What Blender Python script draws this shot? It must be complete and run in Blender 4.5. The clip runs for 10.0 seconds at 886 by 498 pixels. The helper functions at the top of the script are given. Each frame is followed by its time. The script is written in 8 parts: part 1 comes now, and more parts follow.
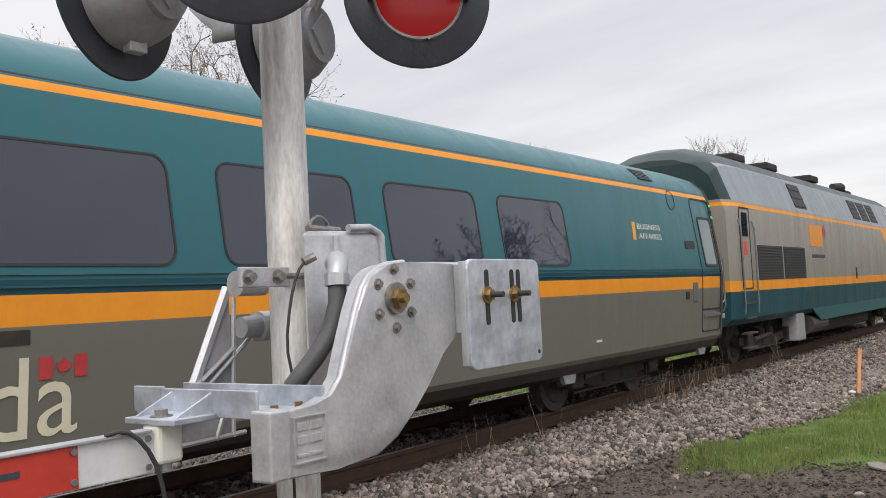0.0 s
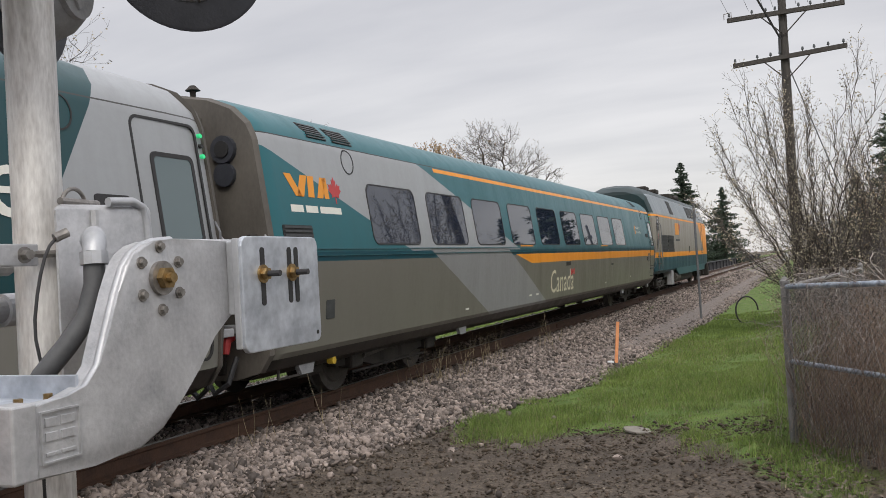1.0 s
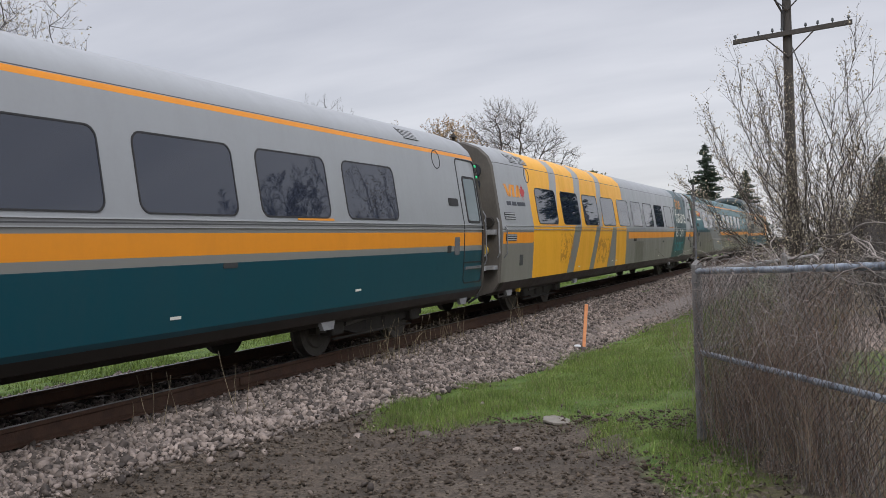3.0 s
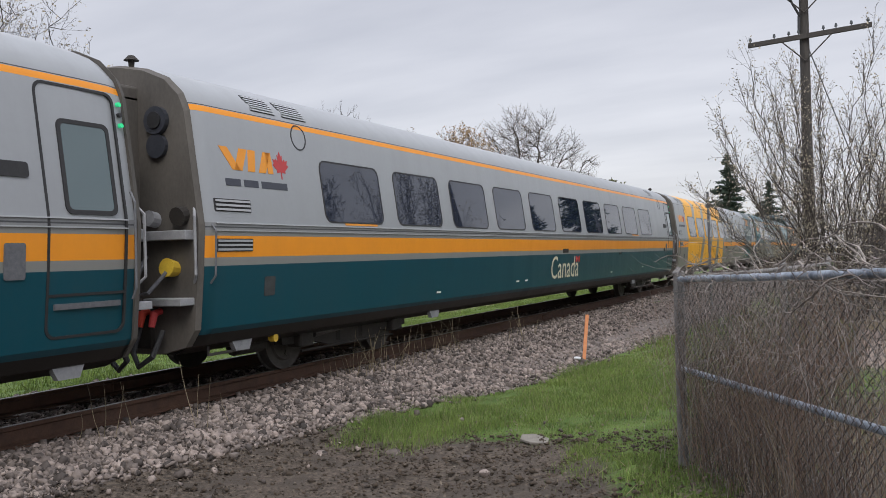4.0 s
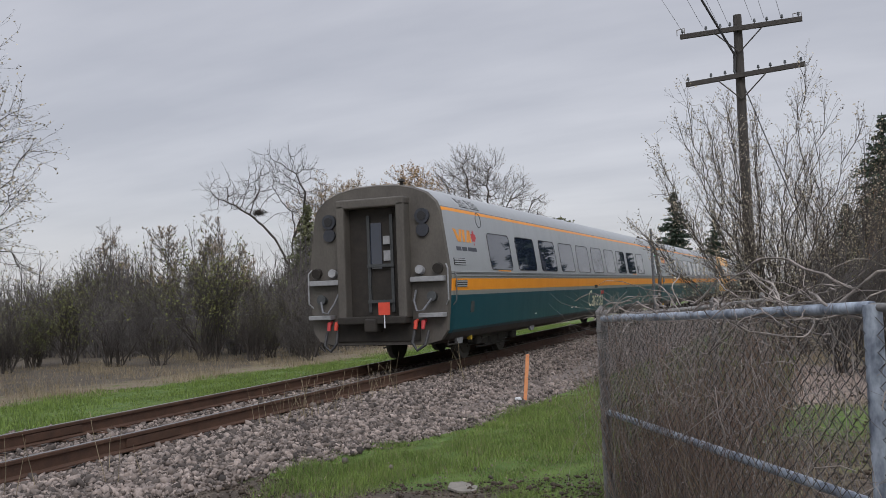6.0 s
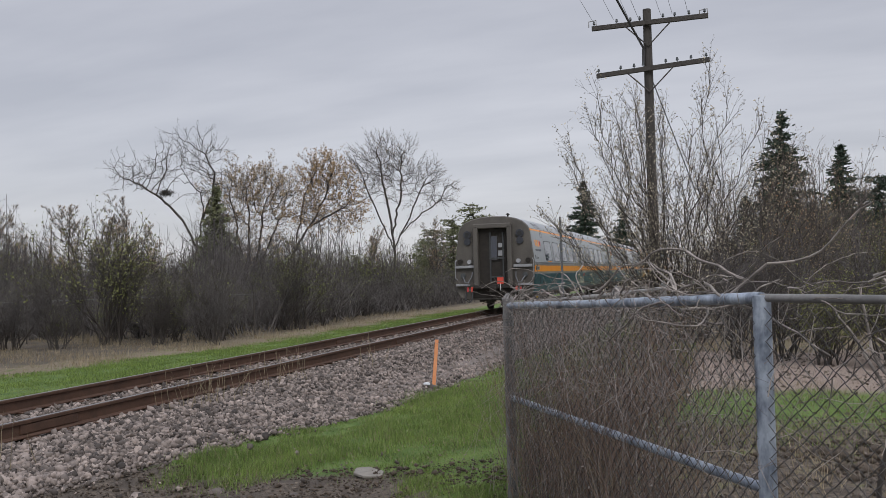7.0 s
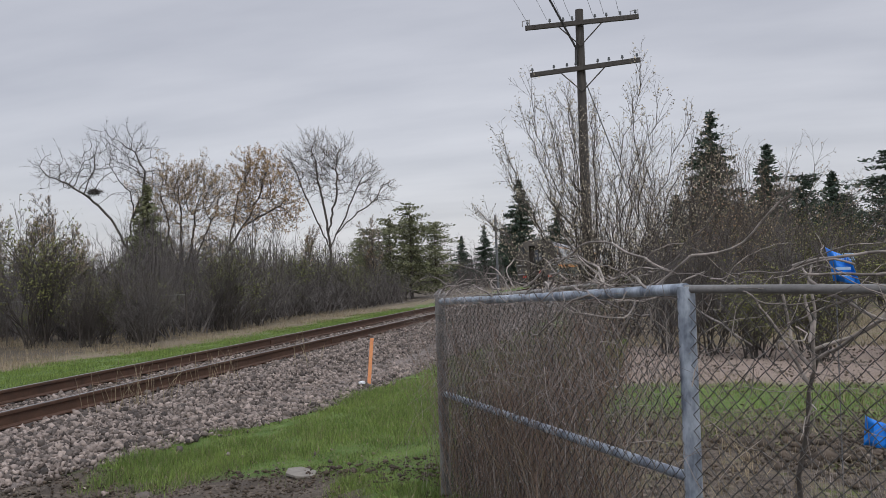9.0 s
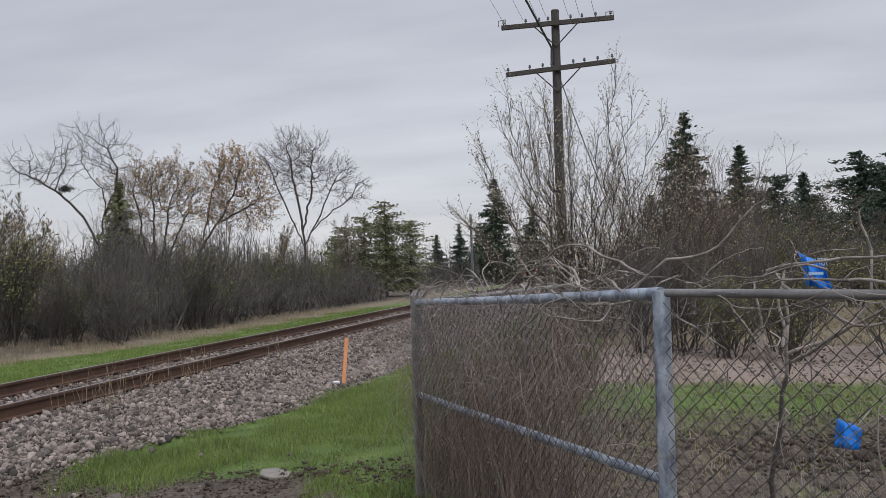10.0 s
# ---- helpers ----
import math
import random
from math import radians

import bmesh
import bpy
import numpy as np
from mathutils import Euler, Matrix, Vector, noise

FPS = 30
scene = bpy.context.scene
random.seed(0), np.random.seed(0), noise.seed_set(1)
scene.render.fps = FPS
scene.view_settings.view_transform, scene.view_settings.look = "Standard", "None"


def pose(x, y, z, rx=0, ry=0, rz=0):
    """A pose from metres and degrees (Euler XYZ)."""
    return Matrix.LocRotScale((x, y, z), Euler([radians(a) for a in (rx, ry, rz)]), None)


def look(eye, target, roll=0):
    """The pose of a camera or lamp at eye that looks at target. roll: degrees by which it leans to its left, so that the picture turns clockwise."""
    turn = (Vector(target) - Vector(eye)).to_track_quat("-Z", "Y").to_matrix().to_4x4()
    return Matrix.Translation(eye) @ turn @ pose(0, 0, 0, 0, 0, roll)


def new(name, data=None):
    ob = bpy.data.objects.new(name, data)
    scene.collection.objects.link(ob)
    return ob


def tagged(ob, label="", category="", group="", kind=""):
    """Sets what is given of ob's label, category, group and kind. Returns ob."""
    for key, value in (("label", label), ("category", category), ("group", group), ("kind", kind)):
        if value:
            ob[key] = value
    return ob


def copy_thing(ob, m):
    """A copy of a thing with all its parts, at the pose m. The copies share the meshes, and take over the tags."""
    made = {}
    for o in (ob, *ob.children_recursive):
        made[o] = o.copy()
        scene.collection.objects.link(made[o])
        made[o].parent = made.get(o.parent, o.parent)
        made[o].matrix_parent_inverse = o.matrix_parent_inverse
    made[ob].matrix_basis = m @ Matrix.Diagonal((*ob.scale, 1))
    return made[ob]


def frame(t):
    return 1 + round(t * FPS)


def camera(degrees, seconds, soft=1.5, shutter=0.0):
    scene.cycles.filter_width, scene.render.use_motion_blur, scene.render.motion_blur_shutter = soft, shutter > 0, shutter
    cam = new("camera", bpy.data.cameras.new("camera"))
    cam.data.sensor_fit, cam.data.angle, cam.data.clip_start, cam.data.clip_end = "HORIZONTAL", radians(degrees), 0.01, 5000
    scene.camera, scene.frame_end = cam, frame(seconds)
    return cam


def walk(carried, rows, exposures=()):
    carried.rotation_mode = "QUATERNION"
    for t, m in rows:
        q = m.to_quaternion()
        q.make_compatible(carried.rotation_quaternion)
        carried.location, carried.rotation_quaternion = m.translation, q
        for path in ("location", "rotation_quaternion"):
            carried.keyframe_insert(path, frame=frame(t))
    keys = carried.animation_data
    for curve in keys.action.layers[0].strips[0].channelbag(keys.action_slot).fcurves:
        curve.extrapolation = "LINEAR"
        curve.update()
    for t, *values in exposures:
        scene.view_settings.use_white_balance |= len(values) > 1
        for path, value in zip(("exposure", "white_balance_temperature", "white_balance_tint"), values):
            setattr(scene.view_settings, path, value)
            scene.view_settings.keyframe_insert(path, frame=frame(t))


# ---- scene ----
cam = camera(52.5, 10.0, soft=0.8)
PATH = [
    (0, (6.78, 0.042, 1.559), (5.607, 1.658, 1.67), -2.9),
    (0.5, (6.715, 0.067, 1.571), (5.84, 1.864, 1.645), -3.0),
    (1, (6.742, 0.121, 1.558), (5.988, 1.973, 1.596), -3.2),
    (1.5, (6.889, 0.312, 1.555), (6.174, 2.179, 1.581), -3.0),
    (2, (7.132, 0.483, 1.533), (6.401, 2.344, 1.549), -2.9),
    (2.5, (7.403, 0.734, 1.514), (6.627, 2.578, 1.507), -2.6),
    (4, (7.764, 1.84, 1.435), (6.91, 3.648, 1.448), -1.5),
    (4.5, (7.833, 2.091, 1.423), (6.976, 3.897, 1.477), -2.2),
    (5, (7.847, 2.214, 1.429), (6.998, 4.022, 1.518), -2.3),
    (6.5, (7.912, 2.212, 1.441), (7.245, 4.096, 1.522), -1.8),
    (7, (7.917, 2.226, 1.445), (7.343, 4.141, 1.502), -1.5),
    (7.5, (7.924, 2.27, 1.422), (7.398, 4.199, 1.475), -1.7),
    (8, (7.941, 2.247, 1.425), (7.453, 4.186, 1.477), -1.8),
    (8.5, (7.948, 2.257, 1.424), (7.487, 4.203, 1.475), -1.9),
    (9, (7.942, 2.269, 1.422), (7.504, 4.219, 1.473), -1.9),
    (9.5, (7.942, 2.277, 1.43), (7.529, 4.233, 1.479), -1.9),
    (10, (7.936, 2.275, 1.44), (7.552, 4.237, 1.486), -1.7),
]
walk(cam, [(t, look(eye, target, roll)) for t, eye, target, roll in PATH],
     exposures=[(0.0, 0.47, 6900, 9), (1.0, 0.24, 6900, 9), (2.5, 0.10, 6550, 10), (4.0, 0.21, 6500, 10), (5.0, -0.09, 6450, 10), (6.5, -0.09, 6450, 10), (10.0, -0.03, 6450, 10)])

# ---------- sky and sun: overcast spring day ----------
world = bpy.data.worlds.new("overcast_sky")
scene.world = world
world.use_nodes = True
wn, wl = world.node_tree.nodes, world.node_tree.links
wn.clear()
w_out, w_bg = wn.new("ShaderNodeOutputWorld"), wn.new("ShaderNodeBackground")
w_sky, w_co, w_sep = wn.new("ShaderNodeTexSky"), wn.new("ShaderNodeTexCoord"), wn.new("ShaderNodeSeparateXYZ")
w_sky.sky_type, w_sky.sun_disc = "NISHITA", False
w_sky.sun_elevation, w_sky.sun_rotation = radians(42), radians(150)
wl.new(w_co.outputs["Generated"], w_sep.inputs[0])


def wmath(op, a, b=None, c=None):
    n = wn.new("ShaderNodeMath")
    n.operation = op
    for i, v in enumerate((a, b, c)):
        if v is None:
            continue
        if isinstance(v, (int, float)):
            n.inputs[i].default_value = v
        else:
            wl.new(v, n.inputs[i])
    return n.outputs[0]


# cloud deck: the direction is projected on a high flat layer, so bands draw together at the horizon
up = wmath("MAXIMUM", w_sep.outputs[2], 0.0)
inv = wmath("DIVIDE", 1.0, wmath("ADD", up, 0.16))
w_comb = wn.new("ShaderNodeCombineXYZ")
wl.new(wmath("MULTIPLY", w_sep.outputs[0], inv), w_comb.inputs[0])
wl.new(wmath("MULTIPLY", w_sep.outputs[1], inv), w_comb.inputs[1])
w_map = wn.new("ShaderNodeMapping")
w_map.inputs["Rotation"].default_value = (0, 0, radians(20))
w_map.inputs["Scale"].default_value = (0.75, 1.9, 1.0)
wl.new(w_comb.outputs[0], w_map.inputs[0])
w_noise, w_noise2 = wn.new("ShaderNodeTexNoise"), wn.new("ShaderNodeTexNoise")
for n, s, d in ((w_noise, 1.3, 5.0), (w_noise2, 0.45, 2.0)):
    n.inputs["Scale"].default_value, n.inputs["Detail"].default_value = s, d
    n.inputs["Roughness"].default_value = 0.5
    wl.new(w_map.outputs[0], n.inputs["Vector"])
mixed = wmath("ADD", wmath("MULTIPLY", w_noise.outputs[0], 0.6), wmath("MULTIPLY", w_noise2.outputs[0], 0.4))
w_ramp = wn.new("ShaderNodeValToRGB")
w_ramp.color_ramp.elements[0].position, w_ramp.color_ramp.elements[0].color = 0.36, (0.44, 0.45, 0.505, 1)
w_ramp.color_ramp.elements[1].position, w_ramp.color_ramp.elements[1].color = 0.64, (0.60, 0.605, 0.655, 1)
wl.new(mixed, w_ramp.inputs[0])
# a little brighter and warmer towards the horizon
hz = wmath("POWER", wmath("SUBTRACT", 1.0, up), 9.0)
w_mix = wn.new("ShaderNodeMix")
w_mix.data_type = "RGBA"
wl.new(wmath("MULTIPLY", hz, 0.55), w_mix.inputs["Factor"])
wl.new(w_ramp.outputs[0], w_mix.inputs["A"])
w_mix.inputs["B"].default_value = (0.70, 0.685, 0.69, 1)
w_add = wn.new("ShaderNodeMix")
w_add.data_type, w_add.blend_type = "RGBA", "ADD"
w_add.inputs["Factor"].default_value = 0.012
wl.new(w_mix.outputs["Result"], w_add.inputs["A"])
wl.new(w_sky.outputs[0], w_add.inputs["B"])
wl.new(w_add.outputs["Result"], w_bg.inputs[0])
# an overcast sky is about three times as bright overhead as near the horizon
over = wn.new("ShaderNodeMapRange")
over.interpolation_type = "SMOOTHSTEP"
wl.new(up, over.inputs["Value"])
for key, v in (("From Min", 0.28), ("From Max", 0.95), ("To Min", 1.0), ("To Max", 2.4)):
    over.inputs[key].default_value = v
wl.new(over.outputs[0], w_bg.inputs[1])
wl.new(w_bg.outputs[0], w_out.inputs[0])

sun_data = bpy.data.lights.new("sun", "SUN")
sun_data.energy, sun_data.angle, sun_data.color = 1.2, radians(25), (1.0, 0.96, 0.9)
sun = new("sun", sun_data)
sun.matrix_basis = look((20, -25, 40), (0, 10, 0))

# ---------- materials ----------
def nodes_of(name):
    m = bpy.data.materials.new(name)
    m.use_nodes = True
    nt = m.node_tree
    return m, nt, nt.nodes["Principled BSDF"]


def add_math(nt, op, a, b=None, c=None):
    n = nt.nodes.new("ShaderNodeMath")
    n.operation = op
    for i, v in enumerate((a, b, c)):
        if v is None:
            continue
        if isinstance(v, (int, float)):
            n.inputs[i].default_value = v
        else:
            nt.links.new(v, n.inputs[i])
    return n.outputs[0]


def add_noise(nt, vector, scale, detail=4.0, rough=0.55):
    n = nt.nodes.new("ShaderNodeTexNoise")
    n.inputs["Scale"].default_value, n.inputs["Detail"].default_value = scale, detail
    n.inputs["Roughness"].default_value = rough
    nt.links.new(vector, n.inputs["Vector"])
    return n.outputs[0]


def add_mix(nt, fac, a, b, mode="MIX"):
    n = nt.nodes.new("ShaderNodeMix")
    n.data_type, n.blend_type = "RGBA", mode
    for key, v in (("Factor", fac), ("A", a), ("B", b)):
        if isinstance(v, (int, float)):
            n.inputs[key].default_value = v
        elif isinstance(v, tuple):
            n.inputs[key].default_value = (*v, 1)
        else:
            nt.links.new(v, n.inputs[key])
    return n.outputs["Result"]


def add_step(nt, value, lo, hi):
    n = nt.nodes.new("ShaderNodeMapRange")
    n.inputs["From Min"].default_value, n.inputs["From Max"].default_value = lo, hi
    nt.links.new(value, n.inputs["Value"])
    return n.outputs[0]


def add_bump(nt, bsdf, height, strength, distance=0.01):
    n = nt.nodes.new("ShaderNodeBump")
    n.inputs["Strength"].default_value, n.inputs["Distance"].default_value = strength, distance
    nt.links.new(height, n.inputs["Height"])
    nt.links.new(n.outputs[0], bsdf.inputs["Normal"])


def surf(name, c1, c2, scale=8.0, rough=0.6, metal=0.0, bump=0.2, fine=60.0, stretch=(1, 1, 1), spread=0.25, per_object=0.0, per_island=0.0, spec=0.5):
    """A surface of two colours, blotched at one scale and grained at a finer one."""
    m, nt, b = nodes_of(name)
    co = nt.nodes.new("ShaderNodeTexCoord")
    mp = nt.nodes.new("ShaderNodeMapping")
    mp.inputs["Scale"].default_value = stretch
    nt.links.new(co.outputs["Object"], mp.inputs[0])
    big, small = add_noise(nt, mp.outputs[0], scale), add_noise(nt, mp.outputs[0], fine, 3.0)
    k = add_step(nt, add_math(nt, "ADD", add_math(nt, "MULTIPLY", big, 0.7), add_math(nt, "MULTIPLY", small, 0.3)), 0.5 - spread, 0.5 + spread)
    col = add_mix(nt, k, c1, c2)
    if per_object:
        oi = nt.nodes.new("ShaderNodeObjectInfo")
        col = add_mix(nt, 1.0, col, add_mix(nt, oi.outputs["Random"], (1 - per_object,) * 3, (1 + per_object,) * 3), "MULTIPLY")
    if per_island:
        ge = nt.nodes.new("ShaderNodeNewGeometry")
        col = add_mix(nt, 1.0, col, add_mix(nt, ge.outputs["Random Per Island"], (1 - per_island,) * 3, (1 + per_island,) * 3), "MULTIPLY")
    nt.links.new(col, b.inputs["Base Color"])
    b.inputs["Metallic"].default_value = metal
    b.inputs["Specular IOR Level"].default_value = spec
    nt.links.new(add_math(nt, "ADD", rough - 0.08, add_math(nt, "MULTIPLY", big, 0.16)), b.inputs["Roughness"])
    if bump:
        add_bump(nt, b, add_math(nt, "ADD", big, small), bump)
    return m


def livery(name, base, regions, rough=0.35, dirt=0.25, stains=()):
    """Train paint: regions of colour, each bounded by lines a*y + b*z > c in the vehicle's own side view, over a base colour, with road grime."""
    m, nt, b = nodes_of(name)
    co, sep = nt.nodes.new("ShaderNodeTexCoord"), nt.nodes.new("ShaderNodeSeparateXYZ")
    nt.links.new(co.outputs["Object"], sep.inputs[0])
    Y, Z = sep.outputs[1], sep.outputs[2]
    col = base
    for colour, edges in regions:
        mask = None
        for a, bb, c in edges:
            if a == 0:
                v = Z if bb > 0 else add_math(nt, "MULTIPLY", Z, -1.0)
                t = add_math(nt, "GREATER_THAN", v, c / abs(bb))
            elif bb == 0:
                v = Y if a > 0 else add_math(nt, "MULTIPLY", Y, -1.0)
                t = add_math(nt, "GREATER_THAN", v, c / abs(a))
            else:
                t = add_math(nt, "GREATER_THAN", add_math(nt, "ADD", add_math(nt, "MULTIPLY", Y, a), add_math(nt, "MULTIPLY", Z, bb)), c)
            mask = t if mask is None else add_math(nt, "MULTIPLY", mask, t)
        col = add_mix(nt, mask, col, colour)
    mp = nt.nodes.new("ShaderNodeMapping")
    mp.inputs["Scale"].default_value = (1.0, 1.6, 0.35)
    nt.links.new(co.outputs["Object"], mp.inputs[0])
    streak, fine = add_noise(nt, mp.outputs[0], 1.7, 6.0, 0.65), add_noise(nt, co.outputs["Object"], 14.0, 5.0, 0.7)
    g = add_math(nt, "MULTIPLY", add_step(nt, add_math(nt, "ADD", add_math(nt, "MULTIPLY", streak, 0.65), add_math(nt, "MULTIPLY", fine, 0.35)), 0.42, 0.68), dirt * 0.6)
    for y0, y1, z0, z1, tone in stains:
        inside = add_math(nt, "MULTIPLY", add_math(nt, "MULTIPLY", add_step(nt, Y, y0, y0 + 0.15), add_step(nt, Y, y1, y1 - 0.15)), add_math(nt, "MULTIPLY", add_step(nt, Z, z0, z0 + 0.1), add_step(nt, Z, z1, z1 - 0.1)))
        rub = add_step(nt, add_math(nt, "ADD", add_math(nt, "MULTIPLY", add_noise(nt, co.outputs["Object"], 4.0, 6.0, 0.7), 0.6), add_math(nt, "MULTIPLY", fine, 0.4)), 0.49, 0.53)
        col = add_mix(nt, add_math(nt, "MULTIPLY", add_math(nt, "MULTIPLY", inside, rub), 0.8), col, tone)
    col = add_mix(nt, g, col, (0.10, 0.085, 0.065))
    b.inputs["Specular IOR Level"].default_value = 0.28
    nt.links.new(col, b.inputs["Base Color"])
    nt.links.new(add_math(nt, "ADD", rough, add_math(nt, "MULTIPLY", g, 1.2)), b.inputs["Roughness"])
    panel = add_noise(nt, mp.outputs[0], 0.9, 2.0)
    add_bump(nt, b, add_math(nt, "ADD", panel, add_math(nt, "MULTIPLY", fine, 0.02)), 0.07, 0.03)
    return m


def tinted(name, colour, rough=0.012, ior=1.76):
    m, nt, b = nodes_of(name)
    b.inputs["Base Color"].default_value = (*colour, 1)
    b.inputs["IOR"].default_value = ior
    co = nt.nodes.new("ShaderNodeTexCoord")
    film = add_noise(nt, co.outputs["Object"], 3.0, 5.0, 0.65)
    nt.links.new(add_math(nt, "ADD", rough, add_math(nt, "MULTIPLY", film, 0.02)), b.inputs["Roughness"])
    add_bump(nt, b, add_noise(nt, co.outputs["Object"], 1.2, 1.0), 0.03, 0.02)
    return m


TEAL, TEAL_DK, ORANGE, TAUPE, SILVER, CREAM = (0.022, 0.125, 0.15), (0.005, 0.060, 0.084), (0.84, 0.31, 0.026), (0.155, 0.15, 0.13), (0.32, 0.337, 0.355), (0.72, 0.68, 0.52)
# the second colour is the near-black lowest strip of the coach sides
YELLOW, LOWER_DARK = (0.86, 0.42, 0.025), (0.012, 0.011, 0.010)

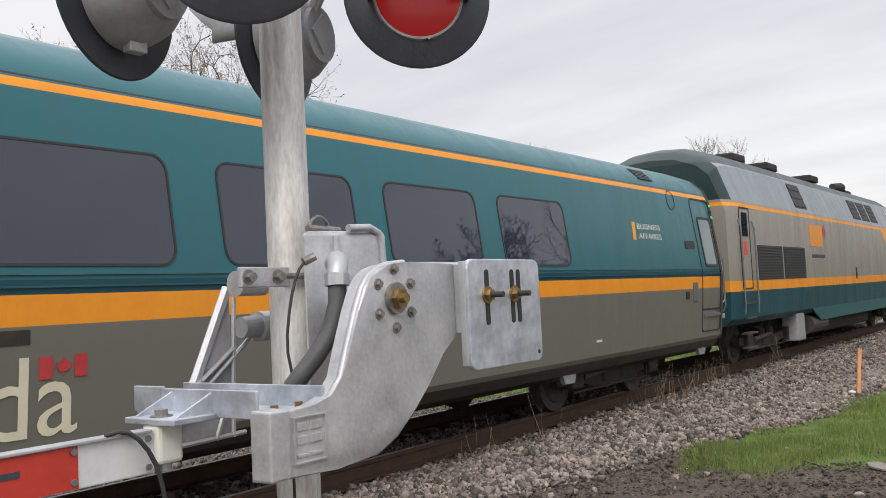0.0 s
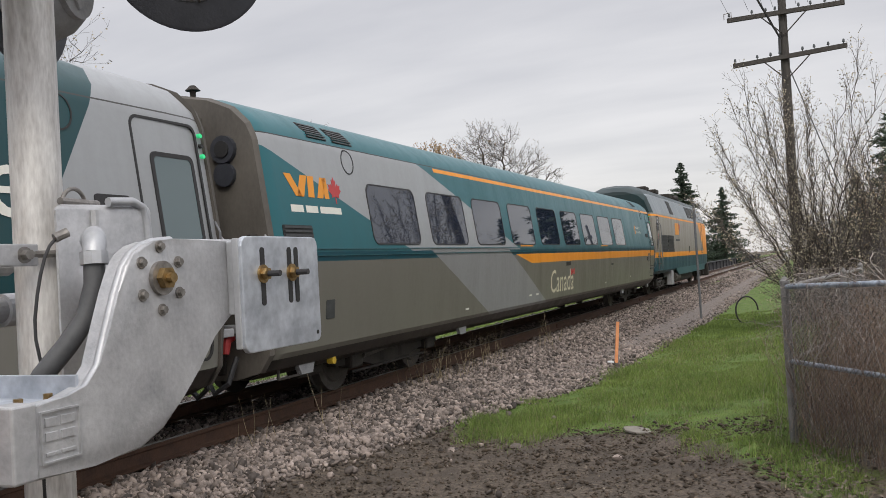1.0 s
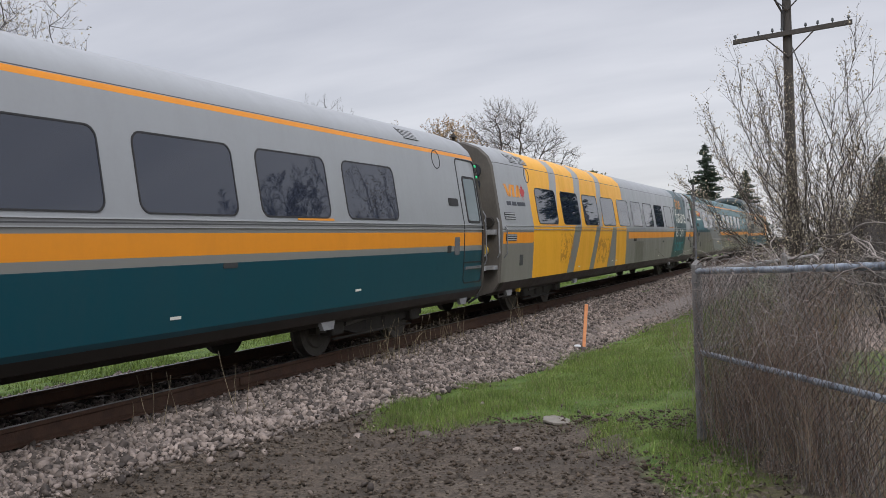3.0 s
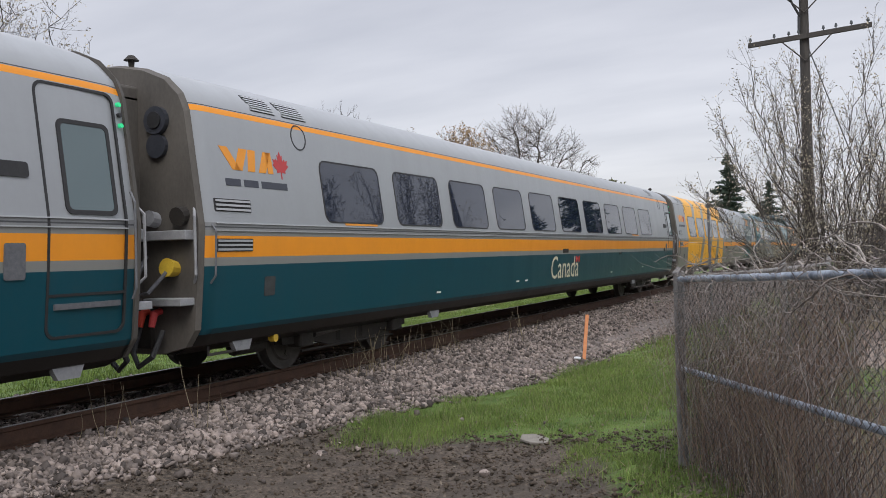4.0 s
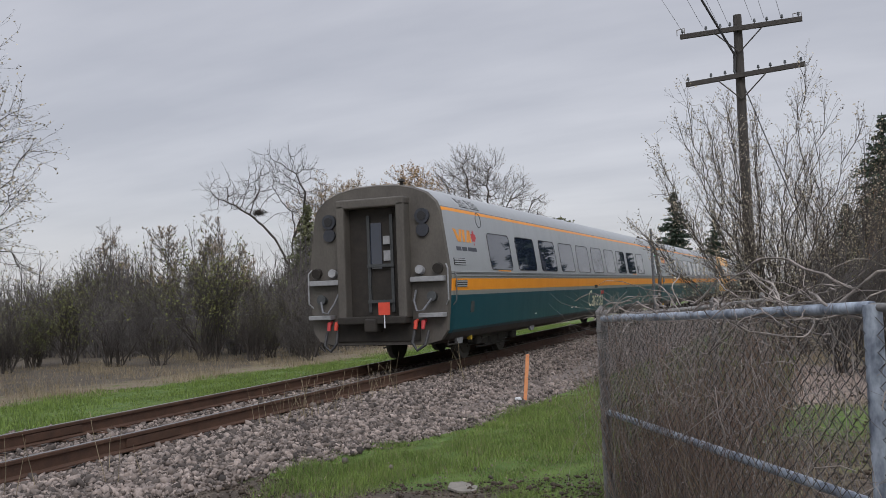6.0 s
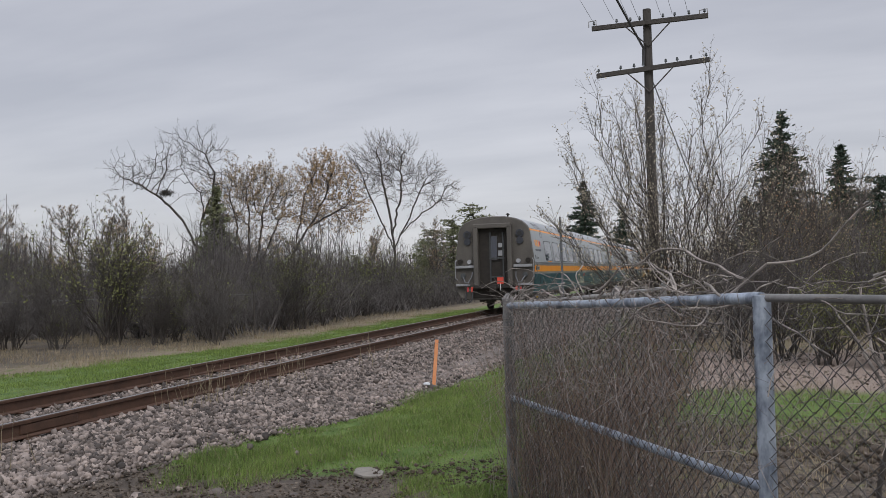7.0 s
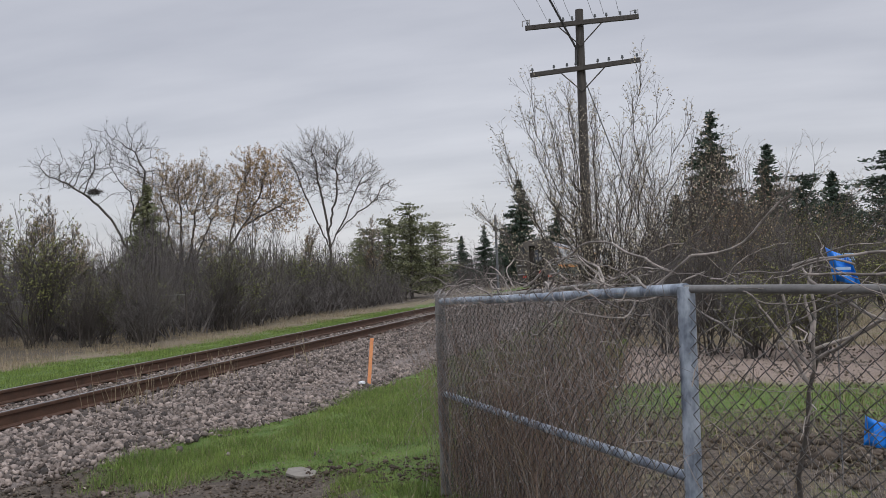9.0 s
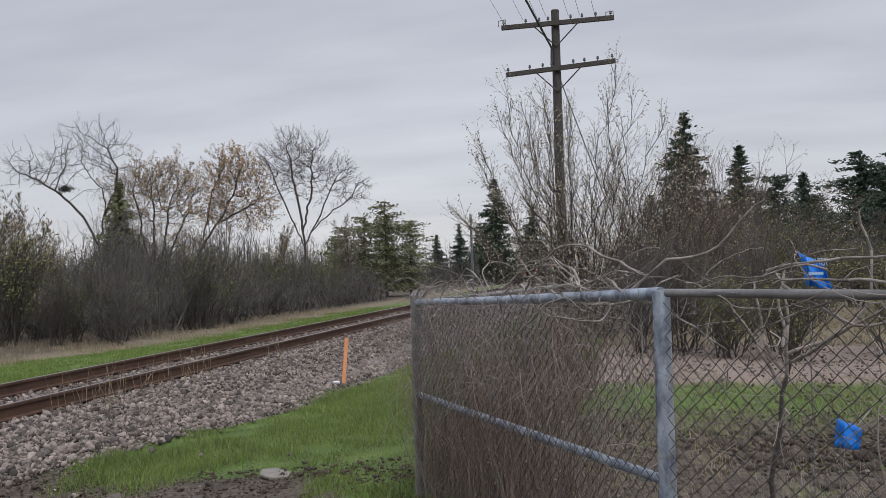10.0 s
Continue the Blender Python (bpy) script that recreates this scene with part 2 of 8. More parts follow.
M = {
    "galv": surf("galvanised_aluminium", (0.36, 0.37, 0.39), (0.56, 0.575, 0.60), 6.0, 0.5, 0.55, 0.12, 55.0),
    "galv_pole": surf("weathered_aluminium_pole", (0.38, 0.36, 0.345), (0.86, 0.85, 0.83), 3.5, 0.4, 0.3, 0.06, 30.0, (4, 4, 0.9), spread=0.17),
    "cast": surf("cast_aluminium", (0.34, 0.345, 0.36), (0.60, 0.605, 0.62), 9.0, 0.42, 0.45, 0.16, 70.0, spread=0.22),
    "zinc": surf("new_zinc_plate", (0.38, 0.41, 0.46), (0.64, 0.68, 0.74), 10.0, 0.42, 0.6, 0.1, 34.0, spread=0.13),
    "brass": surf("brass_bolt", (0.16, 0.105, 0.05), (0.42, 0.29, 0.13), 40.0, 0.4, 0.8, 0.2),
    "steel": surf("dull_steel_bolt", (0.14, 0.13, 0.12), (0.38, 0.36, 0.34), 40.0, 0.45, 0.7, 0.2),
    "rubber": surf("black_rubber", (0.018, 0.018, 0.02), (0.05, 0.05, 0.053), 20.0, 0.6, 0.0, 0.15),
    "conduit": surf("grey_flexible_conduit", (0.06, 0.062, 0.066), (0.11, 0.112, 0.118), 12.0, 0.5, 0.0, 0.15),
    "hood": surf("lamp_hood_black_paint", (0.022, 0.025, 0.034), (0.05, 0.054, 0.066), 9.0, 0.5, 0.0, 0.1),
    "lampback": surf("lamp_housing_grey_paint", (0.21, 0.215, 0.225), (0.36, 0.365, 0.38), 10.0, 0.55, 0.0, 0.15),
    "lens": tinted("red_lens", (0.075, 0.010, 0.012), 0.25, 1.45),
    "redsheet": surf("red_reflective_sheeting", (0.42, 0.03, 0.02), (0.55, 0.05, 0.03), 14.0, 0.45, 0.0, 0.05),
    "whitesheet": surf("white_reflective_sheeting", (0.52, 0.53, 0.55), (0.70, 0.71, 0.72), 9.0, 0.45, 0.0, 0.05),
    "rail": surf("rusty_rail_steel", (0.045, 0.024, 0.016), (0.12, 0.062, 0.038), 6.0, 0.75, 0.1, 0.3, 50.0),
    "railtop": surf("polished_rail_head", (0.13, 0.12, 0.115), (0.27, 0.26, 0.26), 20.0, 0.35, 0.8, 0.05, 90.0, (1, 0.1, 1)),
    "tie": surf("creosoted_tie_wood", (0.03, 0.022, 0.017), (0.12, 0.09, 0.066), 8.0, 0.85, 0.0, 0.6, 60.0, (1, 5, 5), per_object=0.3),
    "stone": surf("ballast_stone", (0.066, 0.053, 0.046), (0.30, 0.25, 0.222), 3.0, 0.85, 0.0, 0.4, 30.0, per_island=0.78),
    "ballastbed": surf("ballast_bed", (0.05, 0.041, 0.035), (0.27, 0.23, 0.21), 28.0, 0.9, 0.0, 1.0, 75.0),
    "bark": surf("grey_bark", (0.030, 0.026, 0.023), (0.095, 0.082, 0.072), 7.0, 0.9, 0.0, 0.5, 50.0, (1, 1, 0.3)),
    "twig": surf("twig_bark", (0.056, 0.050, 0.048), (0.150, 0.136, 0.129), 3.0, 0.9, 0.0, 0.0, per_island=0.25),
    "twig_light": surf("pale_twig_bark", (0.085, 0.073, 0.064), (0.22, 0.19, 0.165), 3.0, 0.9, 0.0, 0.0, per_island=0.25),
    "twig_mid": surf("grey_brown_twig_bark", (0.052, 0.045, 0.040), (0.150, 0.130, 0.115), 3.0, 0.9, 0.0, 0.0, per_island=0.3),
    "vine": surf("dry_vine_bark", (0.11, 0.097, 0.088), (0.38, 0.34, 0.31), 5.0, 0.9, 0.0, 0.2, per_island=0.35),
    "redvine": surf("reddish_dry_stems", (0.070, 0.047, 0.037), (0.30, 0.215, 0.168), 4.0, 0.9, 0.0, 0.0, per_island=0.35),
    "needles": surf("dark_spruce_needles", (0.024, 0.042, 0.030), (0.062, 0.092, 0.060), 2.0, 0.8, 0.0, 0.0, per_island=0.35),
    "pine": surf("pine_needles", (0.085, 0.098, 0.050), (0.21, 0.215, 0.115), 2.0, 0.8, 0.0, 0.0, per_island=0.35),
    "bud_green": surf("young_leaves", (0.11, 0.12, 0.038), (0.22, 0.225, 0.08), 2.0, 0.8, 0.0, 0.0, per_island=0.35),
    "bud_brown": surf("russet_buds", (0.25, 0.185, 0.115), (0.45, 0.34, 0.215), 2.0, 0.8, 0.0, 0.0, per_island=0.35),
    "bud_rust": surf("rust_brown_buds", (0.25, 0.16, 0.075), (0.46, 0.31, 0.16), 2.0, 0.8, 0.0, 0.0, per_island=0.35),
    "bud_pale": surf("pale_yellow_buds", (0.30, 0.27, 0.19), (0.52, 0.46, 0.36), 2.0, 0.8, 0.0, 0.0, per_island=0.35),
    "bud_orange": surf("orange_blossom", (0.30, 0.12, 0.05), (0.45, 0.22, 0.10), 2.0, 0.8, 0.0, 0.0, per_island=0.35),
    "grass": surf("spring_grass_blades", (0.078, 0.132, 0.024), (0.195, 0.265, 0.06), 1.6, 0.7, 0.0, 0.0, 9.0, per_island=0.5),
    "drygrass": surf("dry_grass_blades", (0.16, 0.13, 0.08), (0.34, 0.28, 0.185), 2.0, 0.8, 0.0, 0.0, per_island=0.35),
    "litter": surf("dead_leaf_litter", (0.065, 0.052, 0.041), (0.19, 0.158, 0.125), 3.0, 0.9, 0.0, 0.0, per_island=0.5),
    "clod": surf("dark_soil_clod", (0.030, 0.022, 0.016), (0.105, 0.080, 0.058), 9.0, 0.95, 0.0, 0.6, 50.0, per_island=0.35),
    "concrete": surf("broken_concrete", (0.13, 0.118, 0.10), (0.27, 0.25, 0.22), 12.0, 0.85, 0.0, 0.4, 70.0),
    "pole_wood": surf("weathered_pole_wood", (0.030, 0.027, 0.025), (0.088, 0.080, 0.073), 6.0, 0.85, 0.0, 0.4, 60.0, (3, 3, 0.4)),
    "insul": tinted("glass_insulator", (0.06, 0.07, 0.075), 0.15, 1.5),
    "wire": surf("weathered_wire", (0.10, 0.105, 0.115), (0.20, 0.205, 0.22), 20.0, 0.6, 0.3, 0.0),
    "link": surf("old_chain_link_wire", (0.028, 0.026, 0.025), (0.19, 0.187, 0.185), 22.0, 0.7, 0.4, 0.0),
    "fence_pipe": surf("galvanised_fence_pipe", (0.15, 0.18, 0.23), (0.46, 0.52, 0.60), 16.0, 0.5, 0.35, 0.1, 70.0, (1, 1, 0.5), spread=0.14),
    "fence_post": surf("lichened_fence_post", (0.11, 0.107, 0.104), (0.29, 0.285, 0.28), 8.0, 0.75, 0.2, 0.3, 70.0),
    "stake": surf("orange_painted_stake", (0.70, 0.25, 0.10), (0.86, 0.40, 0.20), 9.0, 0.7, 0.0, 0.15, 60.0),
    "white": surf("white_plastic", (0.55, 0.57, 0.60), (0.72, 0.74, 0.76), 9.0, 0.5, 0.0, 0.05),
    "flag": surf("blue_marking_flag", (0.004, 0.15, 0.62), (0.01, 0.24, 0.82), 6.0, 0.45, 0.0, 0.2, 20.0),
    "flagtext": surf("pale_flag_print", (0.30, 0.48, 0.72), (0.42, 0.58, 0.80), 20.0, 0.6, 0.0, 0.0),
    "under": surf("grimy_underframe", (0.010, 0.009, 0.008), (0.045, 0.038, 0.032), 5.0, 0.85, 0.0, 0.3),
    "wheel": surf("grimy_wheel_steel", (0.04, 0.036, 0.034), (0.12, 0.11, 0.10), 8.0, 0.65, 0.4, 0.2),
    "tread": surf("bright_wheel_tread", (0.20, 0.19, 0.18), (0.36, 0.35, 0.34), 12.0, 0.35, 0.9, 0.05),
    "endwall": surf("soot_brown_end_wall", (0.055, 0.050, 0.045), (0.135, 0.122, 0.107), 2.0, 0.7, 0.0, 0.2, 30.0, (1, 1, 0.5)),
    "glass": tinted("tinted_train_glass", (0.016, 0.023, 0.042)),
    "glass_lt": tinted("door_glass", (0.09, 0.13, 0.14)),
    "gasket": surf("black_window_gasket", (0.012, 0.012, 0.013), (0.03, 0.03, 0.032), 20.0, 0.6, 0.0, 0.0),
    "louvre": surf("dark_louvre_slat", (0.03, 0.033, 0.035), (0.08, 0.085, 0.088), 12.0, 0.6, 0.2, 0.1),
    "silver": surf("silver_train_paint", SILVER, (0.42, 0.43, 0.44), 2.0, 0.4, 0.0, 0.05),
    "orange": surf("orange_train_paint", (0.70, 0.28, 0.02), ORANGE, 3.0, 0.4, 0.0, 0.03),
    "cream": surf("cream_lettering", (0.60, 0.56, 0.42), CREAM, 8.0, 0.5, 0.0, 0.0),
    "offwhite": surf("off_white_lettering", (0.66, 0.66, 0.60), (0.78, 0.78, 0.72), 8.0, 0.5, 0.0, 0.0),
    "navy": surf("dark_lettering", (0.03, 0.035, 0.05), (0.06, 0.065, 0.085), 8.0, 0.5, 0.0, 0.0),
    "tealprint": surf("light_teal_lettering", (0.02, 0.20, 0.22), (0.035, 0.27, 0.29), 8.0, 0.5, 0.0, 0.0),
    "tealpaint": surf("teal_train_paint", TEAL_DK, TEAL, 3.0, 0.4, 0.0, 0.03),
    "leafred": surf("red_leaf_emblem", (0.40, 0.03, 0.035), (0.55, 0.06, 0.06), 8.0, 0.5, 0.0, 0.0),
    "redpaint": surf("red_marker_paint", (0.55, 0.05, 0.03), (0.72, 0.09, 0.05), 9.0, 0.5, 0.0, 0.05),
    "yellowcap": surf("yellow_connector_cap", (0.52, 0.34, 0.03), (0.72, 0.50, 0.06), 14.0, 0.5, 0.0, 0.1),
    "bridge": surf("black_bridge_girder", (0.016, 0.018, 0.022), (0.045, 0.048, 0.055), 1.0, 0.7, 0.2, 0.1),
}
M["lens"].node_tree.nodes["Principled BSDF"].inputs["Emission Color"].default_value = (1.0, 0.03, 0.03, 1)
M["lens"].node_tree.nodes["Principled BSDF"].inputs["Emission Strength"].default_value = 0.14
greenlamp, _nt, _b = nodes_of("green_door_lamp")
_b.inputs["Base Color"].default_value = (0.02, 0.5, 0.2, 1)
_b.inputs["Emission Color"].default_value, _b.inputs["Emission Strength"].default_value = (0.05, 1.0, 0.4, 1), 0.3
M["greenlamp"] = greenlamp


def ground_material():
    """Turf, bare soil and dry grass in drifts laid out on the plan, with ragged edges."""
    m, nt, b = nodes_of("ground_turf_and_soil")
    co, sep = nt.nodes.new("ShaderNodeTexCoord"), nt.nodes.new("ShaderNodeSeparateXYZ")
    nt.links.new(co.outputs["Object"], sep.inputs[0])
    X, Y = sep.outputs[0], sep.outputs[1]
    rag = add_math(nt, "SUBTRACT", add_noise(nt, co.outputs["Object"], 0.9, 6.0, 0.65), 0.5)
    mid, fine, grit = add_noise(nt, co.outputs["Object"], 2.5, 5.0), add_noise(nt, co.outputs["Object"], 22.0, 5.0, 0.7), add_noise(nt, co.outputs["Object"], 90.0, 3.0)
    turf = add_mix(nt, add_step(nt, mid, 0.3, 0.7), (0.05, 0.105, 0.016), (0.12, 0.19, 0.035))
    turf = add_mix(nt, add_step(nt, fine, 0.5, 0.75), turf, (0.16, 0.15, 0.06))
    soil = add_mix(nt, add_step(nt, fine, 0.35, 0.65), (0.032, 0.025, 0.019), (0.15, 0.118, 0.09))
    soil = add_mix(nt, add_step(nt, mid, 0.5, 0.62), soil, (0.07, 0.056, 0.044))
    dry = add_mix(nt, add_step(nt, fine, 0.35, 0.7), (0.10, 0.078, 0.05), (0.27, 0.22, 0.15))
    dry = add_mix(nt, add_step(nt, mid, 0.54, 0.66), dry, (0.10, 0.12, 0.03))
    gravel = add_mix(nt, add_step(nt, grit, 0.35, 0.65), (0.17, 0.13, 0.105), (0.34, 0.27, 0.225))
    # bare soil in front of the turf, up to a ragged edge
    edge = add_math(nt, "ADD", add_math(nt, "ADD", Y, add_math(nt, "MULTIPLY", rag, 2.2)), add_math(nt, "MULTIPLY", add_math(nt, "MAXIMUM", add_math(nt, "SUBTRACT", X, 5.4), 0.0), 2.3))
    soil_mask = add_math(nt, "MULTIPLY", add_step(nt, edge, 9.9, 9.55), add_step(nt, X, 7.6, 7.2))
    col = add_mix(nt, soil_mask, turf, soil)
    # beyond the turf strip on the far side: dry grass
    far = add_step(nt, add_math(nt, "ADD", X, add_math(nt, "MULTIPLY", rag, 4.0)), -7.8, -8.6)
    col = add_mix(nt, far, col, dry)
    # leaf mould under the scrub
    mould = add_mix(nt, add_step(nt, fine, 0.35, 0.65), (0.035, 0.028, 0.020), (0.12, 0.095, 0.065))
    col = add_mix(nt, add_step(nt, add_math(nt, "ADD", X, add_math(nt, "MULTIPLY", rag, 5.0)), -10.6, -12.0), col, mould)
    # inside the fence: litter, a green strip, then a pale gravel lot
    inside = add_step(nt, add_math(nt, "ADD", X, add_math(nt, "MULTIPLY", rag, 0.4)), 6.6, 6.9)
    lot = add_mix(nt, add_step(nt, add_math(nt, "ADD", Y, add_math(nt, "MULTIPLY", rag, 1.5)), 14.3, 14.7), turf, gravel)
    lot = add_mix(nt, add_step(nt, add_math(nt, "ADD", Y, add_math(nt, "MULTIPLY", rag, 3.0)), 20.5, 21.5), lot, dry)
    lot = add_mix(nt, add_step(nt, add_math(nt, "ADD", Y, add_math(nt, "MULTIPLY", rag, 2.0)), 11.9, 11.3), lot, add_mix(nt, add_step(nt, mid, 0.50, 0.62), soil, dry))
    col = add_mix(nt, inside, col, lot)
    nt.links.new(col, b.inputs["Base Color"])
    b.inputs["Roughness"].default_value = 0.95
    add_bump(nt, b, add_math(nt, "ADD", fine, add_math(nt, "MULTIPLY", grit, 0.4)), 0.8, 0.03)
    return m


M["ground"] = ground_material()

# ---------- building helpers ----------
def quick(name, V, F):
    """A mesh from arrays of places and of faces that all have the same number of corners."""
    V, F = np.asarray(V, dtype=np.float32), np.asarray(F, dtype=np.int32)
    me = bpy.data.meshes.new(name)
    me.vertices.add(len(V))
    me.vertices.foreach_set("co", V.ravel())
    me.loops.add(F.size)
    me.loops.foreach_set("vertex_index", F.ravel())
    me.polygons.add(len(F))
    me.polygons.foreach_set("loop_start", np.arange(0, F.size, F.shape[1], dtype=np.int32))
    me.update(calc_edges=True)
    return me


def part(name, data, material, parent=None, label="", smooth=None):
    """Links a bmesh or a mesh as one object, under a thing or a part if one is given."""
    if isinstance(data, bmesh.types.BMesh):
        me = bpy.data.meshes.new(name)
        bmesh.ops.recalc_face_normals(data, faces=data.faces)
        data.to_mesh(me)
        data.free()
    else:
        me = data
    if material is not None and not me.materials:
        me.materials.append(material)
    if smooth is not None:
        me.shade_smooth()
        if smooth > 0:
            me.set_sharp_from_angle(angle=radians(smooth))
    ob = new(name, me)
    ob.parent = parent
    if label:
        tagged(ob, label)
    return ob


def empty(name, label, category, group="", m=None):
    ob = new(name)
    ob.empty_display_size = 0.2
    tagged(ob, label, category, group)
    if m is not None:
        ob.matrix_basis = m
    return ob


def box(bm, x0, x1, y0, y1, z0, z1, bevel=0.0):
    vs = [bm.verts.new(p) for p in ((x0, y0, z0), (x1, y0, z0), (x1, y1, z0), (x0, y1, z0), (x0, y0, z1), (x1, y0, z1), (x1, y1, z1), (x0, y1, z1))]
    fs = [bm.faces.new([vs[i] for i in q]) for q in ((3, 2, 1, 0), (4, 5, 6, 7), (0, 1, 5, 4), (1, 2, 6, 5), (2, 3, 7, 6), (3, 0, 4, 7))]
    if bevel:
        es = {e for f in fs for e in f.edges}
        bmesh.ops.bevel(bm, geom=list(es), offset=bevel, segments=2, affect="EDGES", profile=0.5)
    return bm


def boxed(*a):
    return box(bmesh.new(), *a)


def frame_at(d):
    d = Vector(d).normalized()
    a = d.cross(Vector((0, 0, 1)) if abs(d.z) < 0.9 else Vector((1, 0, 0))).normalized()
    return d, a, d.cross(a)


def tube(bm, pts, radii, seg=8, caps=True):
    """A round pipe along points; radii is one number or one for each point."""
    pts = [Vector(p) for p in pts]
    rr = radii if isinstance(radii, (list, tuple)) else [radii] * len(pts)
    rings, a = [], None
    for i, p in enumerate(pts):
        d = (pts[min(i + 1, len(pts) - 1)] - pts[max(i - 1, 0)]).normalized()
        if a is None:
            _, a, b = frame_at(d)
        else:
            a = (a - d * a.dot(d)).normalized()
            b = d.cross(a)
        rings.append([bm.verts.new(p + (a * math.cos(k) + b * math.sin(k)) * rr[i]) for k in (2 * math.pi * j / seg for j in range(seg))])
    for r0, r1 in zip(rings, rings[1:]):
        for j in range(seg):
            bm.faces.new((r0[j], r0[(j + 1) % seg], r1[(j + 1) % seg], r1[j]))
    if caps:
        bm.faces.new(list(reversed(rings[0])))
        bm.faces.new(rings[-1])
    return bm


def tubed(*a, **k):
    return tube(bmesh.new(), *a, **k)


def dens(outline, counts=None):
    """The outline with its long upright edges cut up, so that it follows a curved side; and the cuts of each edge."""
    out, used = [], []
    for i, (p, q) in enumerate(zip(outline, outline[1:] + outline[:1])):
        k = counts[i] if counts else max(1, math.ceil(abs(q[1] - p[1]) / 0.09))
        used.append(k)
        out += [(p[0] + (q[0] - p[0]) * j / k, p[1] + (q[1] - p[1]) * j / k) for j in range(k)]
    return out, used


def prism(bm, outline, x0, x1, bevel=0.0, fx=None):
    """A slab between x0 and x1 whose outline lies in y and z; fx(y, z) bends it onto a side."""
    if fx:
        outline, _ = dens(list(outline))
    f = fx or (lambda y, z: 0.0)
    lo = [bm.verts.new((x0 + f(y, z), y, z)) for y, z in outline]
    hi = [bm.verts.new((x1 + f(y, z), y, z)) for y, z in outline]
    n = len(outline)
    top = bm.faces.new(hi)
    bm.faces.new(list(reversed(lo)))
    for i in range(n):
        bm.faces.new((lo[i], lo[(i + 1) % n], hi[(i + 1) % n], hi[i]))
    if bevel:
        bmesh.ops.bevel(bm, geom=list(top.edges), offset=bevel, segments=2, affect="EDGES", profile=0.5)
    return bm


def rounded(y0, y1, z0, z1, r, seg=5):
    pts = []
    for cy, cz, a0 in ((y1 - r, z1 - r, 0), (y0 + r, z1 - r, 90), (y0 + r, z0 + r, 180), (y1 - r, z0 + r, 270)):
        for k in range(seg + 1):
            a = radians(a0 + 90 * k / seg)
            pts.append((cy + r * math.cos(a), cz + r * math.sin(a)))
    return pts


def circle(cy, cz, r, seg=20):
    return [(cy + r * math.cos(2 * math.pi * k / seg), cz + r * math.sin(2 * math.pi * k / seg)) for k in range(seg)]


def ring(bm, outer, inner, x0, x1, fx=None):
    """A flat ring between two outlines of equal count."""
    if fx:
        outer, cuts = dens(list(outer))
        inner, _ = dens(list(inner), cuts)
    f = fx or (lambda y, z: 0.0)
    v = [[bm.verts.new((x + f(y, z), y, z)) for y, z in o] for x, o in ((x0, outer), (x1, outer), (x1, inner), (x0, inner))]
    n = len(outer)
    for a, b in ((0, 1), (1, 2), (2, 3), (3, 0)):
        for i in range(n):
            bm.faces.new((v[a][i], v[a][(i + 1) % n], v[b][(i + 1) % n], v[b][i]))
    return bm


def text_mesh(body, y0, y1, z0, z1, fx, off, extrude=0.0015):
    """Lettering fitted into a box of the side view, reading along +y."""
    cu = bpy.data.curves.new("lettering", "FONT")
    cu.body, cu.extrude, cu.resolution_u = body, 0.0, 3
    ob = bpy.data.objects.new("lettering", cu)
    scene.collection.objects.link(ob)
    me = bpy.data.meshes.new_from_object(ob.evaluated_get(bpy.context.evaluated_depsgraph_get()))
    bpy.data.objects.remove(ob)
    n = len(me.vertices)
    co = np.empty(n * 3, dtype=np.float32)
    me.vertices.foreach_get("co", co)
    co = co.reshape(-1, 3)
    lo, hi = co.min(0), co.max(0)
    y = y0 + (co[:, 0] - lo[0]) / (hi[0] - lo[0]) * (y1 - y0)
    z = z0 + (co[:, 1] - lo[1]) / (hi[1] - lo[1]) * (z1 - z0)
    out = np.stack([np.array([fx(a, b) for a, b in zip(y, z)]) + off, y, z], 1).astype(np.float32)
    me.vertices.foreach_set("co", out.ravel())
    me.update()
    return me


# ---------- the ground: one sheet to the horizon ----------
GX = [-400, -60, -20, -9, -6, -3.1, -2.6, -1.5, 1.5, 2.1, 2.8, 3.5, 5.0, 6.3, 8.0, 30, 100, 400]
GZ = [-1.2, -1.0, -0.8, -0.6, -0.45, -0.40, -0.36, -0.235, -0.235, -0.27, -0.34, -0.40, -0.30, -0.16, -0.12, -0.25, -0.5, -0.8]


def gz(x, y):
    """Height of the ground."""
    z = np.interp(x, GX, GZ)
    dip = np.clip((np.asarray(y) - 12.0) * 0.02, 0, 0.40)
    return z - dip * np.clip((np.abs(x) - 1.6) / 1.2, 0, 1) * np.where(np.asarray(x) > 6.5, 0.6, 1.0)


def uneven(x, y):
    return 0.02 * np.sin(2.1 * x + 1.3 * y) * np.sin(1.7 * y - 0.6 * x) + 0.012 * np.sin(5.3 * x + 0.7) * np.sin(4.7 * y)


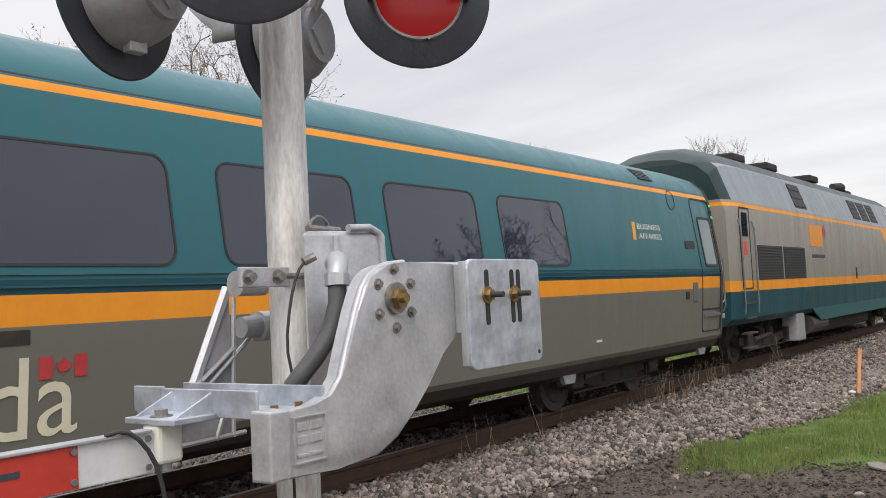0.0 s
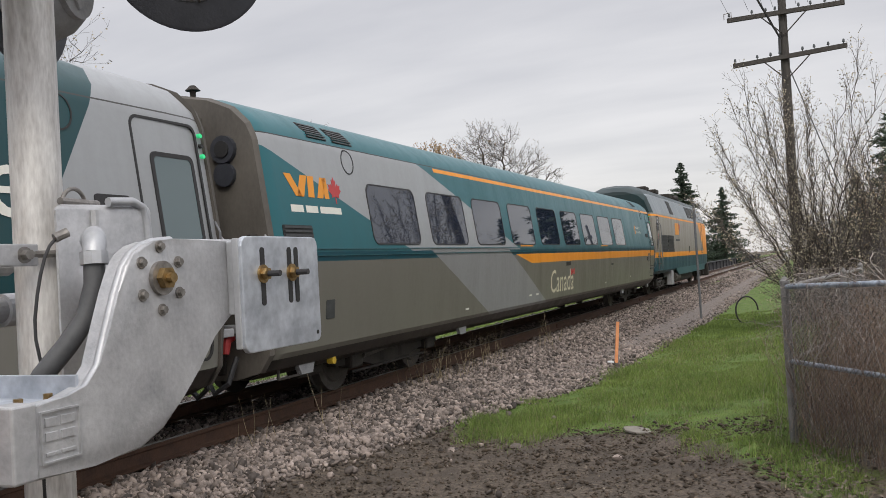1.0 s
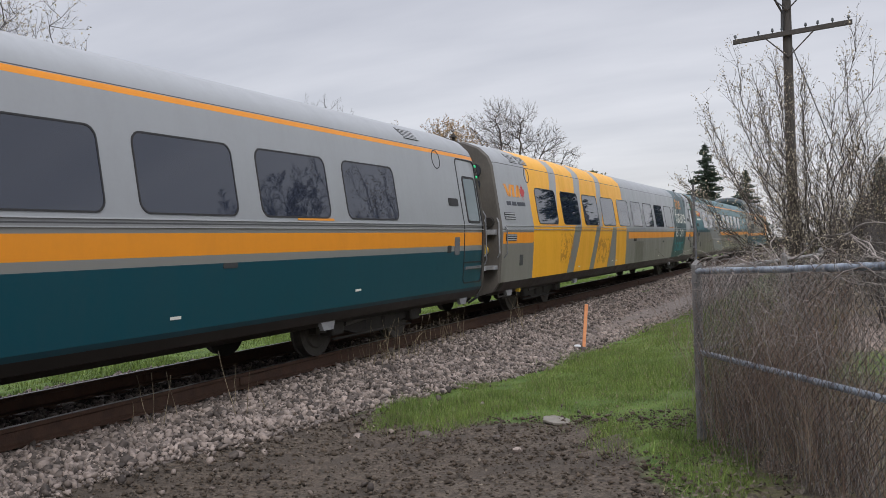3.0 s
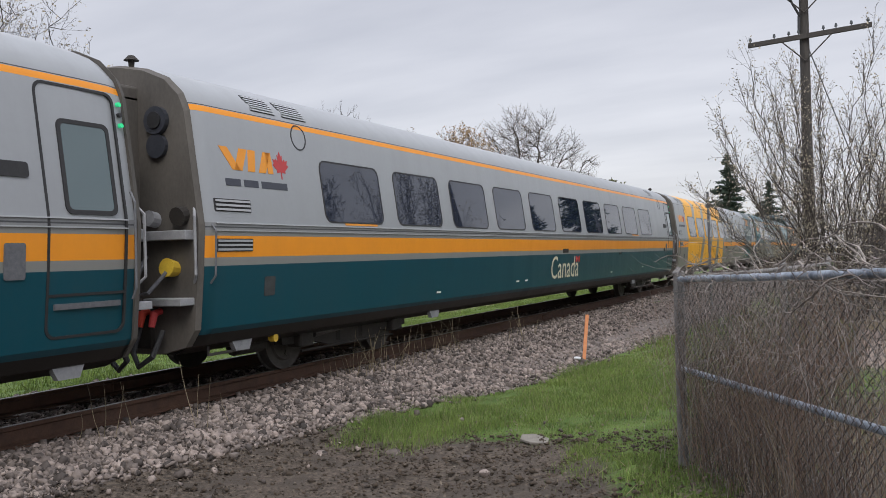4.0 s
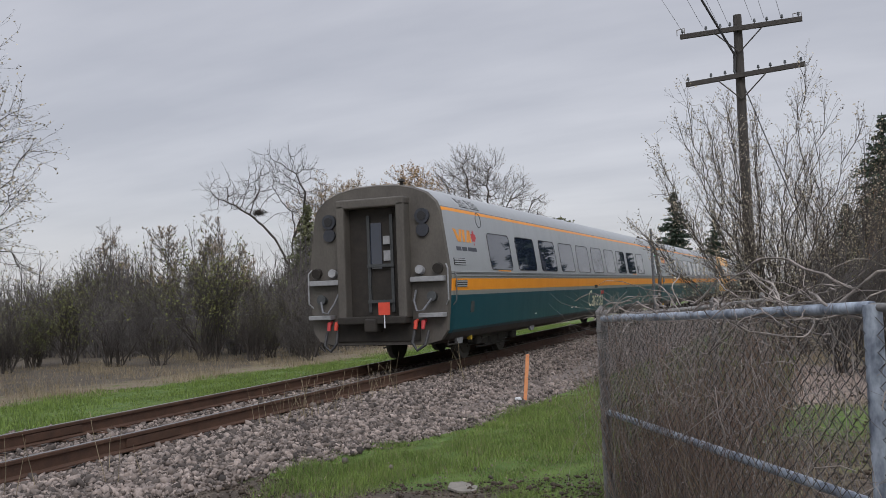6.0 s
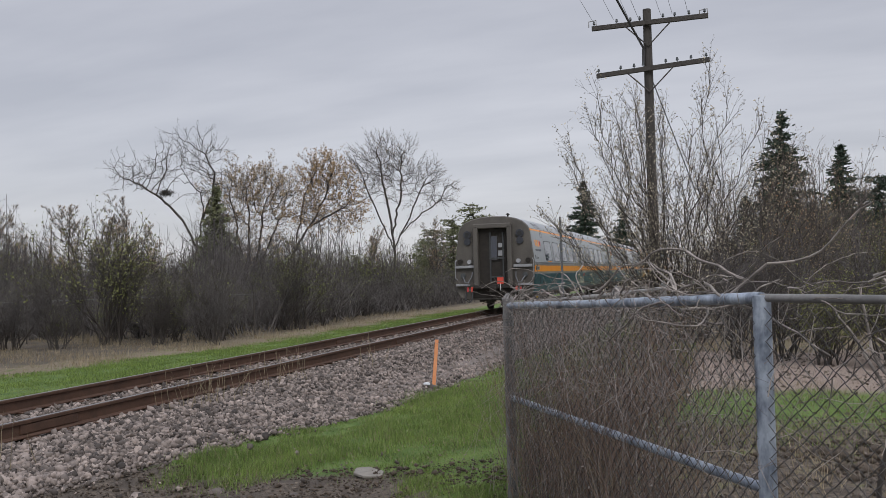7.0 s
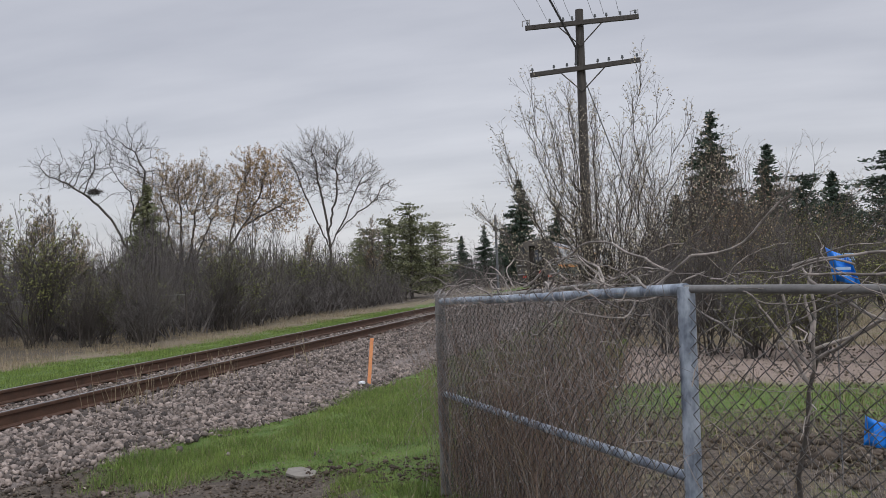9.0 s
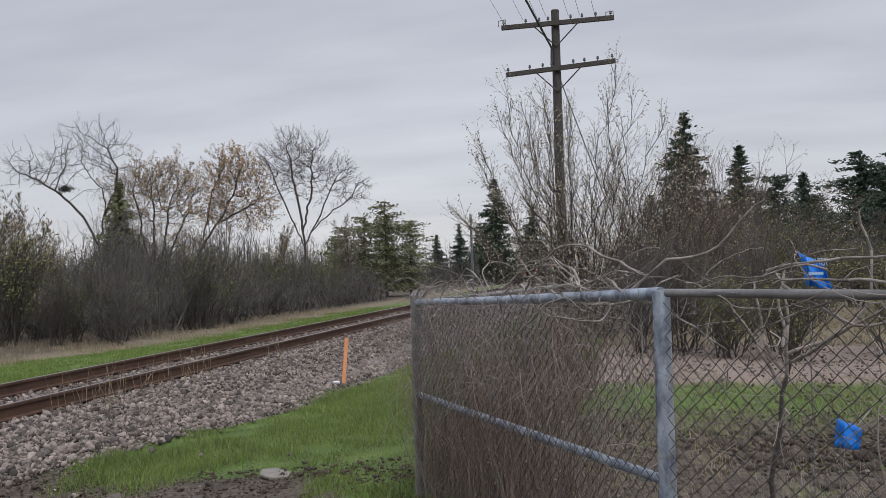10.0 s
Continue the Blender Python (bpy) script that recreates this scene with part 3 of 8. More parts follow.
def make_ground():
    xs = np.unique(np.concatenate([np.linspace(-400, -60, 10), np.linspace(-60, -10, 40), np.arange(-10, 14, 0.2), np.linspace(14, 60, 40), np.linspace(60, 400, 10)]))
    ys = np.unique(np.concatenate([np.linspace(-200, -10, 20), np.arange(-10, 30, 0.22), np.linspace(30, 120, 80), np.linspace(120, 800, 25)]))
    X, Y = np.meshgrid(xs, ys)
    Z = gz(X, Y) + np.where(np.abs(X) > 3, uneven(X, Y), 0.0)
    # lumpy loose soil
    soil = np.clip((9.8 - Y) / 1.0, 0, 1) * np.clip((X - 2.0) / 0.8, 0, 1) * np.clip((7.0 - X) / 0.8, 0, 1)
    Z += soil * 0.025 * (np.sin(9 * X + 4 * Y) * np.sin(7 * Y - 3 * X) + 0.6 * np.sin(17 * X) * np.sin(15 * Y))
    n, mcol = X.shape
    idx = np.arange(n * mcol).reshape(n, mcol)
    F = np.stack([idx[:-1, :-1], idx[:-1, 1:], idx[1:, 1:], idx[1:, :-1]], -1).reshape(-1, 4)
    ob = part("ground", quick("ground", np.stack([X, Y, Z], -1).reshape(-1, 3), F), M["ground"], smooth=0)
    tagged(ob, "bare soil, spring turf and dry grass beside a railway", "ground", kind="structure")


make_ground()


def ballast_edge(y):
    """How far the stones reach from the track's middle on the near side."""
    return np.interp(y, [-20, 4, 6.4, 7.7, 9.5, 11, 12.5, 14, 22, 400], [1.9, 1.95, 2.15, 2.35, 2.6, 2.85, 3.15, 3.4, 3.5, 3.3])


def make_ballast():
    """A bed, and on it loose crushed stones in several sizes."""
    ys = np.concatenate([np.linspace(-120, -8, 30), np.arange(-8, 60, 0.4), np.linspace(60, 800, 60)])
    V, F = [], []
    for k, y in enumerate(ys):
        e = float(ballast_edge(y))
        far = 0.07 * min(1.0, max(0.0, (y - 18.0) / 8.0))
        prof = [(-3.0, float(gz(-3.0, y)) - 0.05), (-2.7, float(gz(-2.7, y)) + 0.02 + far), (-1.55, -0.215), (-0.4, -0.225), (0.4, -0.225), (1.5, -0.215), (1.5 + 0.55 * (e - 1.5), float(gz(1.5 + 0.55 * (e - 1.5), y)) + 0.02 + far), (e, float(gz(e, y)) + 0.012 + far), (e + 0.1, float(gz(e, y)) - 0.06)]
        V += [(x, y, z) for x, z in prof]
    w = 9
    F = [(k * w + i, k * w + i + 1, (k + 1) * w + i + 1, (k + 1) * w + i) for k in range(len(ys) - 1) for i in range(w - 1)]
    bed = part("ballast_bed", quick("ballast_bed", V, F), M["ballastbed"], smooth=0)
    tagged(bed, "bed of crushed grey and pinkish track ballast", "ballast", kind="structure")
    # loose stones
    rng = np.random.default_rng(4)
    t = (1 + 5 ** 0.5) / 2
    ico = np.array([(-1, t, 0), (1, t, 0), (-1, -t, 0), (1, -t, 0), (0, -1, t), (0, 1, t), (0, -1, -t), (0, 1, -t), (t, 0, -1), (t, 0, 1), (-t, 0, -1), (-t, 0, 1)]) / 1.9
    tri = np.array([(0, 11, 5), (0, 5, 1), (0, 1, 7), (0, 7, 10), (0, 10, 11), (1, 5, 9), (5, 11, 4), (11, 10, 2), (10, 7, 6), (7, 1, 8), (3, 9, 4), (3, 4, 2), (3, 2, 6), (3, 6, 8), (3, 8, 9), (4, 9, 5), (2, 4, 11), (6, 2, 10), (8, 6, 7), (9, 8, 1)])
    spots = []
    for y0, y1, per in ((3.0, 14.0, 900), (14.0, 24.0, 560), (24.0, 45.0, 300), (45.0, 80.0, 70)):
        n = int(per * 2.1 * (y1 - y0))
        y = rng.uniform(y0, y1, n)
        x = 0.85 + rng.random(n) * (ballast_edge(y) + 0.12 * rng.standard_normal(n) - 0.85)
        spots.append(np.stack([x, y], 1))
        n = int(per * 0.55 * 1.3 * (y1 - y0))
        spots.append(np.stack([rng.uniform(-0.66, 0.66, n), rng.uniform(y0, y1, n)], 1))
        n = int(per * 0.35 * 1.6 * (y1 - y0))
        spots.append(np.stack([rng.uniform(-2.8, -0.85, n), rng.uniform(y0, y1, n)], 1))
    # strays on the soil
    n = 150
    spots.append(np.stack([2.0 + np.abs(rng.standard_normal(n)) * 1.4, rng.uniform(3, 11, n)], 1))
    P = np.concatenate(spots)
    n = len(P)
    size = np.clip(rng.lognormal(np.log(0.0180), 0.38, n), 0.008, 0.042)
    S = ico[None] * (1 + 1.0 * (rng.random((n, 12, 1)) - 0.5)) * (0.45 + 1.05 * rng.random((n, 1, 3)))
    ang = rng.uniform(0, 2 * np.pi, (n, 2))
    c, s = np.cos(ang), np.sin(ang)
    x, y, z = S[..., 0], S[..., 1], S[..., 2]
    x, y = x * c[:, :1] - y * s[:, :1], x * s[:, :1] + y * c[:, :1]
    x, z = x * c[:, 1:] - z * s[:, 1:], x * s[:, 1:] + z * c[:, 1:]
    S = np.stack([x, y, z], -1) * size[:, None, None]
    bz = np.interp(np.abs(P[:, 0]), [0, 1.5, 2.0, 2.6], [-0.225, -0.215, -0.25, -0.31])
    bz = np.where(np.abs(P[:, 0]) > 1.5, np.maximum(gz(P[:, 0], P[:, 1]) + 0.018, gz(P[:, 0], P[:, 1])), bz)
    bz = bz + 0.06 * np.clip((P[:, 1] - 18) / 8, 0, 1) * (np.abs(P[:, 0]) > 1.5)
    S *= (1 + 0.7 * np.clip((P[:, 1] - 30) / 30, 0, 1))[:, None, None]
    S += np.stack([P[:, 0], P[:, 1], bz + size * rng.uniform(0.0, 0.8, n)], 1)[:, None]
    F = (tri[None] + 12 * np.arange(n)[:, None, None]).reshape(-1, 3)
    st = part("ballast_stones", quick("ballast_stones", S.reshape(-1, 3), F), M["stone"])
    tagged(st, "loose crushed ballast stones, grey and pinkish brown", "ballast", kind="stuff")


make_ballast()


# ---------- the track ----------
def make_track():
    track = empty("railway_track", "single railway track with rusty rails on old wooden ties", "railway track")
    prof = [(-0.075, -0.185), (0.075, -0.185), (0.075, -0.172), (0.012, -0.155), (0.009, -0.05), (0.036, -0.038), (0.037, -0.008), (0.030, -0.002), (-0.030, -0.002), (-0.037, -0.008), (-0.036, -0.038), (-0.009, -0.05), (-0.012, -0.155), (-0.075, -0.172)]
    for cx in (-0.755, 0.755):
        bm = bmesh.new()
        ys = [-120, 800]
        rings = [[bm.verts.new((cx + x, y, z)) for x, z in prof] for y in ys]
        for i in range(len(prof)):
            bm.faces.new((rings[0][i], rings[0][(i + 1) % len(prof)], rings[1][(i + 1) % len(prof)], rings[1][i]))
        rail = part("rail", bm, M["rail"], track)
        part("rail_head", boxed(cx - 0.027, cx + 0.027, -120, 800, -0.004, 0.0012), M["railtop"], rail, "polished running surface")
        for y in np.arange(-1.3, 60, 11.9):
            part("joint_bar", boxed(cx - 0.03, cx + 0.03, y - 0.45, y + 0.45, -0.15, -0.052, 0.008), M["rail"], rail)
    rng = random.Random(5)
    meshes = []
    for k in range(3):
        bm = boxed(-1.3, 1.3, -0.115, 0.115, -0.17, 0.0)
        bmesh.ops.subdivide_edges(bm, edges=[e for e in bm.edges if abs(e.verts[0].co.x - e.verts[1].co.x) > 1], cuts=4)
        for v in bm.verts:
            v.co += Vector((rng.uniform(-0.04, 0.04), rng.uniform(-0.012, 0.012), rng.uniform(-0.012, 0.006)))
        me = bpy.data.meshes.new("tie")
        bm.to_mesh(me)
        bm.free()
        me.materials.append(M["tie"])
        meshes.append(me)
    plate = bpy.data.meshes.new("tie_plate")
    bm = boxed(-0.17, 0.17, -0.09, 0.09, 0.0, 0.014, 0.004)
    bm.to_mesh(plate)
    bm.free()
    plate.materials.append(M["rail"])
    for k in range(125):
        y = -6 + 0.54 * k + rng.uniform(-0.04, 0.04)
        tie = part("tie", meshes[k % 3], None, track)
        tie.matrix_basis = pose(rng.uniform(-0.06, 0.06), y, -0.198 + rng.uniform(-0.008, 0.004), 0, 0, rng.uniform(-1.5, 1.5))
        if 0 < y < 30:
            for cx in (-0.755, 0.755):
                pl = part("tie_plate", plate, None, tie)
                pl.matrix_basis = pose(cx, 0, 0)


make_track()

# ---------- the train ----------
HALF = [(0.0, 0.45), (1.15, 0.45), (1.36, 0.54), (1.49, 0.72), (1.55, 1.35), (1.575, 1.76), (1.575, 1.83), (1.41, 3.03), (1.385, 3.10), (1.33, 3.22), (1.14, 3.40), (0.84, 3.525), (0.45, 3.60), (0.0, 3.625)]
PROF_Z, PROF_X = [p[1] for p in HALF[1:]], [p[0] for p in HALF[1:]]


def side(y, z):
    return float(np.interp(z, PROF_Z, PROF_X))


def shell(prof, ys, shrink):
    """A hollow-looking body: the half profile mirrored and drawn along y, its ends drawn in a little."""
    full = prof + [(-x, z) for x, z in reversed(prof[1:-1])]
    bm = bmesh.new()
    rings = []
    for y, s in zip(ys, shrink):
        rings.append([bm.verts.new((x * s, y, z if z < 1 else 1 + (z - 1) * (1 - (1 - s) * 0.6))) for x, z in full])
    n = len(full)
    for r0, r1 in zip(rings, rings[1:]):
        for i in range(n):
            bm.faces.new((r0[i], r0[(i + 1) % n], r1[(i + 1) % n], r1[i]))
    bm.faces.new(list(reversed(rings[0])))
    bm.faces.new(rings[-1])
    return bm


LEN = 24.95
DIAG_A1, DIAG_A2 = (0.338, 1.0), (0.295, 1.0)
LIVERY = {
    "green": livery("teal_and_taupe_coach_paint", TEAL, [
        (SILVER, [(0.338, 1.0, 2.97), (-0.295, -1.0, -4.33), (0, 1, 1.62), (0, -1, -3.10)]),
        (TEAL_DK, [(0, 1, 1.69), (0, -1, -1.80)]),
        (TAUPE, [(0, -1, -1.69)]),
        ((0.24, 0.245, 0.25), [(0.42, 1.0, 3.55), (-0.42, -1.0, -5.1), (0, -1, -1.84)]),
        (ORANGE, [(0.178, 1.0, 3.18), (0, 1, 1.52), (0, -1, -1.71)]),
        (ORANGE, [(1, 0, 4.78), (0, 1, 3.02), (0, -1, -3.085)]),
        ((0.03, 0.03, 0.03), [(0, 1, 3.10), (0, -1, -3.115)]),
        (LOWER_DARK, [(0, -1, -0.66)])], 0.3, 0.22),
    "yellow": livery("yellow_wrap_coach_paint", SILVER, [
        ((0.20, 0.195, 0.175), [(0, -1, -1.72)]),
        (ORANGE, [(1, 0, 0.05), (-1, 0.75, -0.75), (0, 1, 1.48), (0, -1, -1.70)]),
        (YELLOW, [(1, 0, 1.9), (-1, 0, -11.0)]),
        (SILVER, [(1, -0.33, 2.60), (-1, 0.36, -3.05), (0, 1, 1.86)]),
        (SILVER, [(1, -0.33, 4.70), (-1, 0.36, -5.16), (0, 1, 1.86)]),
        (SILVER, [(1, -0.33, 6.95), (-1, 0.40, -7.25), (0, 1, 1.86)]),
        ((0.21, 0.21, 0.20), [(1, -0.57, 4.15), (-1, 0.57, -4.75), (0, -1, -1.86)]),
        ((0.21, 0.21, 0.20), [(1, -0.57, 6.27), (-1, 0.57, -6.72), (0, -1, -1.86)]),
        ((0.21, 0.21, 0.20), [(1, -0.51, 8.27), (-1, 0, -9.66), (0, -1, -1.86)]),
        (ORANGE, [(1, 0, 11.32), (-1, 0, -25), (0, 1, 1.50), (0, -1, -1.70)]),
        ((0.13, 0.125, 0.11), [(1, 0, 12.32), (-1, 0, -13.66), (0, -1, -1.40)]),
        ((0.012, 0.058, 0.068), [(1, -0.597, 18.68), (-1, 0.64, -21.53)]),
        ((0.05, 0.05, 0.05), [(0, 1, 3.085), (0, -1, -3.10)]),
        ((0.09, 0.09, 0.09), [(0, 1, 1.755), (0, -1, -1.768)]),
        (LOWER_DARK, [(0, -1, -0.72)])], 0.33, 0.22, [(3.9, 5.1, 0.95, 1.72, (0.42, 0.17, 0.01)), (7.4, 9.0, 0.80, 1.60, (0.45, 0.19, 0.01))]),
    "grey": livery("silver_teal_coach_paint", SILVER, [
        ((0.22, 0.225, 0.23), [(0, -1, -1.84), (0, 1, 1.76)]),
        ((0.07, 0.075, 0.08), [(0, -1, -1.80), (0, 1, 1.785)]),
        ((0.24, 0.24, 0.225), [(0, -1, -1.76)]),
        (ORANGE, [(0, 1, 1.47), (0, -1, -1.70)]),
        (TEAL_DK, [(0, -1, -1.38)]),
        (ORANGE, [(0, 1, 3.03), (0, -1, -3.095)]),
        ((0.06, 0.06, 0.06), [(0, 1, 3.10), (0, -1, -3.112)]),
        (LOWER_DARK, [(0, -1, -0.66)])], 0.33, 0.13),
    "loco": livery("locomotive_paint", (0.265, 0.25, 0.22), [
        (TEAL_DK, [(0, -1, -1.42)]),
        (ORANGE, [(0, 1, 1.42), (0, -1, -1.62)]),
        (ORANGE, [(1, 1.6, 19.0), (0, 1, 1.42), (0, -1, -3.06)]),
        (ORANGE, [(0, 1, 3.0), (0, -1, -3.07)]),
        ((0.25, 0.285, 0.315), [(0, 1, 3.12), (1, 0, 0.1)]),
        ((0.012, 0.034, 0.037), [(0, 1, 3.12), (-1, 0, -0.36)]),
        (TEAL_DK, [(0, 1, 3.07), (1, 0.6, 20.0)]),
        ((0.035, 0.055, 0.06), [(0, 1, 3.86)])], 0.4, 0.3),
}

# shared small meshes
WHEEL_R = 0.43


def wheelset_mesh():
    bm = bmesh.new()
    for s in (-1, 1):
        tube(bm, [(s * 0.70, 0, 0), (s * 0.715, 0, 0), (s * 0.72, 0, 0), (s * 0.84, 0, 0)], [WHEEL_R + 0.028, WHEEL_R + 0.028, WHEEL_R, WHEEL_R - 0.003], 28)
        tube(bm, [(s * 0.83, 0, 0), (s * 0.865, 0, 0)], [0.33, 0.30], 24)
        tube(bm, [(s * 0.86, 0, 0), (s * 0.95, 0, 0)], [0.14, 0.11], 12)
        for k in range(3):
            a = 2 * math.pi * k / 3
            box(bm, *(sorted((s * 0.862, s * 0.875))), 0.22 * math.cos(a) - 0.03, 0.22 * math.cos(a) + 0.03, 0.22 * math.sin(a) - 0.03, 0.22 * math.sin(a) + 0.03)
    tube(bm, [(-0.7, 0, 0), (0.7, 0, 0)], 0.085, 12)
    me = bpy.data.meshes.new("wheelset")
    bmesh.ops.recalc_face_normals(bm, faces=bm.faces)
    bm.to_mesh(me)
    bm.free()
    me.materials.append(M["wheel"])
    me.shade_smooth()
    me.set_sharp_from_angle(angle=radians(35))
    return me


WHEELSET = wheelset_mesh()
WHEELS = []


def bogie(car, cy, wb):
    b = part("bogie", boxed(-0.95, 0.95, cy - 0.28, cy + 0.28, 0.36, 0.66, 0.03), M["under"], car)
    for s in (-1, 1):
        out = [(cy - wb / 2 - 0.42, 0.36), (cy - wb / 2 + 0.35, 0.33), (cy - 0.55, 0.26), (cy + 0.55, 0.26), (cy + wb / 2 - 0.35, 0.33), (cy + wb / 2 + 0.42, 0.36), (cy + wb / 2 + 0.42, 0.52), (cy + 0.4, 0.46), (cy - 0.4, 0.46), (cy - wb / 2 - 0.42, 0.52)]
        x = s * 1.04
        part("side_frame", prism(bmesh.new(), out, x - 0.06, x + 0.06), M["under"], b)
        for yy in (cy - wb / 2, cy + wb / 2):
            part("axle_box", boxed(x - 0.11 + s * 0.05, x + 0.11 + s * 0.05, yy - 0.16, yy + 0.16, 0.30, 0.58, 0.03), M["under"], b)
        part("spring", tubed([(x, cy - 0.3, 0.30), (x, cy - 0.3, 0.62)], 0.10, 10), M["under"], b)
        part("spring", tubed([(x, cy + 0.3, 0.30), (x, cy + 0.3, 0.62)], 0.10, 10), M["under"], b)
        part("damper", tubed([(x + s * 0.10, cy - 1.0, 0.44), (x + s * 0.10, cy + 0.1, 0.50)], [0.05, 0.035], 8), M["wheel"], b)
        part("brake_rod", tubed([(x + s * 0.06, cy - wb / 2, 0.24), (x + s * 0.06, cy + wb / 2, 0.24)], 0.018, 6), M["under"], b)
    for yy in (cy - wb / 2, cy + wb / 2):
        w = part("wheelset", WHEELSET, None, b)
        w.matrix_basis = pose(0, yy, WHEEL_R)
        WHEELS.append((w, yy))
    return b


def side_part(name, outline, car, mat, off=0.0, thick=0.02, bevel=0.0, label="", mirror=False, fx=side):
    out = [part(name, prism(bmesh.new(), outline, off - thick, off, bevel, fx), mat, car, label)]
    if mirror:
        bm = prism(bmesh.new(), outline, off - thick, off, bevel, fx)
        for v in bm.verts:
            v.co.x *= -1
        out.append(part(name, bm, mat, car, label))
    return out


def window(car, y, blank=False, mat=None):
    y0, y1, z0, z1 = y, y + 1.50, 1.895, 2.675
    for s in (1, -1):
        bm = ring(bmesh.new(), rounded(y0 - 0.012, y1 + 0.012, z0 - 0.012, z1 + 0.012, 0.13), rounded(y0 + 0.006, y1 - 0.006, z0 + 0.006, z1 - 0.006, 0.118), -0.01, 0.008, side)
        for v in bm.verts:
            v.co.x *= s
        w = part("window", bm, M["gasket"], car)
        if blank:
            continue
        bm = prism(bmesh.new(), rounded(y0, y1, z0, z1, 0.125), -0.02, 0.0035, 0, side)
        for v in bm.verts:
            v.co.x *= s
        part("pane", bm, mat or M["glass"], w, "dark tinted glass")


def louvres(car, y0, y1, z0, z1, n, mat, fx=side, horizontal=True, frame_mat=None):
    """A framed grille of slats on the side."""
    g = part("grille", prism(bmesh.new(), rounded(y0, y1, z0, z1, 0.015, 2), -0.03, 0.004, 0, fx), M["gasket"], car, "dark louvred vent")
    for k in range(n):
        if horizontal:
            a = z0 + (k + 0.25) * (z1 - z0) / n
            part("slat", prism(bmesh.new(), [(y0 + 0.02, a), (y1 - 0.02, a), (y1 - 0.02, a + 0.5 * (z1 - z0) / n), (y0 + 0.02, a + 0.5 * (z1 - z0) / n)], 0.0, 0.016, 0, fx), mat, g)
        else:
            a = y0 + (k + 0.25) * (y1 - y0) / n
            part("slat", prism(bmesh.new(), [(a, z0 + 0.02), (a + 0.5 * (y1 - y0) / n, z0 + 0.02), (a + 0.5 * (y1 - y0) / n, z1 - 0.02), (a, z1 - 0.02)], 0.0, 0.016, 0, fx), mat, g)
    return g


def maple(cy, cz, r):
    half = [(0, 1.0), (0.16, 0.68), (0.30, 0.75), (0.24, 0.28), (0.48, 0.50), (0.55, 0.36), (0.86, 0.42), (0.74, 0.14), (0.92, 0.02), (0.46, -0.34), (0.50, -0.52), (0.05, -0.44), (0.06, -0.95)]
    pts = half + [(-x, z) for x, z in reversed(half[1:])]
    return [(cy + r * x, cz + r * z) for x, z in reversed(pts)]


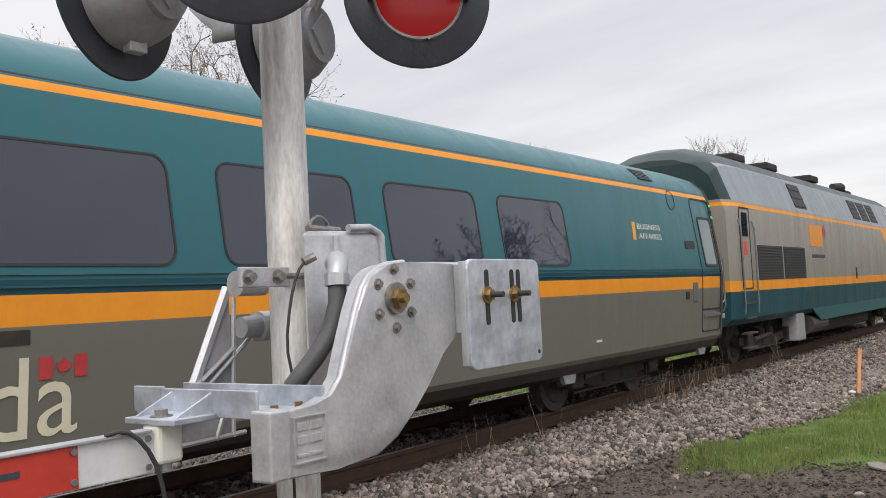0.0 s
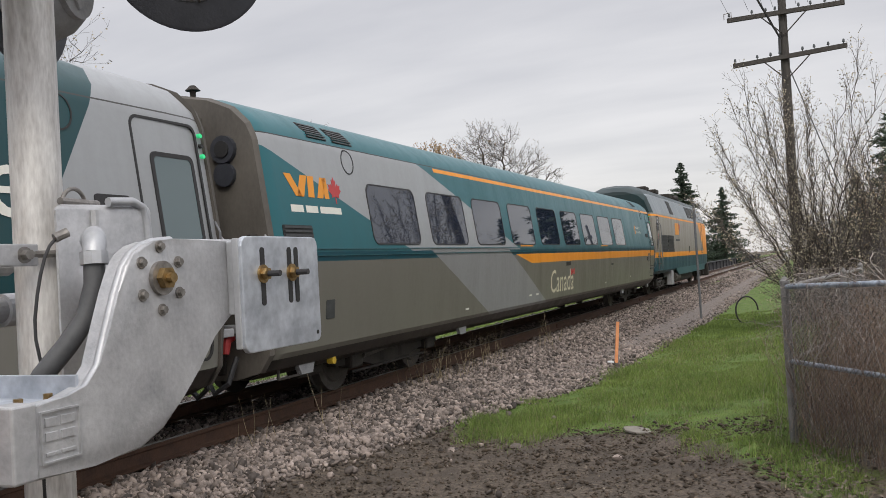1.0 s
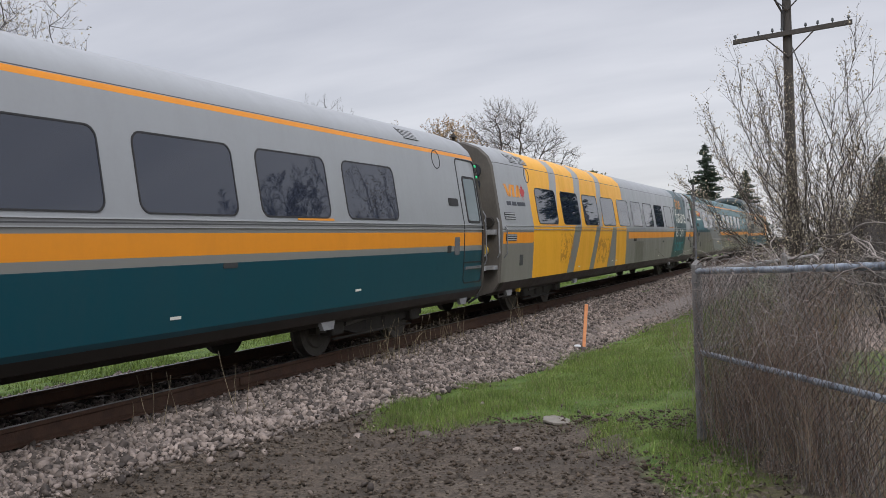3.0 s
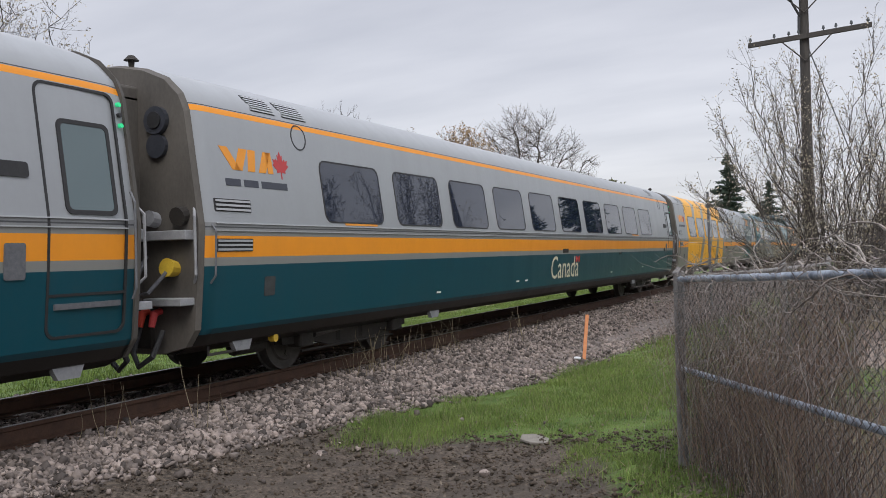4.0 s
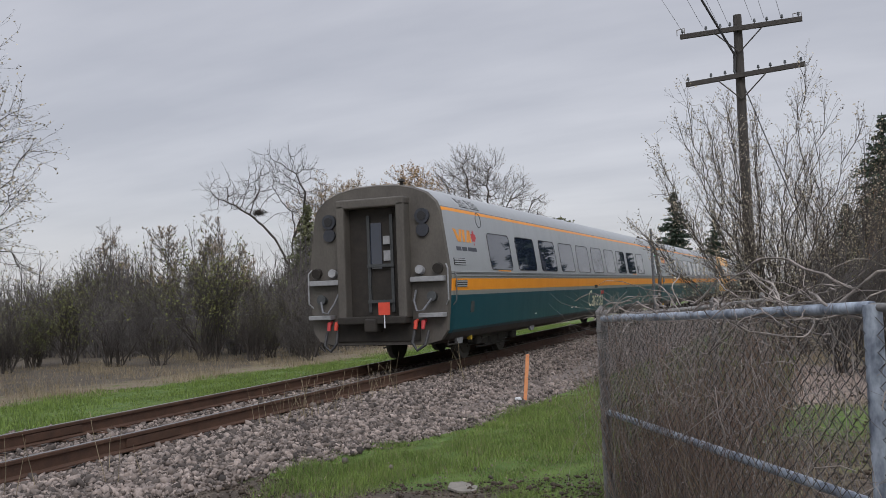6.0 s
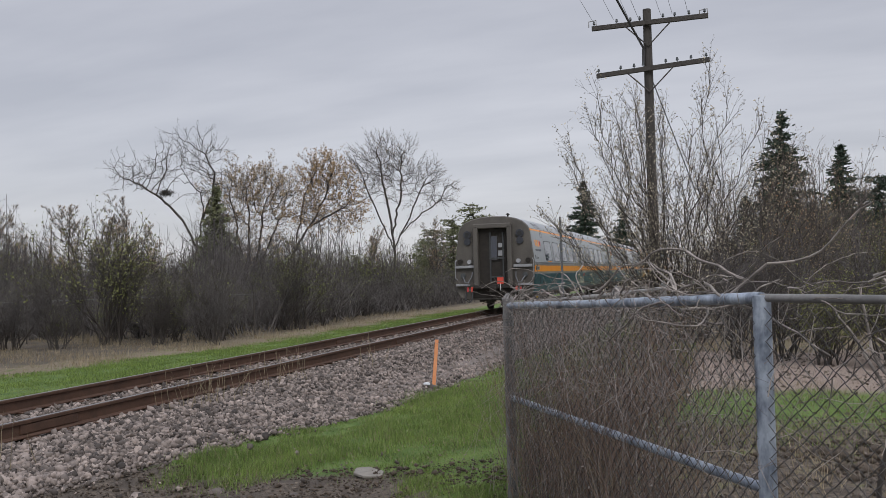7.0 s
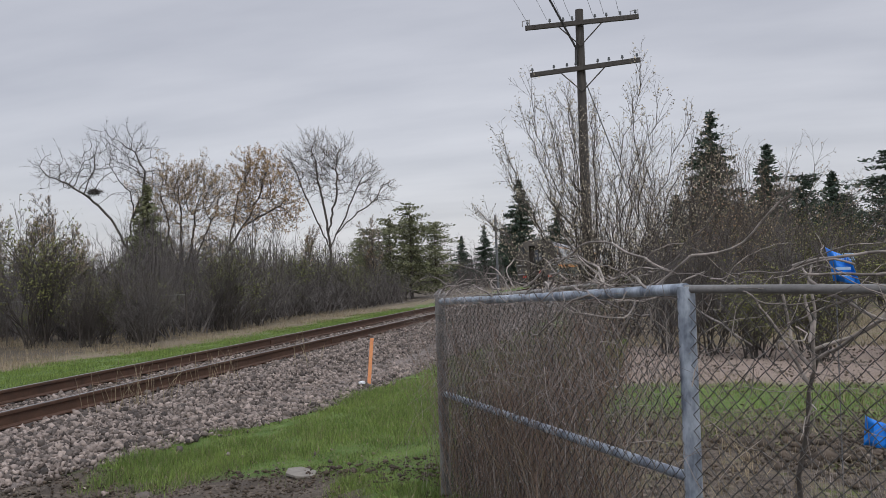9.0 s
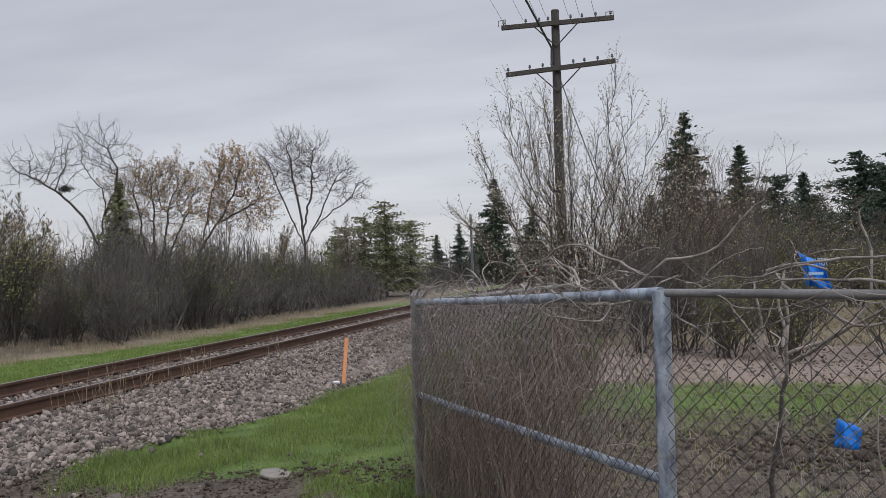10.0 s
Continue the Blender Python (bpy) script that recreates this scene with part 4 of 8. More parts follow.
def end_wall(car, y, d, full):
    """The car's end at y, facing the way d along y: wall, gangway frame, lamps, hoses."""
    def slab(x0, x1, a, b, z0, z1, bevel=0.0):
        return boxed(x0, x1, *sorted((y + d * a, y + d * b)), z0, z1, bevel)
    prof = [(x * 0.985, z) for x, z in HALF if z > 0.5] + [(0.0, 3.60)]
    pts = [(1.02, 0.46)] + [(x * 0.985, z * 0.998) for x, z in HALF if 0.5 < z < 3.62] + [(0, 3.612)]
    outline = pts + [(-x, z) for x, z in reversed(pts[:-1])]
    bm = bmesh.new()
    lo = [bm.verts.new((x, y, z)) for x, z in outline]
    hi = [bm.verts.new((x * 0.985, y + d * 0.07, 0.5 + (z - 0.5) * 0.99)) for x, z in outline]
    bm.faces.new(hi)
    bm.faces.new(list(reversed(lo)))
    for i in range(len(outline)):
        j = (i + 1) % len(outline)
        bm.faces.new((lo[i], lo[j], hi[j], hi[i]))
    wall = part("end_wall", bm, M["endwall"], car, "sooty brown end wall with gangway")
    for x0, x1 in ((-0.74, -0.56), (0.56, 0.74)):
        part("gangway_post", slab(x0, x1, 0.0, 0.34, 0.95, 3.22, 0.03), M["endwall"], wall)
    part("gangway_lintel", slab(-0.74, 0.74, 0.0, 0.34, 3.14, 3.32, 0.03), M["endwall"], wall)
    part("gangway_sill", slab(-0.74, 0.74, 0.0, 0.40, 0.88, 1.02, 0.02), M["under"], wall)
    # near-black slab across the doorway stands in for its unlit interior
    door = part("gangway_door", slab(-0.56, 0.56, 0.03, 0.09, 1.0, 3.14), M["under"], wall)
    if full:
        part("door_frame", slab(-0.16, -0.10, 0.09, 0.14, 1.1, 3.0), M["louvre"], door)
        part("door_frame", slab(0.34, 0.40, 0.09, 0.14, 1.1, 3.0), M["louvre"], door)
        part("door_window", slab(-0.10, 0.14, 0.09, 0.11, 1.95, 2.85), M["glass"], door, "dark door window")
        for z in (1.28, 1.98):
            part("bar", slab(-0.16, 0.42, 0.13, 0.17, z, z + 0.06), M["louvre"], door)
        part("latch_box", slab(0.2, 0.34, 0.10, 0.16, 2.42, 2.58), M["lampback"], door)
        part("notice", slab(0.18, 0.36, 0.10, 0.112, 2.1, 2.3), M["lampback"], door)
    for s in (-1, 1):
        lp = part("marker_lamp", tubed([(s * 1.02, y + d * 0.06, 2.93), (s * 1.02, y + d * 0.13, 2.93)], 0.15, 16), M["hood"], wall, "round black marker lamp")
        part("lens", tubed([(s * 1.02, y + d * 0.13, 2.93), (s * 1.02, y + d * 0.145, 2.93)], 0.09, 14), M["gasket"], lp)
        part("marker_lamp", tubed([(s * 1.02, y + d * 0.06, 2.66), (s * 1.02, y + d * 0.12, 2.66)], 0.13, 16), M["hood"], wall)
        part("ledge", slab(*sorted((s * 0.76, s * 1.46)), 0.05, 0.20, 1.66, 1.76, 0.01), M["lampback"], wall)
        part("corner_step", slab(*sorted((s * 0.95, s * 1.45)), 0.05, 0.28, 0.98, 1.06, 0.01), M["lampback"], wall)
        cap = part("connector", tubed([(s * 1.2, y + d * 0.05, 1.36), (s * 1.2, y + d * 0.2, 1.38)], [0.08, 0.10], 12), M["louvre"] if full else M["yellowcap"], wall, "capped cable connector")
        part("cable", tubed([(s * 1.2, y + d * 0.2, 1.33), (s * 1.08, y + d * 0.34, 1.12), (s * 0.96, y + d * 0.36, 1.10), (s * 0.86, y + d * 0.25, 1.3), (s * 0.84, y + d * 0.1, 1.5)], 0.022, 7), M["wire"], cap)
        part("socket", tubed([(s * 0.95, y + d * 0.05, 1.88), (s * 0.95, y + d * 0.18, 1.90)], 0.085, 12), M["lampback"], wall)
        part("socket", tubed([(s * 1.32, y + d * 0.05, 1.92), (s * 1.32, y + d * 0.16, 1.90)], 0.10, 12), M["under"], wall)
        for xx in (0.86, 1.02):
            part("hose_head", tubed([(s * xx, y + d * 0.1, 0.92), (s * xx, y + d * 0.2, 0.9), (s * xx, y + d * 0.24, 0.76)], [0.035, 0.045, 0.035], 10), M["redpaint"] if xx < 1 else M["leafred"], wall, "red air hose coupling")
        part("air_hose", tubed([(s * 0.84, y + d * 0.2, 0.78), (s * 0.82, y + d * 0.3, 0.5), (s * 0.93, y + d * 0.34, 0.36), (s * 1.08, y + d * 0.3, 0.46), (s * 1.1, y + d * 0.16, 0.72)], 0.03, 8), M["rubber"], wall)
        part("grab_rail", tubed([(s * 1.46, y + d * 0.05, 2.0), (s * 1.52, y + d * 0.12, 1.9), (s * 1.52, y + d * 0.12, 1.3), (s * 1.44, y + d * 0.05, 1.2)], 0.016, 6), M["lampback"], wall)
    part("coupler", slab(-0.13, 0.13, -0.2, 0.46, 0.72, 0.98, 0.04), M["under"], wall, "grimy knuckle coupler")
    part("buffer_beam", slab(-0.9, 0.9, -0.1, 0.12, 0.52, 0.95, 0.02), M["under"], wall)
    if d < 0:
        part("vent_dome", tubed([(0.55, y + 0.05, 3.56), (0.55, y + 0.05, 3.64), (0.55, y + 0.05, 3.645), (0.55, y + 0.05, 3.70)], [0.03, 0.035, 0.085, 0.03], 12), M["under"], wall, "small dark roof dome")
    if full:
        part("end_marker", slab(0.18, 0.42, 0.40, 0.42, 1.05, 1.29), M["redpaint"], wall, "square red end marker plate")
        part("marker_staff", tubed([(0.3, y + d * 0.41, 1.05), (0.3, y + d * 0.41, 0.8)], 0.012, 6), M["white"], wall)
    return wall


def coach(label, paint, windows, blanks, front_y, lettering, group):
    car = empty("passenger_coach", label, "rail coach", group)
    ys = [0.0, 0.06, 0.2, 12.0, 24.4, 24.8, LEN]
    part("body", shell(HALF, ys, [0.97, 0.99, 1, 1, 1, 0.99, 0.965]), LIVERY[paint], car, smooth=28)
    for i in range(10):
        if i in windows:
            window(car, 2.305 + 1.955 * i)
        elif i in blanks:
            window(car, 2.305 + 1.955 * i, True)
    # rub rails along the belt
    for z in (1.757, 1.835):
        side_part("belt_rail", [(0.15, z - 0.006), (24.8, z - 0.006), (24.8, z + 0.006), (0.15, z + 0.006)], car, M["silver"] if paint != "green" else M["tealpaint"], 0.012, 0.03)
    # entrance door at the front
    for s in (1, -1):
        bm = ring(bmesh.new(), rounded(23.90, 24.80, 0.80, 3.02, 0.10), rounded(23.925, 24.775, 0.825, 2.995, 0.085), -0.01, 0.006, side)
        for v in bm.verts:
            v.co.x *= s
        d = part("entrance_door", bm, M["gasket"], car, "narrow entrance door with an upright window")
        bm = prism(bmesh.new(), rounded(24.13, 24.66, 1.90, 2.68, 0.05), -0.02, 0.007, 0, side)
        for v in bm.verts:
            v.co.x *= s
        part("door_glass", bm, M["glass_lt"], d, "pale green door glass")
        bm = ring(bmesh.new(), rounded(24.10, 24.69, 1.87, 2.71, 0.07), rounded(24.14, 24.65, 1.91, 2.67, 0.05), -0.01, 0.012, side)
        for v in bm.verts:
            v.co.x *= s
        part("glass_seal", bm, M["gasket"], d)
    part("threshold_line", prism(bmesh.new(), [(23.92, 1.16), (24.78, 1.16), (24.78, 1.185), (23.92, 1.185)], -0.01, 0.006, 0, side), M["gasket"], car)
    part("step_tread", prism(bmesh.new(), [(23.98, 1.05), (24.72, 1.05), (24.72, 1.10), (23.98, 1.10)], -0.01, 0.022, 0, side), M["wire"], car, "bare metal foot step")
    for k, (z, on) in enumerate(((2.93, 1), (2.83, 0), (2.73, 1))):
        part("door_lamp", prism(bmesh.new(), circle(24.88, z, 0.022, 10), -0.01, 0.025, 0, lambda y, z: side(y, z) * 0.985), M["greenlamp"] if on else M["gasket"], car, "small green door lamp")
    part("door_control", prism(bmesh.new(), rounded(23.48, 23.68, 1.32, 1.62, 0.02, 2), -0.01, 0.012, 0, side), M["wire"], car, "small metal door control box")
    part("door_control", prism(bmesh.new(), rounded(23.18, 23.32, 1.36, 1.48, 0.02, 2), -0.01, 0.012, 0, side), M["gasket"], car)
    part("number_window", prism(bmesh.new(), rounded(23.36, 23.76, 2.16, 2.29, 0.03, 3), -0.01, 0.012, 0, side), M["gasket"], car, "small dark display window")
    part("handrail", tubed([(side(0, 1.2) + 0.01, 24.87, 1.1), (side(0, 1.3) + 0.05, 24.87, 1.2), (side(0, 2.0) + 0.05, 24.87, 2.0), (side(0, 2.1) + 0.01, 24.87, 2.1)], 0.012, 6), M["wire"], car)
    part("handrail", tubed([(side(0, 1.1) + 0.0, 0.10, 1.2), (side(0, 1.3) + 0.05, 0.10, 1.28), (side(0, 1.9) + 0.05, 0.10, 1.75), (side(0, 2.0) + 0.0, 0.10, 1.83)], 0.012, 6), M["wire"], car)
    for cy in (1.92, 23.1):
        part("round_hatch", ring(bmesh.new(), circle(cy, 2.93, 0.16), circle(cy, 2.93, 0.145), -0.01, 0.006, side), M["gasket"], car, "round hatch cover seam")
    louvres(car, 1.06, 1.54, 3.16, 3.36, 6, M["louvre"] if paint == "green" else M["silver"])
    louvres(car, 1.67, 2.20, 3.16, 3.36, 6, M["louvre"] if paint == "green" else M["silver"])
    louvres(car, 22.10, 22.66, 3.20, 3.385, 6, M["louvre"] if paint == "green" else M["silver"])
    for z0 in (1.96, 1.53):
        louvres(car, 0.16, 0.78, z0, z0 + 0.14, 3, M["louvre"] if paint == "green" else M["silver"])
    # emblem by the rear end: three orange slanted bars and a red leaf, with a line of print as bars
    def slant(y0, w, k):
        return [(y0 - k, 2.68), (y0, 2.43), (y0 + w, 2.43), (y0 + w - k, 2.68)]
    for y0, w, k in ((0.55, 0.14, 0.20), (0.58, 0.14, -0.12), (0.82, 0.13, -0.04), (1.02, 0.13, -0.12), (1.2, 0.10, 0.02)):
        side_part("emblem_bar", slant(y0, w, k)[::-1], car, M["orange"], 0.004, 0.01, label="orange emblem stroke")
    side_part("leaf_emblem", maple(1.46, 2.54, 0.17), car, M["leafred"], 0.004, 0.01, label="red maple leaf emblem")
    for y0, y1 in ((0.40, 0.66), (0.72, 0.98), (1.04, 1.54)):
        side_part("print_bar", [(y0, 2.25), (y1, 2.25), (y1, 2.33), (y0, 2.33)], car, M["offwhite"] if paint == "green" else M["navy"], 0.004, 0.01)
    for y in ((8.6, 15.9) if paint == "green" else (2.75, 18.65)):
        side_part("orange_strip", [(y, 1.855), (y + 0.85, 1.855), (y + 0.85, 1.885), (y, 1.885)], car, M["orange"], 0.005, 0.01)
    # low fittings and stencils
    part("hatch", prism(bmesh.new(), rounded(1.02, 1.22, 1.02, 1.24, 0.015, 2), -0.01, 0.006, 0, side), M["louvre"], car)
    for y, z in ((5.6, 0.82), (9.2, 0.86), (9.7, 0.86), (16.4, 0.84), (20.1, 0.9)):
        side_part("stencil_bar", [(y, z), (y + 0.16, z), (y + 0.16, z + 0.03), (y, z + 0.03)], car, M["offwhite"], 0.004, 0.01)
    side_part("jack_pad_cover", rounded(17.2, 17.45, 1.32, 1.38, 0.02, 2), car, M["louvre"], 0.006, 0.01)
    side_part("number_bar", [(12.1, 1.41), (12.5, 1.41), (12.5, 1.5), (12.1, 1.5)], car, M["under"], 0.004, 0.01)
    for name, data, mat, lab in lettering(car):
        part(name, data, mat, car, lab)
    end_wall(car, 0.0, -1, front_y == "last")
    end_wall(car, LEN, 1, False)
    # underframe
    part("underframe", boxed(-1.05, 1.05, 1.0, 23.9, 0.46, 0.60, 0.04), M["under"], car)
    for y0, y1, z in ((6.3, 8.2, 0.42), (9.4, 10.2, 0.44), (13.0, 15.2, 0.42), (16.2, 17.6, 0.43)):
        part("equipment_box", boxed(-0.95, 0.95, y0, y1, z, 0.62, 0.03), M["under"], car)
    for y in (0.55, 5.55, 19.35, 24.0):
        part("bracket", prism(bmesh.new(), [(y, 0.72), (y + 0.55, 0.72), (y + 0.42, 0.42), (y + 0.18, 0.42)], 1.28, 1.34), M["lampback"], car)
    part("air_tank", tubed([(1.0, 1.1, 0.42), (1.0, 1.6, 0.42)], 0.11, 12), M["under"], car)
    part("drain_cap", tubed([(1.28, 1.45, 0.50), (1.36, 1.45, 0.50)], 0.05, 10), M["yellowcap"], car)
    part("step", tubed([(1.3, 0.3, 0.72), (1.3, 0.3, 0.42), (1.3, 1.0, 0.42), (1.3, 1.0, 0.72)], 0.018, 6), M["wheel"], car)
    bogie(car, 3.58, 2.46)
    bogie(car, LEN - 3.58, 2.46)
    return car


def country_word(car, d=0.60):
    return [("country_lettering", text_mesh("Canada", 10.72 + d, 12.76 + d, 0.84, 1.34, side, 0.005), M["cream"], "cream serif-like country name"),
            ("small_flag", prism(bmesh.new(), [(12.50 + d, 1.19), (12.585 + d, 1.19), (12.585 + d, 1.33), (12.50 + d, 1.33)], -0.005, 0.006, 0, side), M["leafred"], "red bar of a small flag"),
            ("small_flag", prism(bmesh.new(), [(12.735 + d, 1.19), (12.82 + d, 1.19), (12.82 + d, 1.33), (12.735 + d, 1.33)], -0.005, 0.006, 0, side), M["leafred"], "red bar of a small flag"),
            ("flag_leaf", prism(bmesh.new(), maple(12.66 + d, 1.26, 0.06), -0.005, 0.006, 0, side), M["leafred"], "small red leaf")]


def slogan(car):
    return [("slogan_word", text_mesh("the", 20.78, 22.0, 2.64, 3.18, side, 0.006), M["orange"], "orange slogan word"),
            ("slogan_word", text_mesh("future", 20.40, 22.74, 2.06, 2.65, side, 0.006), M["offwhite"], "off-white slogan word"),
            ("slogan_word", text_mesh("is on", 20.10, 21.83, 1.51, 1.92, side, 0.006), M["offwhite"], "off-white slogan word"),
            ("slogan_word", text_mesh("board", 19.83, 21.89, 0.94, 1.47, side, 0.006), M["tealprint"], "light teal slogan word")]


def business(car):
    return country_word(car, 0.06) + [("class_lettering", text_mesh("BUSINESS", 21.62, 22.45, 2.42, 2.50, side, 0.006), M["offwhite"], "white class lettering"),
                                ("class_lettering", text_mesh("AFFAIRES", 21.62, 22.45, 2.28, 2.36, side, 0.006), M["offwhite"], "white class lettering"),
                                ("class_mark", prism(bmesh.new(), [(21.42, 2.26), (21.52, 2.26), (21.56, 2.52), (21.46, 2.52)], -0.005, 0.006, 0, side), M["orange"], "orange slanted bar")]


CARS = [
    coach("teal and taupe rail coach with an orange belt stripe", "green", range(9), (), "", business, "coaches of the train"),
    coach("yellow-wrapped silver rail coach with a teal slogan panel", "yellow", range(8), (8, 9), "", slogan, "coaches of the train"),
    coach("silver rail coach with orange stripe and teal skirt", "grey", range(10), (), "", country_word, "coaches of the train"),
    coach("last silver and teal rail coach with sooty end wall", "grey", range(10), (), "last", country_word, "coaches of the train"),
]

# locomotive: built from its rear at y = 0
LHALF = [(0.0, 0.80), (1.30, 0.80), (1.44, 0.92), (1.46, 1.42), (1.46, 3.05), (1.44, 3.12), (1.19, 3.84), (0.95, 4.08), (0.5, 4.26), (0.0, 4.30)]


def lside(y, z):
    return float(np.interp(z, [p[1] for p in LHALF[1:]], [p[0] for p in LHALF[1:]]))


def locomotive():
    car = empty("locomotive", "taupe diesel locomotive with silver roof and orange nose", "locomotive")
    full = LHALF + [(-x, z) for x, z in reversed(LHALF[1:-1])]
    bm = bmesh.new()
    rings = []
    for y, s, dz in ((0.0, 0.96, -0.30), (0.2, 0.985, -0.14), (0.6, 1.0, -0.04), (1.6, 1, 0), (16.5, 1, 0), (17.6, 0.99, -0.05), (18.6, 0.95, -0.55), (19.4, 0.88, -1.25), (19.9, 0.74, -1.6)):
        rings.append([bm.verts.new((x * s, y, z if z < 1.5 else z + dz * (z - 1.5) / 2.7)) for x, z in full])
    n = len(full)
    for r0, r1 in zip(rings, rings[1:]):
        for i in range(n):
            bm.faces.new((r0[i], r0[(i + 1) % n], r1[(i + 1) % n], r1[i]))
    bm.faces.new(list(reversed(rings[0])))
    bm.faces.new(rings[-1])
    part("body", bm, LIVERY["loco"], car, smooth=25)
    for y0 in (1.55, 3.35):
        louvres(car, y0, y0 + 1.7, 1.62, 2.30, 12, M["louvre"], lside)
    louvres(car, 4.75, 5.75, 3.20, 3.78, 3, M["gasket"], lside)
    for y0 in (10.7, 11.9, 13.1):
        louvres(car, y0, y0 + 1.0, 3.20, 3.76, 4, M["gasket"], lside)
    part("cab_window", prism(bmesh.new(), rounded(16.0, 16.8, 3.2, 3.75, 0.06), -0.02, 0.005, 0, lside), M["glass"], car, "dark cab side window")
    part("cab_window", prism(bmesh.new(), rounded(17.0, 17.5, 3.2, 3.7, 0.06), -0.02, 0.0, 0, lside), M["glass"], car)
    part("cab_door", ring(bmesh.new(), rounded(15.3, 15.95, 1.5, 3.0, 0.05), rounded(15.33, 15.92, 1.53, 2.97, 0.04), -0.01, 0.006, lside), M["gasket"], car)
    part("rear_door", ring(bmesh.new(), rounded(0.55, 1.15, 1.45, 3.0, 0.05), rounded(0.58, 1.12, 1.48, 2.97, 0.04), -0.01, 0.008, lside), M["gasket"], car, "narrow rear side door")
    part("rear_door_window", prism(bmesh.new(), rounded(0.68, 1.02, 2.45, 2.9, 0.04), -0.02, 0.006, 0, lside), M["glass"], car)
    part("door_notice", prism(bmesh.new(), rounded(0.74, 0.94, 2.1, 2.35, 0.01, 2), -0.02, 0.006, 0, lside), M["redpaint"], car)
    for yy in (0.45, 1.25):
        part("handrail", tubed([(1.5, yy, 1.0), (1.52, yy, 1.2), (1.52, yy, 2.6), (1.48, yy, 2.75)], 0.016, 6), M["wire"], car)
    for z in (0.35, 0.62, 0.9, 1.18):
        part("ladder_step", boxed(1.36, 1.50, 0.58, 1.12, z, z + 0.03), M["wheel"], car)
    side_part("emblem_panel", [(5.6, 2.35), (6.75, 2.35), (6.75, 2.85), (5.6, 2.85)], car, M["orange"], 0.005, 0.01, fx=lside, label="faded orange emblem block")
    side_part("leaf_emblem", maple(6.95, 2.7, 0.2), car, M["leafred"], 0.005, 0.01, fx=lside)
    side_part("print_bar", [(5.7, 2.08), (6.9, 2.08), (6.9, 2.16), (5.7, 2.16)], car, M["louvre"], 0.005, 0.01, fx=lside)
    part("class_lamp", prism(bmesh.new(), rounded(0.42, 0.66, 3.42, 3.62, 0.03, 3), -0.03, 0.02, 0, lambda y, z: lside(y, z) * 0.955), M["leafred"], car, "dark red class lamp")
    for y, x in ((2.4, 0.5), (4.6, 0.55), (8.2, 0.6), (13.6, 0.3)):
        part("roof_vent", boxed(x - 0.35, x + 0.35, y, y + 0.8, 4.12, 4.30, 0.04), M["under"], car)
    part("horn_cluster", tubed([(0.5, 12.6, 4.34), (0.5, 13.6, 4.37)], [0.10, 0.16], 10), M["under"], car, "roof horn cluster")
    part("side_fitting", prism(bmesh.new(), rounded(10.2, 10.32, 1.55, 1.85, 0.02, 2), -0.01, 0.02, 0, lside), M["gasket"], car)
    part("fuel_tank", boxed(-1.25, 1.25, 7.2, 12.6, 0.28, 0.85, 0.12), M["under"], car)
    part("air_tank", tubed([(1.2, 5.6, 0.55), (1.2, 7.0, 0.55)], 0.22, 14), M["wheel"], car)
    part("side_skirt", prism(bmesh.new(), [(5.4, 0.95), (16.8, 0.95), (16.4, 0.62), (6.2, 0.62)], 1.40, 1.44), M["tealpaint"], car)
    part("rear_gangway", boxed(-0.7, 0.7, -0.35, 0.05, 0.95, 3.1, 0.04), M["under"], car)
    part("coupler", boxed(-0.13, 0.13, -0.6, 0.2, 0.72, 0.98, 0.04), M["under"], car)
    part("pilot", boxed(-1.3, 1.3, 19.5, 19.95, 0.2, 0.9, 0.06), M["under"], car)
    part("sand_box", boxed(1.05, 1.40, 4.3, 4.9, 0.25, 0.85, 0.03), M["lampback"], car)
    bogie(car, 3.0, 2.74)
    bogie(car, 16.6, 2.74)
    return car


LOCO = locomotive()
TRAIN = [(LOCO, 25.75)] + [(c, -25.9 * k) for k, c in enumerate(CARS)]


def run(t):
    """How far the train has come along the track: it slows a little."""
    return -9.54 + 17.80 * t - 0.04 * t * t


# ---------- the crossing signal with its gate ----------
def settle(thing, p):
    """Stands a thing whose parts were built in place at its base p."""
    thing.matrix_basis = Matrix.Translation(p)
    for c in thing.children:
        c.matrix_parent_inverse = Matrix.Translation(-Vector(p))


def bolt(parent, p, d, r, length, mat, name="bolt"):
    p, d = Vector(p), Vector(d).normalized()
    b = part(name, tubed([p, p + d * length], r, 6), mat, parent)
    part("washer", tubed([p, p + d * 0.004], r * 1.6, 14), mat, b)
    return b


